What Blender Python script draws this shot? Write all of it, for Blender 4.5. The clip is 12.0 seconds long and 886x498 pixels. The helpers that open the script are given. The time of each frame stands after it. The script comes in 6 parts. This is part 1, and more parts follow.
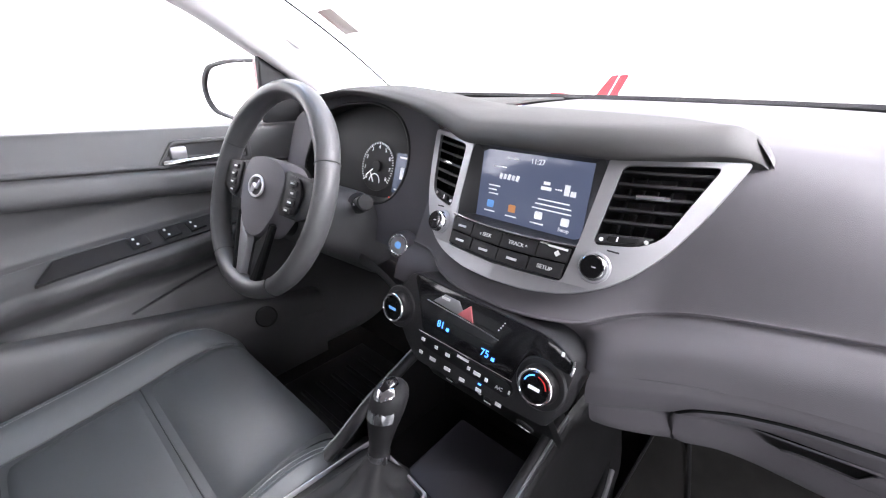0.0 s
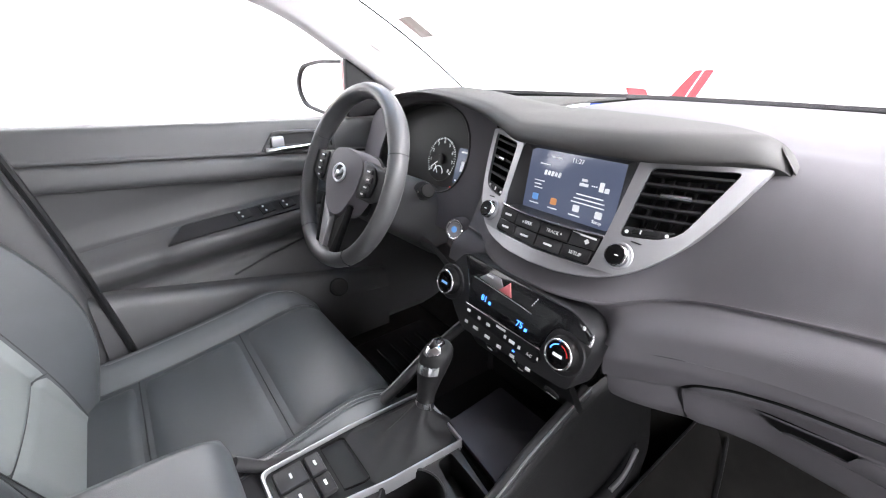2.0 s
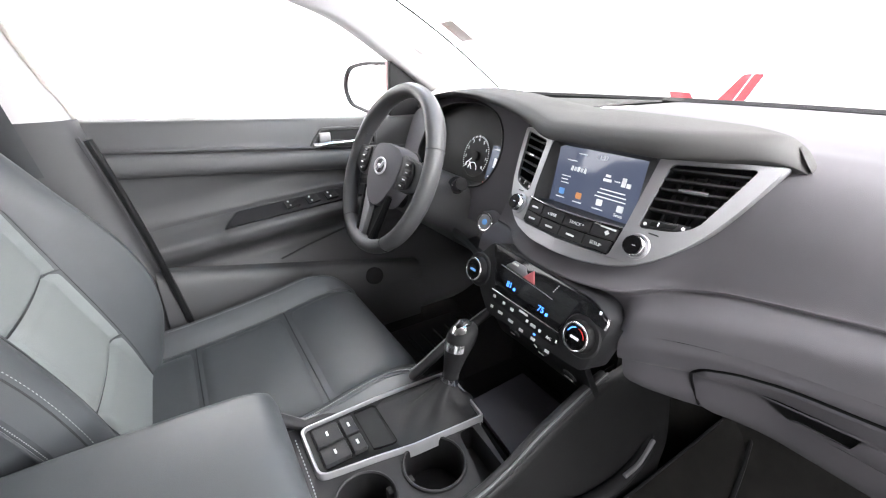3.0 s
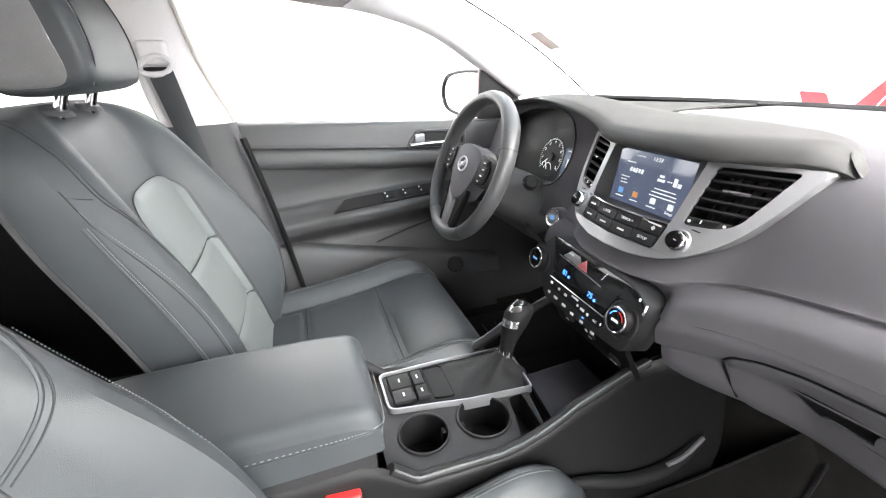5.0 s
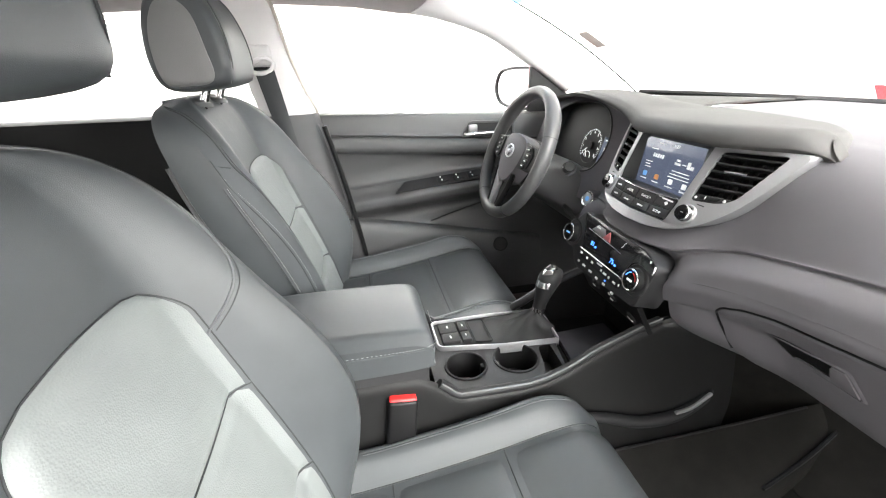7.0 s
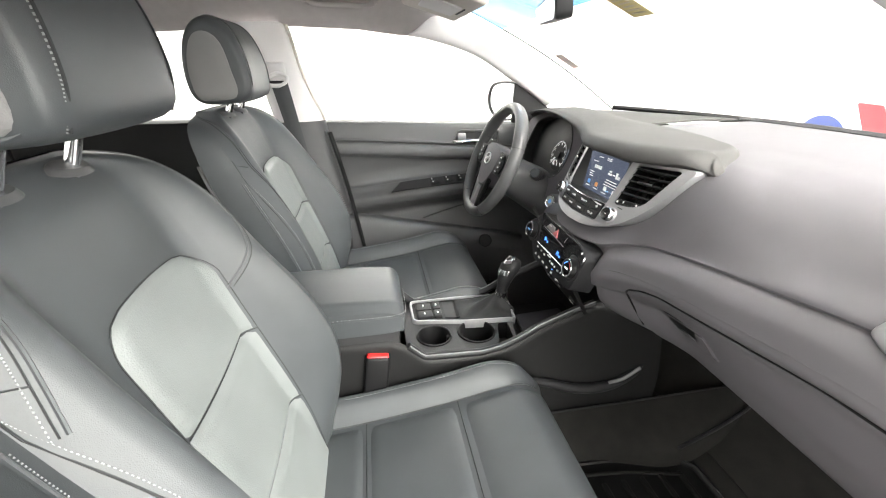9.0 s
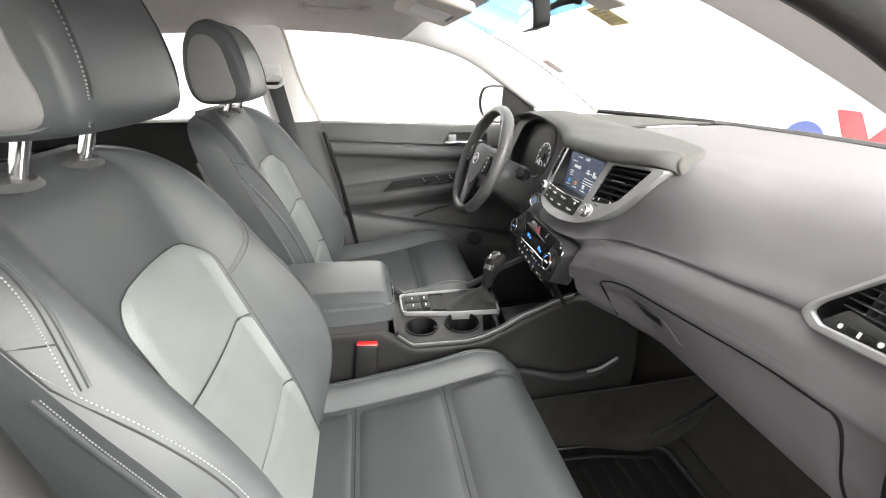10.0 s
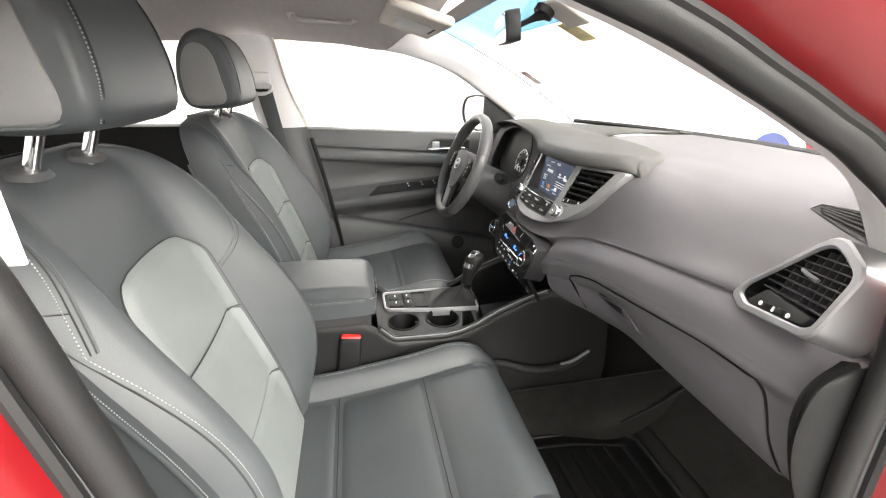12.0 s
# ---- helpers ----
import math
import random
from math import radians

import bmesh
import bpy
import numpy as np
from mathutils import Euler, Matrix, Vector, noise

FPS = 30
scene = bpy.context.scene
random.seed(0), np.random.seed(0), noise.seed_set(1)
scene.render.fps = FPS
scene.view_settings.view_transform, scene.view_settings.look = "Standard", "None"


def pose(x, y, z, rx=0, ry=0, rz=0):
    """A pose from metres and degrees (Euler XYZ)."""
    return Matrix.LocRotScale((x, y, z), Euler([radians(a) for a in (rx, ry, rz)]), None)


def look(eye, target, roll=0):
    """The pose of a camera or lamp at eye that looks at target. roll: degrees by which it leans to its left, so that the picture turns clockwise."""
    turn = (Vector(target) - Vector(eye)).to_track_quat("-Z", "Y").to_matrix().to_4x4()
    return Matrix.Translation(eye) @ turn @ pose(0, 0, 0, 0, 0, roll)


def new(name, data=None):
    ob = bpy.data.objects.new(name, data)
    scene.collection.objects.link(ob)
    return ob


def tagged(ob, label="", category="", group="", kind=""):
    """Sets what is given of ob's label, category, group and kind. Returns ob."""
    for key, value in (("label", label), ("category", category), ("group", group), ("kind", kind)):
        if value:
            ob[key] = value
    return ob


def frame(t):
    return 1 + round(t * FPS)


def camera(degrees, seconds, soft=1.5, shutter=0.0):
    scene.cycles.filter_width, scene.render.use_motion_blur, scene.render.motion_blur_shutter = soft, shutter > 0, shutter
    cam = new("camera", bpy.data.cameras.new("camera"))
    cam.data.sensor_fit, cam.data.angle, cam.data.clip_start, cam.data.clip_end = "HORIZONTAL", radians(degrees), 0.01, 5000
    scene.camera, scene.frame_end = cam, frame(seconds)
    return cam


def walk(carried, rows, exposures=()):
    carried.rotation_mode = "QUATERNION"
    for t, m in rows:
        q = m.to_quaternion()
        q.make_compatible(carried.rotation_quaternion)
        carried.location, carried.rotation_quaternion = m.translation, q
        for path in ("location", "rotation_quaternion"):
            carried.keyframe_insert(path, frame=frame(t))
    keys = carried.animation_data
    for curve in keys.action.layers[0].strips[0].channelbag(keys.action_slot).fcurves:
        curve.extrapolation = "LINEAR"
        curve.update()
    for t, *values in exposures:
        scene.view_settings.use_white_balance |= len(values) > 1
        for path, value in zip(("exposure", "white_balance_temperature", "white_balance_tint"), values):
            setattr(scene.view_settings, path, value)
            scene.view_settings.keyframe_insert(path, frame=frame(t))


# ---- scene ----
cam = camera(93.5, 12.0, soft=1.1)
PATH = [
    (0, (0.254, -0.109, 1.203), (-0.996, 1.247, 0.43), 0.0),
    (0.5, (0.274, -0.121, 1.212), (-1.02, 1.187, 0.427), 0.1),
    (1, (0.296, -0.125, 1.216), (-1.05, 1.123, 0.421), 0.1),
    (1.5, (0.314, -0.139, 1.22), (-1.082, 1.048, 0.418), 0.1),
    (2, (0.331, -0.154, 1.225), (-1.116, 0.966, 0.417), 0.0),
    (2.5, (0.353, -0.169, 1.222), (-1.142, 0.889, 0.419), 0.3),
    (3, (0.379, -0.181, 1.224), (-1.165, 0.808, 0.425), 0.3),
    (5, (0.497, -0.19, 1.24), (-1.244, 0.399, 0.451), -1.2),
    (5.5, (0.526, -0.212, 1.247), (-1.238, 0.3, 0.455), -1.5),
    (6, (0.561, -0.234, 1.253), (-1.215, 0.22, 0.453), -1.7),
    (6.5, (0.599, -0.255, 1.247), (-1.186, 0.153, 0.443), -1.7),
    (7, (0.651, -0.234, 1.252), (-1.141, 0.129, 0.443), -1.6),
    (9, (0.83, -0.183, 1.296), (-0.976, 0.125, 0.492), -0.4),
    (9.5, (0.862, -0.175, 1.296), (-0.944, 0.14, 0.499), -0.1),
    (10, (0.886, -0.173, 1.298), (-0.92, 0.157, 0.506), 0.2),
    (10.5, (0.906, -0.173, 1.303), (-0.902, 0.172, 0.521), 0.5),
    (11, (0.926, -0.17, 1.306), (-0.883, 0.192, 0.535), 0.8),
    (11.5, (0.939, -0.169, 1.302), (-0.871, 0.209, 0.54), 0.9),
    (12, (0.949, -0.167, 1.296), (-0.863, 0.223, 0.544), 1.0),
]
walk(cam, [(t, look(eye, target, roll)) for t, eye, target, roll in PATH],
     exposures=((0.0, 1.2, 6250, 17), (2.5, 1.15, 6400, 13), (5.5, 1.3, 6600, 9), (9.5, 1.02, 6900, 7), (12.0, 0.88, 7000, 9)))

# ---------------------------------------------------------------- light
W = bpy.data.worlds.new("studio_air")
scene.world = W
W.use_nodes = True
W.node_tree.nodes["Background"].inputs[0].default_value = (1, 1, 1, 1)
W.node_tree.nodes["Background"].inputs[1].default_value = 1.0
# ambient fill graded by direction for contrast: brighter overhead, dimmer towards the floor
wt = W.node_tree.nodes.new("ShaderNodeTexCoord")
ws_ = W.node_tree.nodes.new("ShaderNodeSeparateXYZ")
wr = W.node_tree.nodes.new("ShaderNodeMapRange")
for sock, val in (("From Min", -0.15), ("From Max", 0.6), ("To Min", 0.40), ("To Max", 1.0)):
    wr.inputs[sock].default_value = val
W.node_tree.links.new(wt.outputs["Generated"], ws_.inputs[0])
W.node_tree.links.new(ws_.outputs["Z"], wr.inputs["Value"])
W.node_tree.links.new(wr.outputs["Result"], W.node_tree.nodes["Background"].inputs[0])


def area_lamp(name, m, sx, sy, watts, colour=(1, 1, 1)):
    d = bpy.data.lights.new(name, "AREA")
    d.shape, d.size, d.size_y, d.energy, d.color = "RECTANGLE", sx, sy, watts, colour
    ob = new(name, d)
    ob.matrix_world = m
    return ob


# fill lamps added out of view: two beyond the open door, one over the bonnet, one over the far side
area_lamp("fill_door", look((2.5, 1.25, 2.3), (0.1, -0.3, 0.95)), 2.6, 2.0, 275)
area_lamp("fill_rear", look((2.3, -1.8, 2.5), (0.25, 0.4, 0.9)), 2.2, 1.6, 50)
area_lamp("fill_front", look((0.4, 3.0, 3.4), (0.1, 0.4, 1.1)), 3.0, 1.6, 8)
area_lamp("fill_far", look((-3.2, 0.2, 3.0), (-0.3, 0.0, 1.0)), 2.6, 1.6, 90)

# ---------------------------------------------------------------- materials
def mat(name, base, rough=0.5, metal=0.0, grain=0.0, gscale=900.0, vary=0.0, vscale=6.0, spec=0.5, coat=0.0,
        emit=None, power=1.0, trans=0.0, kind="noise"):
    m = bpy.data.materials.new(name)
    m.use_nodes = True
    nt = m.node_tree
    b = nt.nodes["Principled BSDF"]
    c = (*base, 1)
    b.inputs["Base Color"].default_value = c
    b.inputs["Roughness"].default_value = rough
    b.inputs["Metallic"].default_value = metal
    b.inputs["Specular IOR Level"].default_value = spec
    b.inputs["Coat Weight"].default_value = coat
    b.inputs["Coat Roughness"].default_value = 0.05
    b.inputs["Transmission Weight"].default_value = trans
    if emit:
        b.inputs["Emission Color"].default_value = (*emit, 1)
        b.inputs["Emission Strength"].default_value = power
    tc = nt.nodes.new("ShaderNodeTexCoord")
    if vary:
        n = nt.nodes.new("ShaderNodeTexNoise")
        n.inputs["Scale"].default_value, n.inputs["Detail"].default_value = vscale, 6
        nt.links.new(tc.outputs["Object"], n.inputs["Vector"])
        r = nt.nodes.new("ShaderNodeMapRange")
        r.inputs["From Min"].default_value, r.inputs["From Max"].default_value = 0.3, 0.7
        r.inputs["To Min"].default_value, r.inputs["To Max"].default_value = 1 - vary, 1 + vary
        nt.links.new(n.outputs["Fac"], r.inputs["Value"])
        mx = nt.nodes.new("ShaderNodeVectorMath")
        mx.operation = "SCALE"
        mx.inputs[0].default_value = base
        nt.links.new(r.outputs["Result"], mx.inputs["Scale"])
        nt.links.new(mx.outputs["Vector"], b.inputs["Base Color"])
        r2 = nt.nodes.new("ShaderNodeMapRange")
        r2.inputs["From Min"].default_value, r2.inputs["From Max"].default_value = 0.3, 0.7
        r2.inputs["To Min"].default_value, r2.inputs["To Max"].default_value = rough * (1 - vary), min(1, rough * (1 + vary))
        nt.links.new(n.outputs["Fac"], r2.inputs["Value"])
        nt.links.new(r2.outputs["Result"], b.inputs["Roughness"])
    if grain:
        if kind == "noise":
            g = nt.nodes.new("ShaderNodeTexNoise")
            g.inputs["Detail"].default_value = 3
            out = g.outputs["Fac"]
        else:
            g = nt.nodes.new("ShaderNodeTexVoronoi")
            g.feature = "DISTANCE_TO_EDGE" if kind == "crackle" else "F1"
            out = g.outputs["Distance"]
        g.inputs["Scale"].default_value = gscale
        nt.links.new(tc.outputs["Object"], g.inputs["Vector"])
        bp = nt.nodes.new("ShaderNodeBump")
        bp.inputs["Strength"].default_value, bp.inputs["Distance"].default_value = grain, 0.0006
        nt.links.new(out, bp.inputs["Height"])
        nt.links.new(bp.outputs["Normal"], b.inputs["Normal"])
    return m


M_DASH = mat("dash_soft_plastic", (0.108, 0.103, 0.112), 0.62, spec=0.3, grain=0.35, gscale=900, kind="crackle", vary=0.06)
M_DASHTOP = mat("dash_top_plastic", (0.052, 0.051, 0.05), 0.75, spec=0.35, grain=0.35, gscale=900, kind="crackle", vary=0.06)
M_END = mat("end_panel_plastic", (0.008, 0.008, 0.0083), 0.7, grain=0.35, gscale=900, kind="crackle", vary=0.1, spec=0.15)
M_HARD = mat("hard_black_plastic", (0.019, 0.019, 0.0205), 0.5, spec=0.32, grain=0.3, gscale=1200, kind="crackle", vary=0.1)
M_CONSOLE = mat("console_plastic", (0.009, 0.009, 0.0094), 0.55, spec=0.3, grain=0.3, gscale=1200, kind="crackle", vary=0.15)
M_BLACK = mat("black_plastic", (0.005, 0.005, 0.0055), 0.5, vary=0.1, spec=0.25)
M_GLOSS = mat("piano_black", (0.006, 0.006, 0.007), 0.08, coat=0.5)
M_SILVER = mat("silver_paint", (0.36, 0.36, 0.37), 0.42, metal=0.75, grain=0.08, gscale=3000)
M_CHROME = mat("chrome", (0.82, 0.82, 0.83), 0.12, metal=1.0)
M_SATIN = mat("satin_grey_trim", (0.16, 0.16, 0.165), 0.45, metal=0.3)
M_PLATE = mat("satin_plate", (0.75, 0.75, 0.76), 0.35, metal=0.8)
M_LEATHER = mat("black_leather", (0.049, 0.054, 0.058), 0.46, spec=0.5, grain=0.3, gscale=650, kind="crackle", vary=0.12, vscale=9)
M_INSERT = mat("perforated_leather", (0.168, 0.181, 0.181), 0.5, grain=0.5, gscale=520, kind="f1", vary=0.08, vscale=14)
M_STITCH = mat("grey_thread", (0.30, 0.31, 0.31), 0.8)
M_DOOR = mat("door_plastic", (0.056, 0.056, 0.058), 0.5, grain=0.35, gscale=900, kind="crackle", vary=0.07)
M_HEAD = mat("headliner_cloth", (0.42, 0.39, 0.385), 0.95, grain=0.4, gscale=1500, vary=0.04, vscale=40)
M_PILLAR = mat("pillar_trim", (0.66, 0.64, 0.645), 0.7, grain=0.2, gscale=1500, vary=0.03)
M_RUBBER = mat("rubber", (0.011, 0.011, 0.0115), 0.55, spec=0.35, grain=0.2, vary=0.1)
M_SIDE = mat("headrest_side_cloth", (0.17, 0.168, 0.168), 0.6, grain=0.4, gscale=700, kind="f1", vary=0.08)
M_BOOT = mat("boot_leather", (0.012, 0.012, 0.013), 0.6, spec=0.3, grain=0.3, gscale=600, kind="crackle", vary=0.15)
M_RIM = mat("wheel_leather", (0.056, 0.056, 0.058), 0.4, grain=0.25, gscale=800, kind="crackle", vary=0.12)
M_CARPET = mat("carpet", (0.019, 0.0185, 0.0175), 0.98, spec=0.1, grain=1.0, gscale=1800, vary=0.3, vscale=25)
M_MAT = mat("rubber_mat", (0.005, 0.005, 0.005), 0.45, grain=0.3, vary=0.15)
M_RED = mat("red_car_paint", (0.17, 0.002, 0.005), 0.35, metal=0.3, coat=0.4, grain=0.03, gscale=4000)
M_REDBTN = mat("red_button", (0.75, 0.03, 0.03), 0.35)
def paper(name, base):
    """Thin paper that lets some light through."""
    m = bpy.data.materials.new(name)
    m.use_nodes = True
    nt = m.node_tree
    nt.nodes.clear()
    o, mx = nt.nodes.new("ShaderNodeOutputMaterial"), nt.nodes.new("ShaderNodeMixShader")
    d, t = nt.nodes.new("ShaderNodeBsdfDiffuse"), nt.nodes.new("ShaderNodeBsdfTranslucent")
    n, r = nt.nodes.new("ShaderNodeTexNoise"), nt.nodes.new("ShaderNodeMixRGB")
    n.inputs["Scale"].default_value = 180
    r.inputs[1].default_value, r.inputs[2].default_value = (*base, 1), (*[c * 0.8 for c in base], 1)
    nt.links.new(n.outputs["Fac"], r.inputs[0])
    for s in (d, t):
        nt.links.new(r.outputs[0], s.inputs["Color"])
    mx.inputs[0].default_value = 0.5
    nt.links.new(d.outputs[0], mx.inputs[1])
    nt.links.new(t.outputs[0], mx.inputs[2])
    nt.links.new(mx.outputs[0], o.inputs["Surface"])
    return m


M_WHITE = mat("white_strip", (0.85, 0.85, 0.85), 0.6)
M_VISOR = mat("visor_cloth", (0.6, 0.56, 0.52), 0.9, grain=0.2, gscale=1800)
# backdrop white that glows by itself, for walls, ceiling and sign board
M_BACK = mat("glowing_white_backdrop", (0.9, 0.9, 0.9), 0.9, emit=(1, 1, 1), power=0.66)
# floor out of view, greyed to cut light bounced in through the doorway
M_FLOOR = mat("low_bounce_floor", (0.22, 0.22, 0.22), 0.5, vary=0.1)
M_SCREEN = mat("screen_glass", (0.03, 0.033, 0.038), 0.10, coat=1.0, emit=(0.05, 0.062, 0.10), power=0.8)
# dark cords laid on the seat seams put in the shade of their grooves
M_SEAM = mat("seam_groove_shade", (0.024, 0.026, 0.028), 0.8)
M_BELT = mat("belt_webbing", (0.045, 0.047, 0.05), 0.8, grain=0.6, gscale=700)
M_ICON = mat("icon_white", (0.8, 0.8, 0.8), 0.5, emit=(0.8, 0.85, 0.9), power=0.24)
M_PRINT = mat("print_white", (0.75, 0.75, 0.75), 0.6)
M_BLUELED = mat("blue_led", (0.02, 0.05, 0.3), 0.4, emit=(0.06, 0.25, 1.0), power=1.6)


# ---------------------------------------------------------------- mesh helpers
def part(name, bm, material, parent=None, label="", smooth=True, angle=40, kind=""):
    me = bpy.data.meshes.new(name)
    bmesh.ops.recalc_face_normals(bm, faces=bm.faces)
    bm.to_mesh(me)
    bm.free()
    mats = material if isinstance(material, (list, tuple)) else [material]
    for m in mats:
        me.materials.append(m)
    if smooth:
        for p in me.polygons:
            p.use_smooth = True
        me.set_sharp_from_angle(angle=radians(angle))
    ob = new(name, me)
    if parent is not None:
        ob.parent = parent
    if label:
        tagged(ob, label)
    if kind:
        tagged(ob, kind=kind)
    return ob


def thing(name, label, category, group="", kind="", at=(0, 0, 0)):
    ob = new(name)
    ob.empty_display_size = 0.05
    ob.location = at
    return tagged(ob, label, category, group, kind)


def spline(pts, n, closed=False):
    """n points along a Catmull-Rom curve through pts, even in the control parameter."""
    P = [np.array(p, float) for p in pts]
    k = len(P)
    out = []
    segs = k if closed else k - 1
    for i in range(n):
        u = i / n * segs if closed else i / (n - 1) * segs
        j = min(int(u), segs - 1)
        f = u - j
        if closed:
            a, b, c, d = P[(j - 1) % k], P[j], P[(j + 1) % k], P[(j + 2) % k]
        else:
            b, c = P[j], P[j + 1]
            a = P[j - 1] if j > 0 else 2 * b - c
            d = P[j + 2] if j + 2 < k else 2 * c - b
        out.append(0.5 * (2 * b + (c - a) * f + (2 * a - 5 * b + 4 * c - d) * f * f + (3 * b - 3 * c + d - a) * f ** 3))
    return out


def grid_bm(rows, closed_u=False, closed_v=False, cap=False, bm=None):
    bm = bm or bmesh.new()
    V = [[bm.verts.new(tuple(p)) for p in r] for r in rows]
    nr, nc = len(V), len(V[0])
    for i in range(nr if closed_v else nr - 1):
        for j in range(nc if closed_u else nc - 1):
            q = (V[i][j], V[i][(j + 1) % nc], V[(i + 1) % nr][(j + 1) % nc], V[(i + 1) % nr][j])
            try:
                bm.faces.new(q)
            except ValueError:
                pass
    if cap:
        for r in (V[0], V[-1]):
            bm.faces.new(r)
    return bm


def surf(ctrl, nu, nv, closed_u=False, closed_v=False, cap=False, bm=None):
    """A smooth surface through a grid of control points: rows of equal length."""
    rows = [spline(r, nu, closed_u) for r in ctrl]
    cols = [spline([r[j] for r in rows], nv, closed_v) for j in range(len(rows[0]))]
    return grid_bm([[cols[j][i] for j in range(len(cols))] for i in range(nv)], closed_u, closed_v, cap, bm)


def thicken(bm, d):
    """Give an open sheet a thickness d along its normals (negative: inwards)."""
    bmesh.ops.recalc_face_normals(bm, faces=bm.faces)
    bmesh.ops.solidify(bm, geom=bm.faces[:], thickness=d)
    return bm


def box_bm(x0, x1, y0, y1, z0, z1, bevel=0.0, seg=2, bm=None, m=None):
    b2 = bmesh.new()
    r = bmesh.ops.create_cube(b2, size=1)
    for v in r["verts"]:
        v.co = Vector((x0 + (v.co.x + 0.5) * (x1 - x0), y0 + (v.co.y + 0.5) * (y1 - y0), z0 + (v.co.z + 0.5) * (z1 - z0)))
    if bevel:
        bmesh.ops.bevel(b2, geom=b2.edges[:], offset=bevel, segments=seg, profile=0.5, affect="EDGES")
    if m is not None:
        bmesh.ops.transform(b2, matrix=m, verts=b2.verts)
    if bm is None:
        return b2
    me = bpy.data.meshes.new("tmp")
    b2.to_mesh(me)
    b2.free()
    bm.from_mesh(me)
    bpy.data.meshes.remove(me)
    return bm


def tube_bm(pts, r, sides=8, n=None, closed=False, bm=None, flat=1.0):
    """A round bar along a curve."""
    P = [Vector(p) for p in (spline(pts, n, closed) if n else pts)]
    rows = []
    up = None
    k = len(P)
    for i, p in enumerate(P):
        if closed:
            t = P[(i + 1) % k] - P[i - 1]
        else:
            t = P[min(i + 1, k - 1)] - P[max(i - 1, 0)]
        t.normalize()
        if up is None:
            up = t.cross(Vector((0.3, 0.2, 1))).normalized()
        up = (up - t * up.dot(t)).normalized()
        w = t.cross(up)
        rr = r[i] if isinstance(r, (list, tuple)) else r
        rows.append([p + up * (rr * math.cos(a)) + w * (rr * flat * math.sin(a)) for a in [2 * math.pi * s / sides for s in range(sides)]])
    return grid_bm(rows, closed_u=True, closed_v=closed, cap=not closed, bm=bm)


def rounded(pts, r, n=4):
    """A closed polygon (2D) with its corners rounded by r."""
    out = []
    k = len(pts)
    for i in range(k):
        a, b, c = (np.array(pts[j % k], float) for j in (i - 1, i, i + 1))
        rr = r[i] if isinstance(r, (list, tuple)) else r
        ua, uc = a - b, c - b
        la, lc = np.linalg.norm(ua), np.linalg.norm(uc)
        d = min(rr, la * 0.49, lc * 0.49)
        p0, p1 = b + ua / la * d, b + uc / lc * d
        for s in range(n + 1):
            f = s / n
            out.append(tuple((1 - f) ** 2 * p0 + 2 * f * (1 - f) * b + f * f * p1))
    return out


def plate_bm(loop, fn, depth, bevel=0.0, bm=None):
    """A slab: a 2D loop laid on the surface fn(u, v, h), h the height along its normal; depth below, bevelled rim."""
    bm = bm or bmesh.new()
    c = np.mean(np.array(loop), axis=0)
    L = np.array(loop, float)

    def inset(d):
        k = len(L)
        res = []
        for i in range(k):
            e = L[(i + 1) % k] - L[i - 1]
            nrm = np.array((-e[1], e[0]))
            nrm /= (np.linalg.norm(nrm) + 1e-9)
            if nrm @ (c - L[i]) < 0:
                nrm = -nrm
            res.append(L[i] + nrm * d)
        return res
    rows = [[fn(u, v, -depth) for u, v in L]]
    if bevel:
        rows.append([fn(u, v, -bevel) for u, v in L])
        rows.append([fn(u, v, -bevel * 0.3) for u, v in inset(bevel * 0.3)])
        rows.append([fn(u, v, 0) for u, v in inset(bevel)])
    else:
        rows.append([fn(u, v, 0) for u, v in L])
    grid_bm(rows, closed_u=True, cap=True, bm=bm)
    bmesh.ops.triangulate(bm, faces=[f for f in bm.faces if len(f.verts) > 4])
    return bm


def ring_bm(outer, inner, fn, depth, bm=None, lift=0.0):
    """A frame between two 2D loops of equal count on fn."""
    bm = bm or bmesh.new()
    rows = [[fn(u, v, -depth) for u, v in outer], [fn(u, v, lift - 0.002) for u, v in outer],
            [fn(*(np.array(o) * 0.8 + np.array(i) * 0.2), lift) for o, i in zip(outer, inner)],
            [fn(*(np.array(o) * 0.2 + np.array(i) * 0.8), lift) for o, i in zip(outer, inner)],
            [fn(u, v, lift - 0.002) for u, v in inner], [fn(u, v, -depth) for u, v in inner]]
    return grid_bm(rows, closed_u=True, closed_v=True, bm=bm)


def cyl_bm(m, r, h, n=24, bevel=0.001, bm=None, r2=None):
    """A turned disc or knob along local z, from 0 to h, at the pose m."""
    r2 = r if r2 is None else r2
    prof = [(r, 0), (r2, h - bevel), (r2 - bevel, h)]
    rows = [[m @ Vector((a * math.cos(t), a * math.sin(t), z)) for t in [2 * math.pi * i / n for i in range(n)]] for a, z in prof]
    return grid_bm(rows, closed_u=True, cap=True, bm=bm)


def frame_at(o, z, x=(1, 0, 0)):
    """A pose at o whose local z points along z and local x near x."""
    z = Vector(z).normalized()
    x = Vector(x)
    x = (x - z * x.dot(z)).normalized()
    y = z.cross(x)
    m = Matrix((x, y, z)).transposed().to_4x4()
    m.translation = Vector(o)
    return m


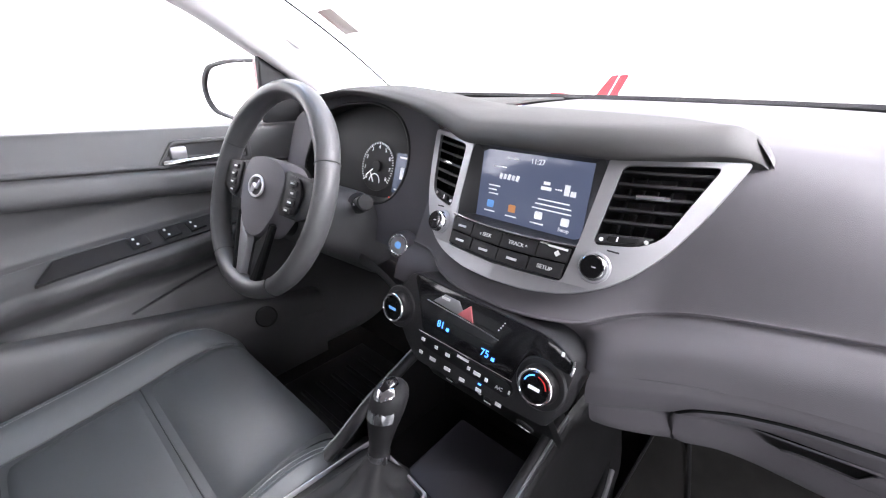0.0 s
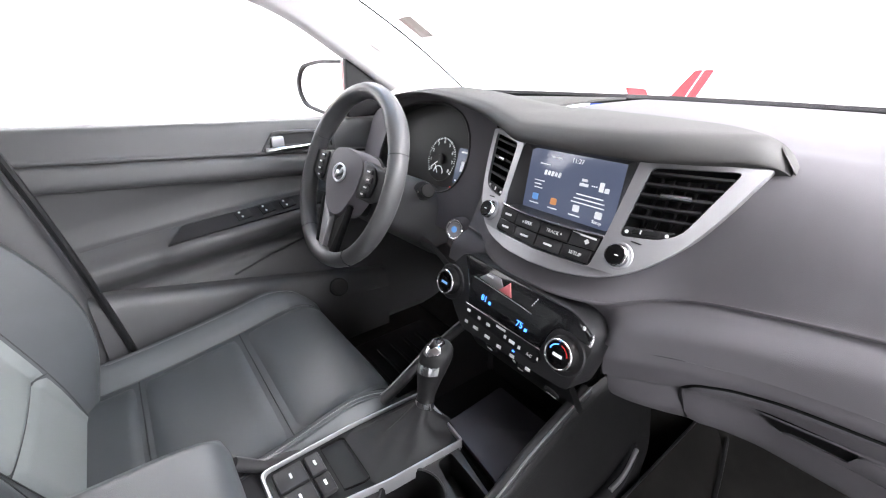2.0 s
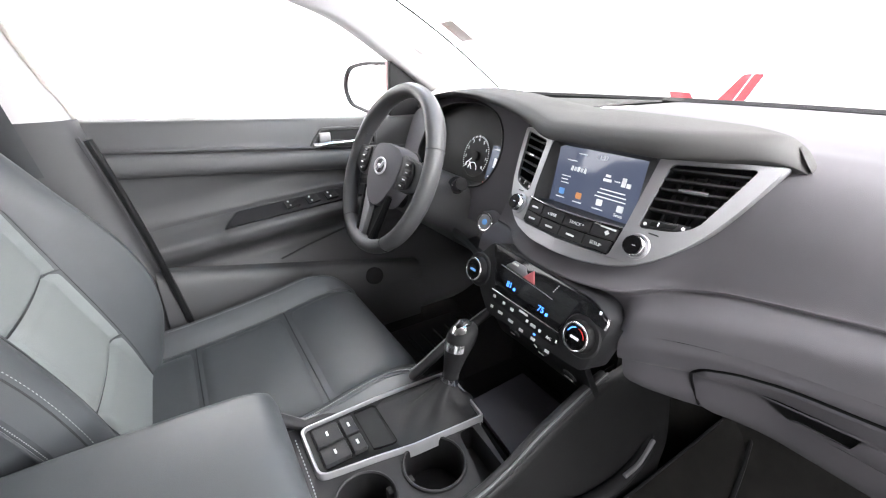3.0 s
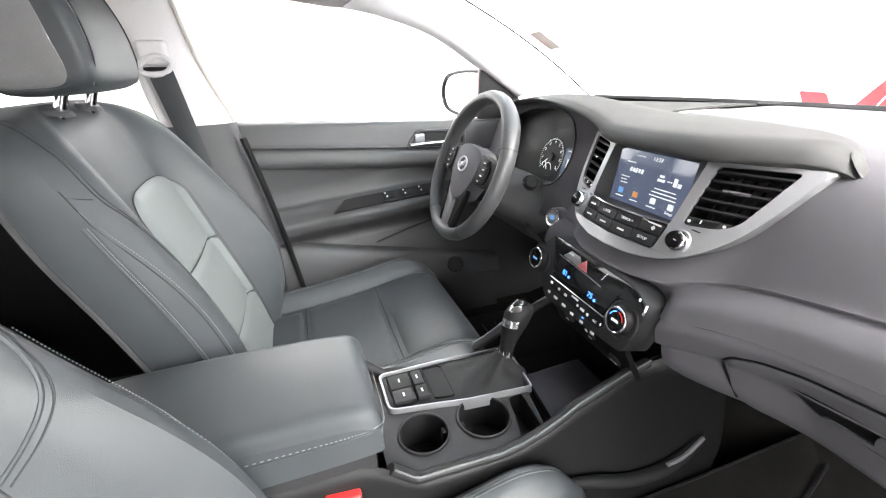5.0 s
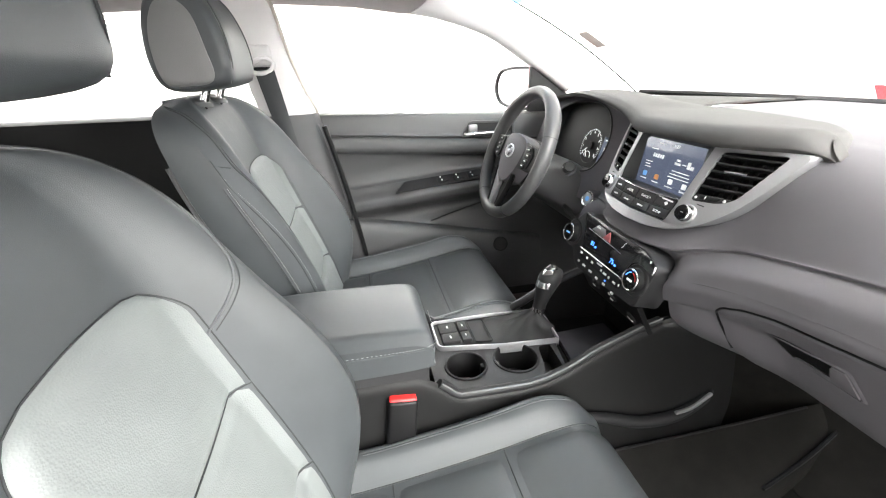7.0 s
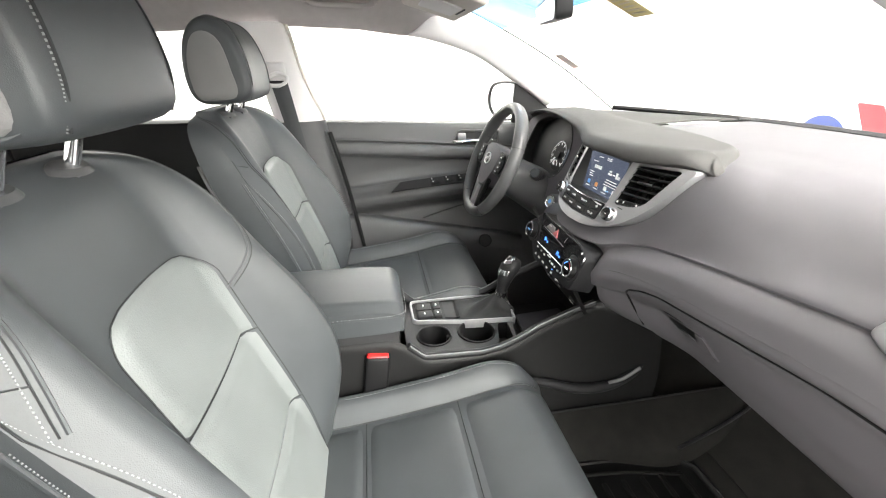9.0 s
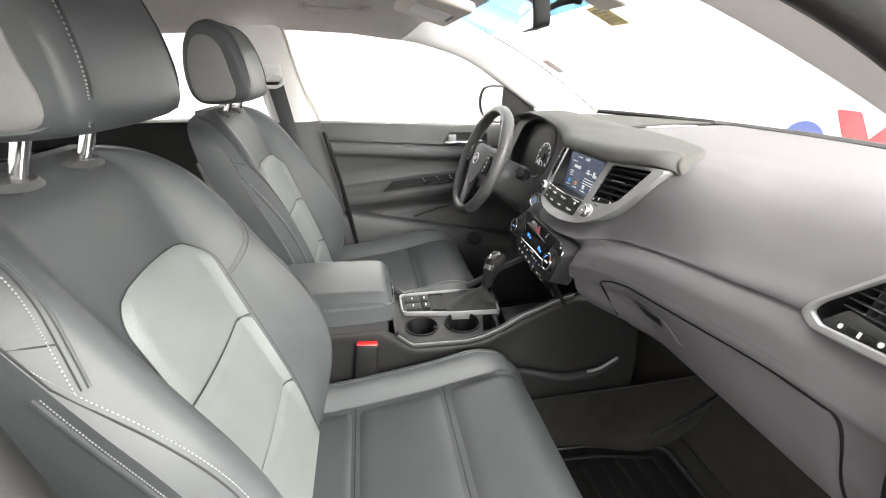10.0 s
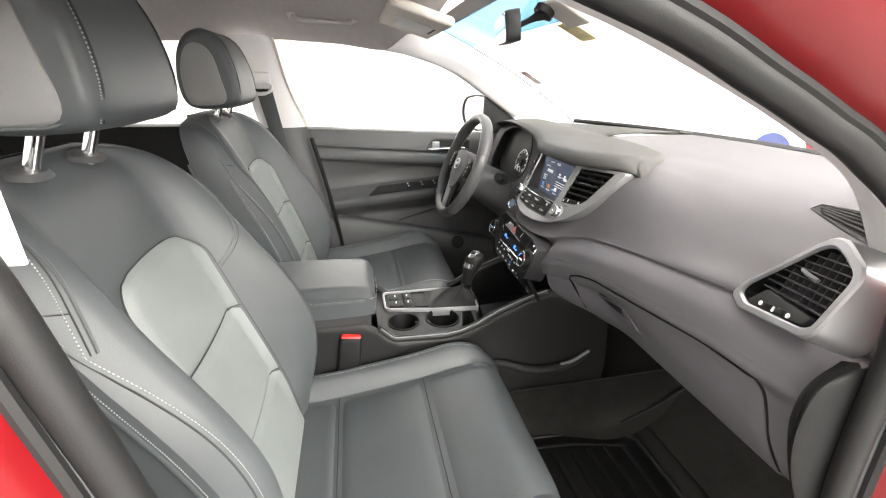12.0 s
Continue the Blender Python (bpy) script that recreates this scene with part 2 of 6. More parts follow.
def stitch_bm(pts, n, step=2, r=0.0009, bm=None, lift=0.0):
    """Short raised stitches along a curve."""
    bm = bm or bmesh.new()
    P = [Vector(p) for p in spline(pts, n)]
    for i in range(0, n - 1, step):
        a, b = P[i], P[i] + (P[i + 1] - P[i]) * 0.9
        if (b - a).length > 1e-5:
            tube_bm([a, (a + b) / 2 + Vector((0, 0, r * 0.4)), b], r, 4, bm=bm)
    return bm



def resample(loop, n):
    """n even points round a closed 2D loop."""
    L = np.array(list(loop) + [loop[0]], float)
    d = np.concatenate(([0], np.cumsum(np.linalg.norm(np.diff(L, axis=0), axis=1))))
    s = np.linspace(0, d[-1], n, endpoint=False)
    return [(float(np.interp(t, d, L[:, 0])), float(np.interp(t, d, L[:, 1]))) for t in s]


def strip(loop_a, loop_b, fa, fb, steps=1, bm=None):
    rows = []
    for i in range(steps + 1):
        f = i / steps
        rows.append([tuple(np.array(fa(*a)) * (1 - f) + np.array(fb(*b)) * f) for a, b in zip(loop_a, loop_b)])
    return grid_bm(rows, closed_u=True, bm=bm)


def text_part(name, s, size, m, material, parent, align="CENTER", extrude=0.0003):
    """Raised lettering in the built-in font at the pose m."""
    cu = bpy.data.curves.new(name, "FONT")
    cu.body, cu.size, cu.align_x, cu.align_y, cu.extrude = s, size, align, "CENTER", extrude
    tmp = new("lettering_tmp", cu)
    me = bpy.data.meshes.new_from_object(tmp.evaluated_get(bpy.context.evaluated_depsgraph_get()))
    bpy.data.objects.remove(tmp)
    me.transform(m)
    me.materials.clear()
    me.materials.append(material)
    ob = new(name, me)
    ob.parent = parent
    return ob


def bar_part(name, w, h, m, material, parent, t=0.0006):
    """A small flat printed mark, at the pose m (local x along it)."""
    return part(name, box_bm(-w / 2, w / 2, -h / 2, h / 2, -t, t, m=m), material, parent, smooth=False)


def smooth01(t):
    t = min(1.0, max(0.0, t))
    return t * t * (3 - 2 * t)


def lerp(x, xs, ys):
    return float(np.interp(x, xs, ys))


# ---------------------------------------------------------------- studio
bm = bmesh.new()
grid_bm([[(-7, -7, 0), (7, -7, 0)], [(-7, 7, 0), (7, 7, 0)]], bm=bm)
tagged(part("floor", thicken(bm, -0.05), M_FLOOR, smooth=False), "unseen studio floor greyed to cut bounced light", "floor", kind="structure")
# the walls, and a ceiling added out of view, emit light though no lamps
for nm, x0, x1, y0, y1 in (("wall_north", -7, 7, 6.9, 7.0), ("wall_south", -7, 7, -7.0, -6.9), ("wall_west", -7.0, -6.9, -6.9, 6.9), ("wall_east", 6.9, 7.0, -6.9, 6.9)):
    tagged(part(nm, box_bm(x0, x1, y0, y1, 0, 4), M_BACK, smooth=False), "white studio wall glowing evenly as a backdrop", "wall", kind="structure")
tagged(part("ceiling", box_bm(-7, 7, -7, 7, 4.0, 4.1), M_BACK, smooth=False), "added white studio ceiling glowing out of view", "ceiling", kind="structure")

# ================================================================= DASHBOARD
dash = thing("dashboard", "dark grey soft-touch dashboard with silver centre bezel", "dashboard")


def bump(x, w=0.13):
    return math.exp(-(x / w) ** 4)


def crease_z(x):
    return lerp(x, [-0.25, 0, 0.1, 0.2, 0.3, 0.45, 0.55, 0.73], [0.955, 0.95, 0.955, 0.985, 1.005, 1.026, 1.04, 1.05])


def base_y(x):
    return 0.90 - 0.42 * x * x


def top_row(x):
    a = abs(x)
    side = max(0.0, (a - 0.2) / 0.5)
    return [(x, base_y(x) + 0.03, 1.138 - 0.01 * side), (x, base_y(x), 1.150 - 0.012 * side), (x, base_y(x) - 0.15, 1.151 - 0.008 * side),
            (x, 0.56, 1.142 - 0.004 * side), (x, 0.48, 1.130)]


def face_row(x):
    b = bump(x)
    zc = crease_z(x)
    d = 0.3 * (zc - 0.968)
    kk = max(0.0, 1 - abs(x - 0.12) / 0.17) if x > 0 else 0.0
    kk = kk * kk * (3 - 2 * kk) if x > 0.125 else -0.4 * bump(x)
    sw = smooth01((x - 0.08) / 0.1) * (1 - smooth01((x - 0.21) / 0.27))      # swell that carries the end of the pad
    return [(x, 0.62, 1.149), (x, 0.56, 1.1455), (x, 0.51, 1.138 + 0.005 * sw), (x, 0.465, 1.125 + 0.013 * sw), (x, 0.428, 1.107 + 0.025 * sw), (x, 0.388, max(1.070 + 0.4 * d, zc + 0.048) + 0.040 * sw), (x, 0.354, max(1.03 + d, zc + 0.026) + 0.036 * sw),
            (x, 0.322 - 0.062 * b, zc + 0.012), (x, 0.314 - 0.066 * b, zc + 0.004), (x, 0.316 - 0.066 * b, zc - 0.001),
            (x, 0.300 - 0.03 * b, zc - 0.006), (x, 0.279 - 0.014 * kk, zc - 0.02), (x, 0.270 - 0.02 * kk, zc - 0.045)]


def low_row(x):
    """Below the crease: bulge, glove box line, tuck-under."""
    zc = crease_z(x)
    k = max(0.0, 1 - abs(x - 0.12) / 0.17) if x > 0 else max(0.0, 1 - abs(x + 0.14) / 0.10)
    k = k * k * (3 - 2 * k)
    g = zc - 0.07
    return [(x, 0.270 - 0.02 * k, zc - 0.045), (x, 0.271 - 0.028 * k, g + 0.01), (x, 0.294 - 0.045 * k, g - 0.015), (x, 0.326 - 0.07 * k, 0.885),
            (x, 0.356 - 0.082 * k, 0.838), (x, 0.385 - 0.06 * k, 0.80), (x, 0.43 - 0.02 * k, 0.772), (x, 0.58, 0.752), (x, 0.72, 0.70)]


XS = [-0.735, -0.66, -0.55, -0.4, -0.25, -0.1, 0, 0.1, 0.25, 0.4, 0.55, 0.66, 0.735]
part("dash_top", thicken(surf([[(a, b, c - 0.002) for a, b, c in top_row(x)] for x in XS[:5]], 24, 40), -0.005), M_DASHTOP, dash, "grained grey dashboard top pad")
part("dash_face", (surf([top_row(x)[:3] + face_row(x) for x in (-0.2, -0.16, -0.13, -0.1, -0.05, 0, 0.05, 0.1, 0.13, 0.16, 0.2, 0.26, 0.34, 0.44, 0.54, 0.62, 0.68, 0.715)], 100, 90)), M_DASH, dash)
part("lower_panel", (surf([low_row(x) for x in (0.130, 0.15, 0.18, 0.22, 0.28, 0.36, 0.46, 0.56, 0.64, 0.69, 0.715)], 60, 70)), M_DASH, dash)
part("knee_panel", (surf([[(x, y + 0.02 * smooth01((-x - 0.2) / 0.1), z) for _, y, z in low_row(x)] for x in (-0.70, -0.6, -0.5, -0.4, -0.3, -0.22, -0.18, -0.15, -0.140)], 50, 40)), M_DOOR, dash)
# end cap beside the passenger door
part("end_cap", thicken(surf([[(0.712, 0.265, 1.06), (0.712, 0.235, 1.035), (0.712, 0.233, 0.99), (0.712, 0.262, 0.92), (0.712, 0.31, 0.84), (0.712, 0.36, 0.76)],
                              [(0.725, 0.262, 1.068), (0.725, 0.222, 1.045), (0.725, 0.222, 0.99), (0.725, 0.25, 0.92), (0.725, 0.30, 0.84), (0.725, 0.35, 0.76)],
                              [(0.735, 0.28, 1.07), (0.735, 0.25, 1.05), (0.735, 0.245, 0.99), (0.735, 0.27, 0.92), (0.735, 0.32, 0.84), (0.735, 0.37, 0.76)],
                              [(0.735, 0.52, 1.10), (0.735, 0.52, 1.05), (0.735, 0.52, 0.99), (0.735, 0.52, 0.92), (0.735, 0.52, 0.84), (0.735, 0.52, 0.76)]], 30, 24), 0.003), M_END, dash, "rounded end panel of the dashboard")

# raised pad over the instruments and the screen
LIPX = [-0.66, -0.60, -0.52, -0.44, -0.35, -0.27, -0.2, -0.15, -0.1, -0.05, 0, 0.05, 0.1, 0.15, 0.18, 0.2, 0.212, 0.219, 0.222]
def lip(x):
    y = lerp(x, [-0.66, -0.52, -0.35, -0.24, -0.17, -0.1, 0, 0.1, 0.15, 0.19, 0.212], [0.40, 0.335, 0.318, 0.328, 0.335, 0.312, 0.302, 0.312, 0.335, 0.362, 0.382])
    z = lerp(x, [-0.66, -0.55, -0.45, -0.35, -0.26, -0.19, -0.145, -0.1, 0, 0.1, 0.212], [1.125, 1.148, 1.166, 1.174, 1.167, 1.150, 1.135, 1.125, 1.125, 1.126, 1.132])
    f = lerp(x, [-0.66, -0.4, -0.1, 0, 0.1, 0.15, 0.19, 0.212], [0.50, 0.60, 0.575, 0.56, 0.53, 0.49, 0.44, 0.41])
    th = lerp(x, [-0.66, -0.4, -0.25, -0.1, 0.1, 0.19, 0.212], [0.008, 0.008, 0.014, 0.027, 0.03, 0.026, 0.014])
    zt = z + th
    row = [(x, y + 0.055, lerp(x, [0.1, 0.16, 0.22], [z, 1.105, 1.085])), (x, y + 0.010, z - 0.003), (x, y, z + 0.004), (x, y + 0.008, z + th * 0.7), (x, y + 0.03, z + th), (x, y * 0.65 + f * 0.35 + 0.02, max(z + th * 0.9, 1.156)),
            (x, f - 0.03, 1.152), (x, f, 1.146), (x, f + 0.02, 1.130)]
    q = 0.97 - 0.97 * math.sqrt(max(0.0, 1 - max(0.0, (x - 0.17) / 0.052) ** 2))
    return [tuple(np.array(p) * (1 - q) + np.array((x, 0.412, 1.096)) * q) for p in row]
part("dash_pad", surf([lip(x) for x in LIPX], 44, 80), M_DASHTOP, dash, "raised grained pad over the instruments and screen")

# glove box lid
def lowpt(x, f, h=0.0):
    r = spline(low_row(x), 81)
    j = min(80, max(0, f * 80))
    i = int(j)
    p = r[i] + (r[min(i + 1, 80)] - r[i]) * (j - i)
    t = r[min(i + 1, 80)] - r[max(i - 1, 0)]
    n = np.array((0, t[2], -t[1]))
    n /= np.linalg.norm(n)
    if n[1] > 0:
        n = -n
    return tuple(p + n * h)
def gap_f(x):
    return lerp(x, [0.205, 0.212, 0.222, 0.25, 0.30, 0.45, 0.55, 0.60, 0.637], [0.32, 0.24, 0.20, 0.170, 0.160, 0.170, 0.177, 0.184, 0.21])
rows = []
for i in range(26):
    q = i / 25
    rows.append([lowpt(0.206 + 0.430 * u / 40, (gap_f(0.206 + 0.430 * u / 40) + 0.006) * (1 - q) + 0.70 * q, 0.0032 * min(1, i / 1.0, u / 1.0, (40 - u) / 1.0)) for u in range(41)])
part("glove_box_lid", grid_bm(rows), M_DASH, dash, "dark grey glove box lid")
gap = [(0.206, 0.55), (0.203, 0.42)] + [(x, gap_f(x)) for x in (0.206, 0.212, 0.222, 0.235, 0.25, 0.27, 0.30, 0.36, 0.45, 0.55, 0.60, 0.625, 0.635)] + [(0.641, 0.28), (0.641, 0.42), (0.638, 0.60)]
part("glove_box_gap", tube_bm([lowpt(x, f, 0.0008) for x, f in gap], 0.0019, 6, 60), M_BLACK, dash)
def lidpt(x, z, h=0.0):
    """A point of the lid at height z."""
    lo, hi = 0.1, 0.9
    for _ in range(24):
        m = (lo + hi) / 2
        lo, hi = (m, hi) if lowpt(x, m)[2] > z else (lo, m)
    return lowpt(x, lo, 0.0032 + h)
pull = rounded([(0.263, 0.897), (0.372, 0.914), (0.386, 0.866), (0.284, 0.866)], [0.004, 0.006, 0.008, 0.008], 4)
pin = [(0.325 + (x - 0.325) * 0.93, 0.886 + (z - 0.886) * 0.88) for x, z in pull]
part("pull_rim", strip(pull, pin, lambda x, z: lidpt(x, z, 0.0008), lambda x, z: lidpt(x, z, 0.0024)), M_DASH, dash)
part("glove_box_pull", plate_bm(pin, lambda x, z, h: lidpt(x, z, h + 0.0012), 0.002), M_BLACK, dash, "recessed black glove box pull")
part("pull_paddle", plate_bm(rounded([(0.350, 0.9055), (0.367, 0.908), (0.378, 0.871), (0.292, 0.8695), (0.300, 0.876), (0.345, 0.880)], 0.003, 3), lambda x, z, h: lidpt(x, z, h + 0.0036), 0.003, 0.001), M_DASH, dash, "grey release paddle")


# ----------------------------------------------------- centre bezel and what sits in it
def face(x, z, h=0.0):
    """Centre stack face: x across, z up, h out of it."""
    y = 0.256 + 0.47 * (z - 1.003) + 1.5 * x * x
    n = Vector((1.5 * x, -1, 0.47)).normalized()
    return (x + n.x * h, y + n.y * h, z + n.z * h)


def face_m(x, z, h=0.0):
    n = Vector((1.5 * x, -1, 0.47))
    return frame_at(face(x, z, h), n)


def clim(x, z, h=0.0):
    n = Vector((0, -1, 0.27)).normalized()
    return (x, 0.214 + 0.27 * (z - 0.85) + n.y * h, z + n.z * h)


def clim_m(x, z, h=0.0):
    return frame_at(clim(x, z, h), (0, -1, 0.27))


# silver horns each side of the screen with their air vents
def side_bezel(s):
    def F(x, z, h=0.0):
        p = face(x, z, h)
        return (p[0] * s, p[1], p[2])
    outer = rounded([(0.089, 1.126), (0.204, 1.126), (0.186, 1.08), (0.162, 1.037), (0.13, 1.006), (0.092, 0.990), (0.045, 0.984), (0.0, 0.983), (0.0, 0.999), (0.079, 1.000), (0.084, 1.04)],
                    [0.006, 0.008, 0.02, 0.02, 0.02, 0.02, 0.01, 0.001, 0.001, 0.006, 0.02], 4)
    hole = rounded([(0.103, 1.118), (0.183, 1.121), (0.155, 1.053), (0.138, 1.044), (0.097, 1.041)], [0.008, 0.006, 0.012, 0.01, 0.008], 4)
    bz = part("centre_bezel", bmesh.new(), M_SILVER, dash, "satin silver painted bezel")
    bm = bmesh.new()
    # front skin: outline with the vent hole cut out of it, bridged by triangles
    ov = [bm.verts.new(F(x, z, -0.002 if x > 0.004 else 0.0)) for x, z in outer]
    oi = [bm.verts.new(F(x * 0.985 + (0.1 * 0.015 if x > 0.004 else 0), z * 0.985 + 1.06 * 0.015, 0.001)) for x, z in outer]
    hv = [bm.verts.new(F(x, z, 0.001)) for x, z in hole]
    hb = [bm.verts.new(F(x, z, -0.012)) for x, z in hole]
    ob_ = [bm.verts.new((F(x, z)[0], 0.40, F(x, z)[2])) for x, z in outer]
    k, kh = len(outer), len(hole)
    for i in range(k):
        bm.faces.new((ov[i], ov[(i + 1) % k], oi[(i + 1) % k], oi[i]))
        bm.faces.new((ob_[i], ob_[(i + 1) % k], ov[(i + 1) % k], ov[i]))
    for i in range(kh):
        bm.faces.new((hv[i], hv[(i + 1) % kh], hb[(i + 1) % kh], hb[i]))
    eo = [bm.edges.get((oi[i], oi[(i + 1) % k])) for i in range(k)]
    eh = [bm.edges.get((hv[i], hv[(i + 1) % kh])) for i in range(kh)]
    bmesh.ops.triangle_fill(bm, use_beauty=True, edges=eo + eh)
    me = bz.data
    bmesh.ops.recalc_face_normals(bm, faces=bm.faces)
    bm.to_mesh(me)
    bm.free()
    for p in me.polygons:
        p.use_smooth = True
    me.set_sharp_from_angle(angle=radians(35))
    # vent
    vent = part("air_vent", bmesh.new(), M_BLACK, dash, "black air vent with slats")
    bm = strip(hole, hole, lambda x, z: F(x, z, -0.004), lambda x, z: F(x * 0.9 + 0.0135, z * 0.9 + 0.1085, -0.045))
    bm.faces.new(list(bm.verts)[-len(hole):])
    bm.to_mesh(vent.data)
    bm.free()
    for i in range(5):
        z = 1.113 - i * 0.0118
        x0, x1 = 0.1025 - 0.0008 * i, lerp(z, [1.05, 1.12], [0.152, 0.181])
        bm = bmesh.new()
        rws = []
        for h, dz in ((-0.002, 0.0015), (-0.0015, 0), (-0.002, -0.0015), (-0.02, -0.001), (-0.02, 0.002)):
            rws.append([F(x0 + (x1 - x0) * q / 6, z + dz, h) for q in range(7)])
        grid_bm(rws, closed_v=True, bm=bm)
        part("slat", bm, M_BLACK, vent)
        bm = bmesh.new()
        tube_bm([F(x0 + (x1 - x0) * q / 6, z - 0.0005, -0.0014) for q in range(7)], 0.0007, 5, bm=bm)
        part("slat_edge", bm, M_HARD, vent)
    for q in range(5):
        x = 0.112 + q * 0.013
        bm = grid_bm([[F(x, 1.112, -0.022), F(x - 0.006 * (q > 3), 1.058, -0.022)], [F(x, 1.112, -0.034), F(x - 0.006 * (q > 3), 1.058, -0.034)]])
        part("vane", thicken(bm, 0.001), M_HARD, vent)
    part("vent_tab", tube_bm([F(0.122, 1.0897, 0.001), F(0.135, 1.0897, 0.003), F(0.15, 1.0897, 0.001)], 0.0028, 8, 8), M_CHROME, vent, "bright metal vent tab")
    # thumb wheel plate under the slats
    pl = rounded([(0.099, 1.053), (0.150, 1.054), (0.138, 1.0455), (0.098, 1.0425)], 0.004, 3)
    part("wheel_plate", plate_bm(pl, lambda x, z, h: F(x, z, h - 0.001), 0.004, 0.001), M_HARD, vent)
    part("thumb_wheel", plate_bm(rounded([(0.109, 1.0515), (0.137, 1.0525), (0.134, 1.0465), (0.1085, 1.0455)], 0.002, 2), lambda x, z, h: F(x, z, h + 0.0012), 0.004, 0.001), M_BLACK, vent)
    m = frame_at(F(0.118, 1.049, 0.0018), Vector((1.5 * 0.12 * s, -1, 0.47)))
    bar_part("mark", 0.0014, 0.005, m, M_PRINT, vent)
    for xx, zz in ((0.1035, 1.0475), (0.1425, 1.0495)):
        part("symbol", cyl_bm(frame_at(F(xx, zz, -0.001), Vector((1.5 * xx * s, -1, 0.47))), 0.0022, 0.001, 10, 0.0003), M_PRINT, vent)
    # knob
    kx, kz = 0.106, 1.020
    nrm = Vector((1.5 * kx * s, -1, 0.47))
    kb = part("knob", cyl_bm(frame_at(F(kx, kz, 0), nrm), 0.0165, 0.004, 32, 0.001), M_SILVER, dash, "black knob with chrome ring")
    part("ring", cyl_bm(frame_at(F(kx, kz, 0.004), nrm), 0.0145, 0.010, 32, 0.0015, r2=0.0135), M_CHROME, kb)
    part("cap", cyl_bm(frame_at(F(kx, kz, 0.0138), nrm), 0.0118, 0.002, 32, 0.001), M_GLOSS, kb)
    bar_part("mark", 0.004, 0.001, frame_at(F(kx, kz, 0.016), nrm) @ pose(0.002, 0, 0), M_PRINT, kb)
    # printed word beside the knob
    bar_part("print", 0.012, 0.0016, frame_at(F(kx + 0.012, kz + 0.017, 0.0015), nrm), M_HARD, dash)


side_bezel(1)
side_bezel(-1)

# screen well: a near-upright display set back between the horns
SZ0, SZ1, SX = 1.031, 1.116, 0.074
def scr(x, z, h=0.0):
    return (x, 0.312 + 0.16 * (z - SZ0) - h, z)
well = [(-0.084, 1.036), (0.084, 1.036), (0.089, 1.123), (-0.089, 1.123)]
inner = [(-SX, SZ0), (SX, SZ0), (SX, SZ1), (-SX, SZ1)]
disp = thing("touch_screen", "lit infotainment touch screen in the dashboard centre", "screen")
bm = strip(resample(well, 40), resample(inner, 40), lambda x, z: face(x, z, 0.0), lambda x, z: scr(x, z, 0.0))
part("surround", bm, M_HARD, disp, "dark grey sloping screen surround", angle=25)
scr_nm = Vector((0, -1, 0.16))
part("display", plate_bm(inner, lambda x, z, h: scr(x, z, h), 0.006), M_SCREEN, disp, "glowing dark blue display", smooth=False)
def scr_m(x, z):
    return frame_at(scr(x, z, 0.0012), scr_nm)
text_part("clock", "11:27", 0.0085, scr_m(0.006, 1.1085), M_ICON, disp)
text_part("word", "Setup", 0.0062, scr_m(0.052, 1.0385), M_ICON, disp)
for x, z, w in ((-0.028, 1.1085, 0.016), (-0.045, 1.097, 0.018), (0.034, 1.068, 0.04), (0.034, 1.0625, 0.046), (0.033, 1.057, 0.05),
                (-0.05, 1.073, 0.017), (-0.052, 1.068, 0.012), (-0.05, 1.063, 0.014), (-0.053, 1.0405, 0.016), (-0.02, 1.0395, 0.016), (0.017, 1.039, 0.018)):
    bar_part("word", w, 0.0015, scr_m(x, z), M_ICON, disp)
for q in range(5):
    bar_part("station_icon", 0.0035, 0.007 - 0.001 * (q % 2), scr_m(-0.042 + 0.006 * q, 1.086) @ pose(0, 0, 0, 0, 0, -12), M_ICON, disp)
# a car and a telephone
bar_part("car_icon", 0.013, 0.004, scr_m(0.022, 1.081), M_ICON, disp)
bar_part("car_icon", 0.008, 0.0035, scr_m(0.022, 1.087), M_ICON, disp)
for q in range(3):
    bar_part("dot", 0.0016, 0.0016, scr_m(0.0345 + 0.0032 * q, 1.082), M_ICON, disp)
bar_part("phone_icon", 0.006, 0.012, scr_m(0.048, 1.083), M_ICON, disp)
bar_part("phone_icon", 0.006, 0.006, scr_m(0.056, 1.080), M_ICON, disp)
M_ORANGE = mat("icon_orange", (0.5, 0.2, 0.05), 0.5, emit=(0.6, 0.3, 0.15), power=0.25)
M_BLUEICON = mat("icon_blue", (0.1, 0.25, 0.5), 0.5, emit=(0.15, 0.35, 0.7), power=0.3)
for x, z, mt in ((-0.053, 1.0495, M_BLUEICON), (-0.02, 1.049, M_ORANGE), (0.0175, 1.0485, M_ICON), (0.052, 1.0475, M_ICON)):
    part("icon", plate_bm(rounded([(x - 0.005, z - 0.0045), (x + 0.005, z - 0.0045), (x + 0.005, z + 0.0045), (x - 0.005, z + 0.0045)], 0.0015, 2), lambda a, b, h: scr(a, b, h + 0.0012), 0.001), mt, disp, smooth=False)
# chrome strip and the two rows of keys
part("chrome_strip", tube_bm([face(-0.084, 1.0365, 0.003), face(-0.04, 1.036, 0.003), face(0, 1.036, 0.003), face(0.04, 1.036, 0.003), face(0.084, 1.0365, 0.003)], 0.0016, 8, 20), M_CHROME, dash)
part("key_panel", plate_bm([(-0.083, 1.001), (0.080, 1.001), (0.083, 1.035), (-0.083, 1.035)], lambda x, z, h: face(x, z, h - 0.001), 0.03, 0.001), M_BLACK, dash, "black panel of radio keys")
keyrow = ((1.0265, (-0.080, -0.045, 0.0, 0.045, 0.080)), (1.0105, (-0.080, -0.040, 0.0, 0.040, 0.078)))
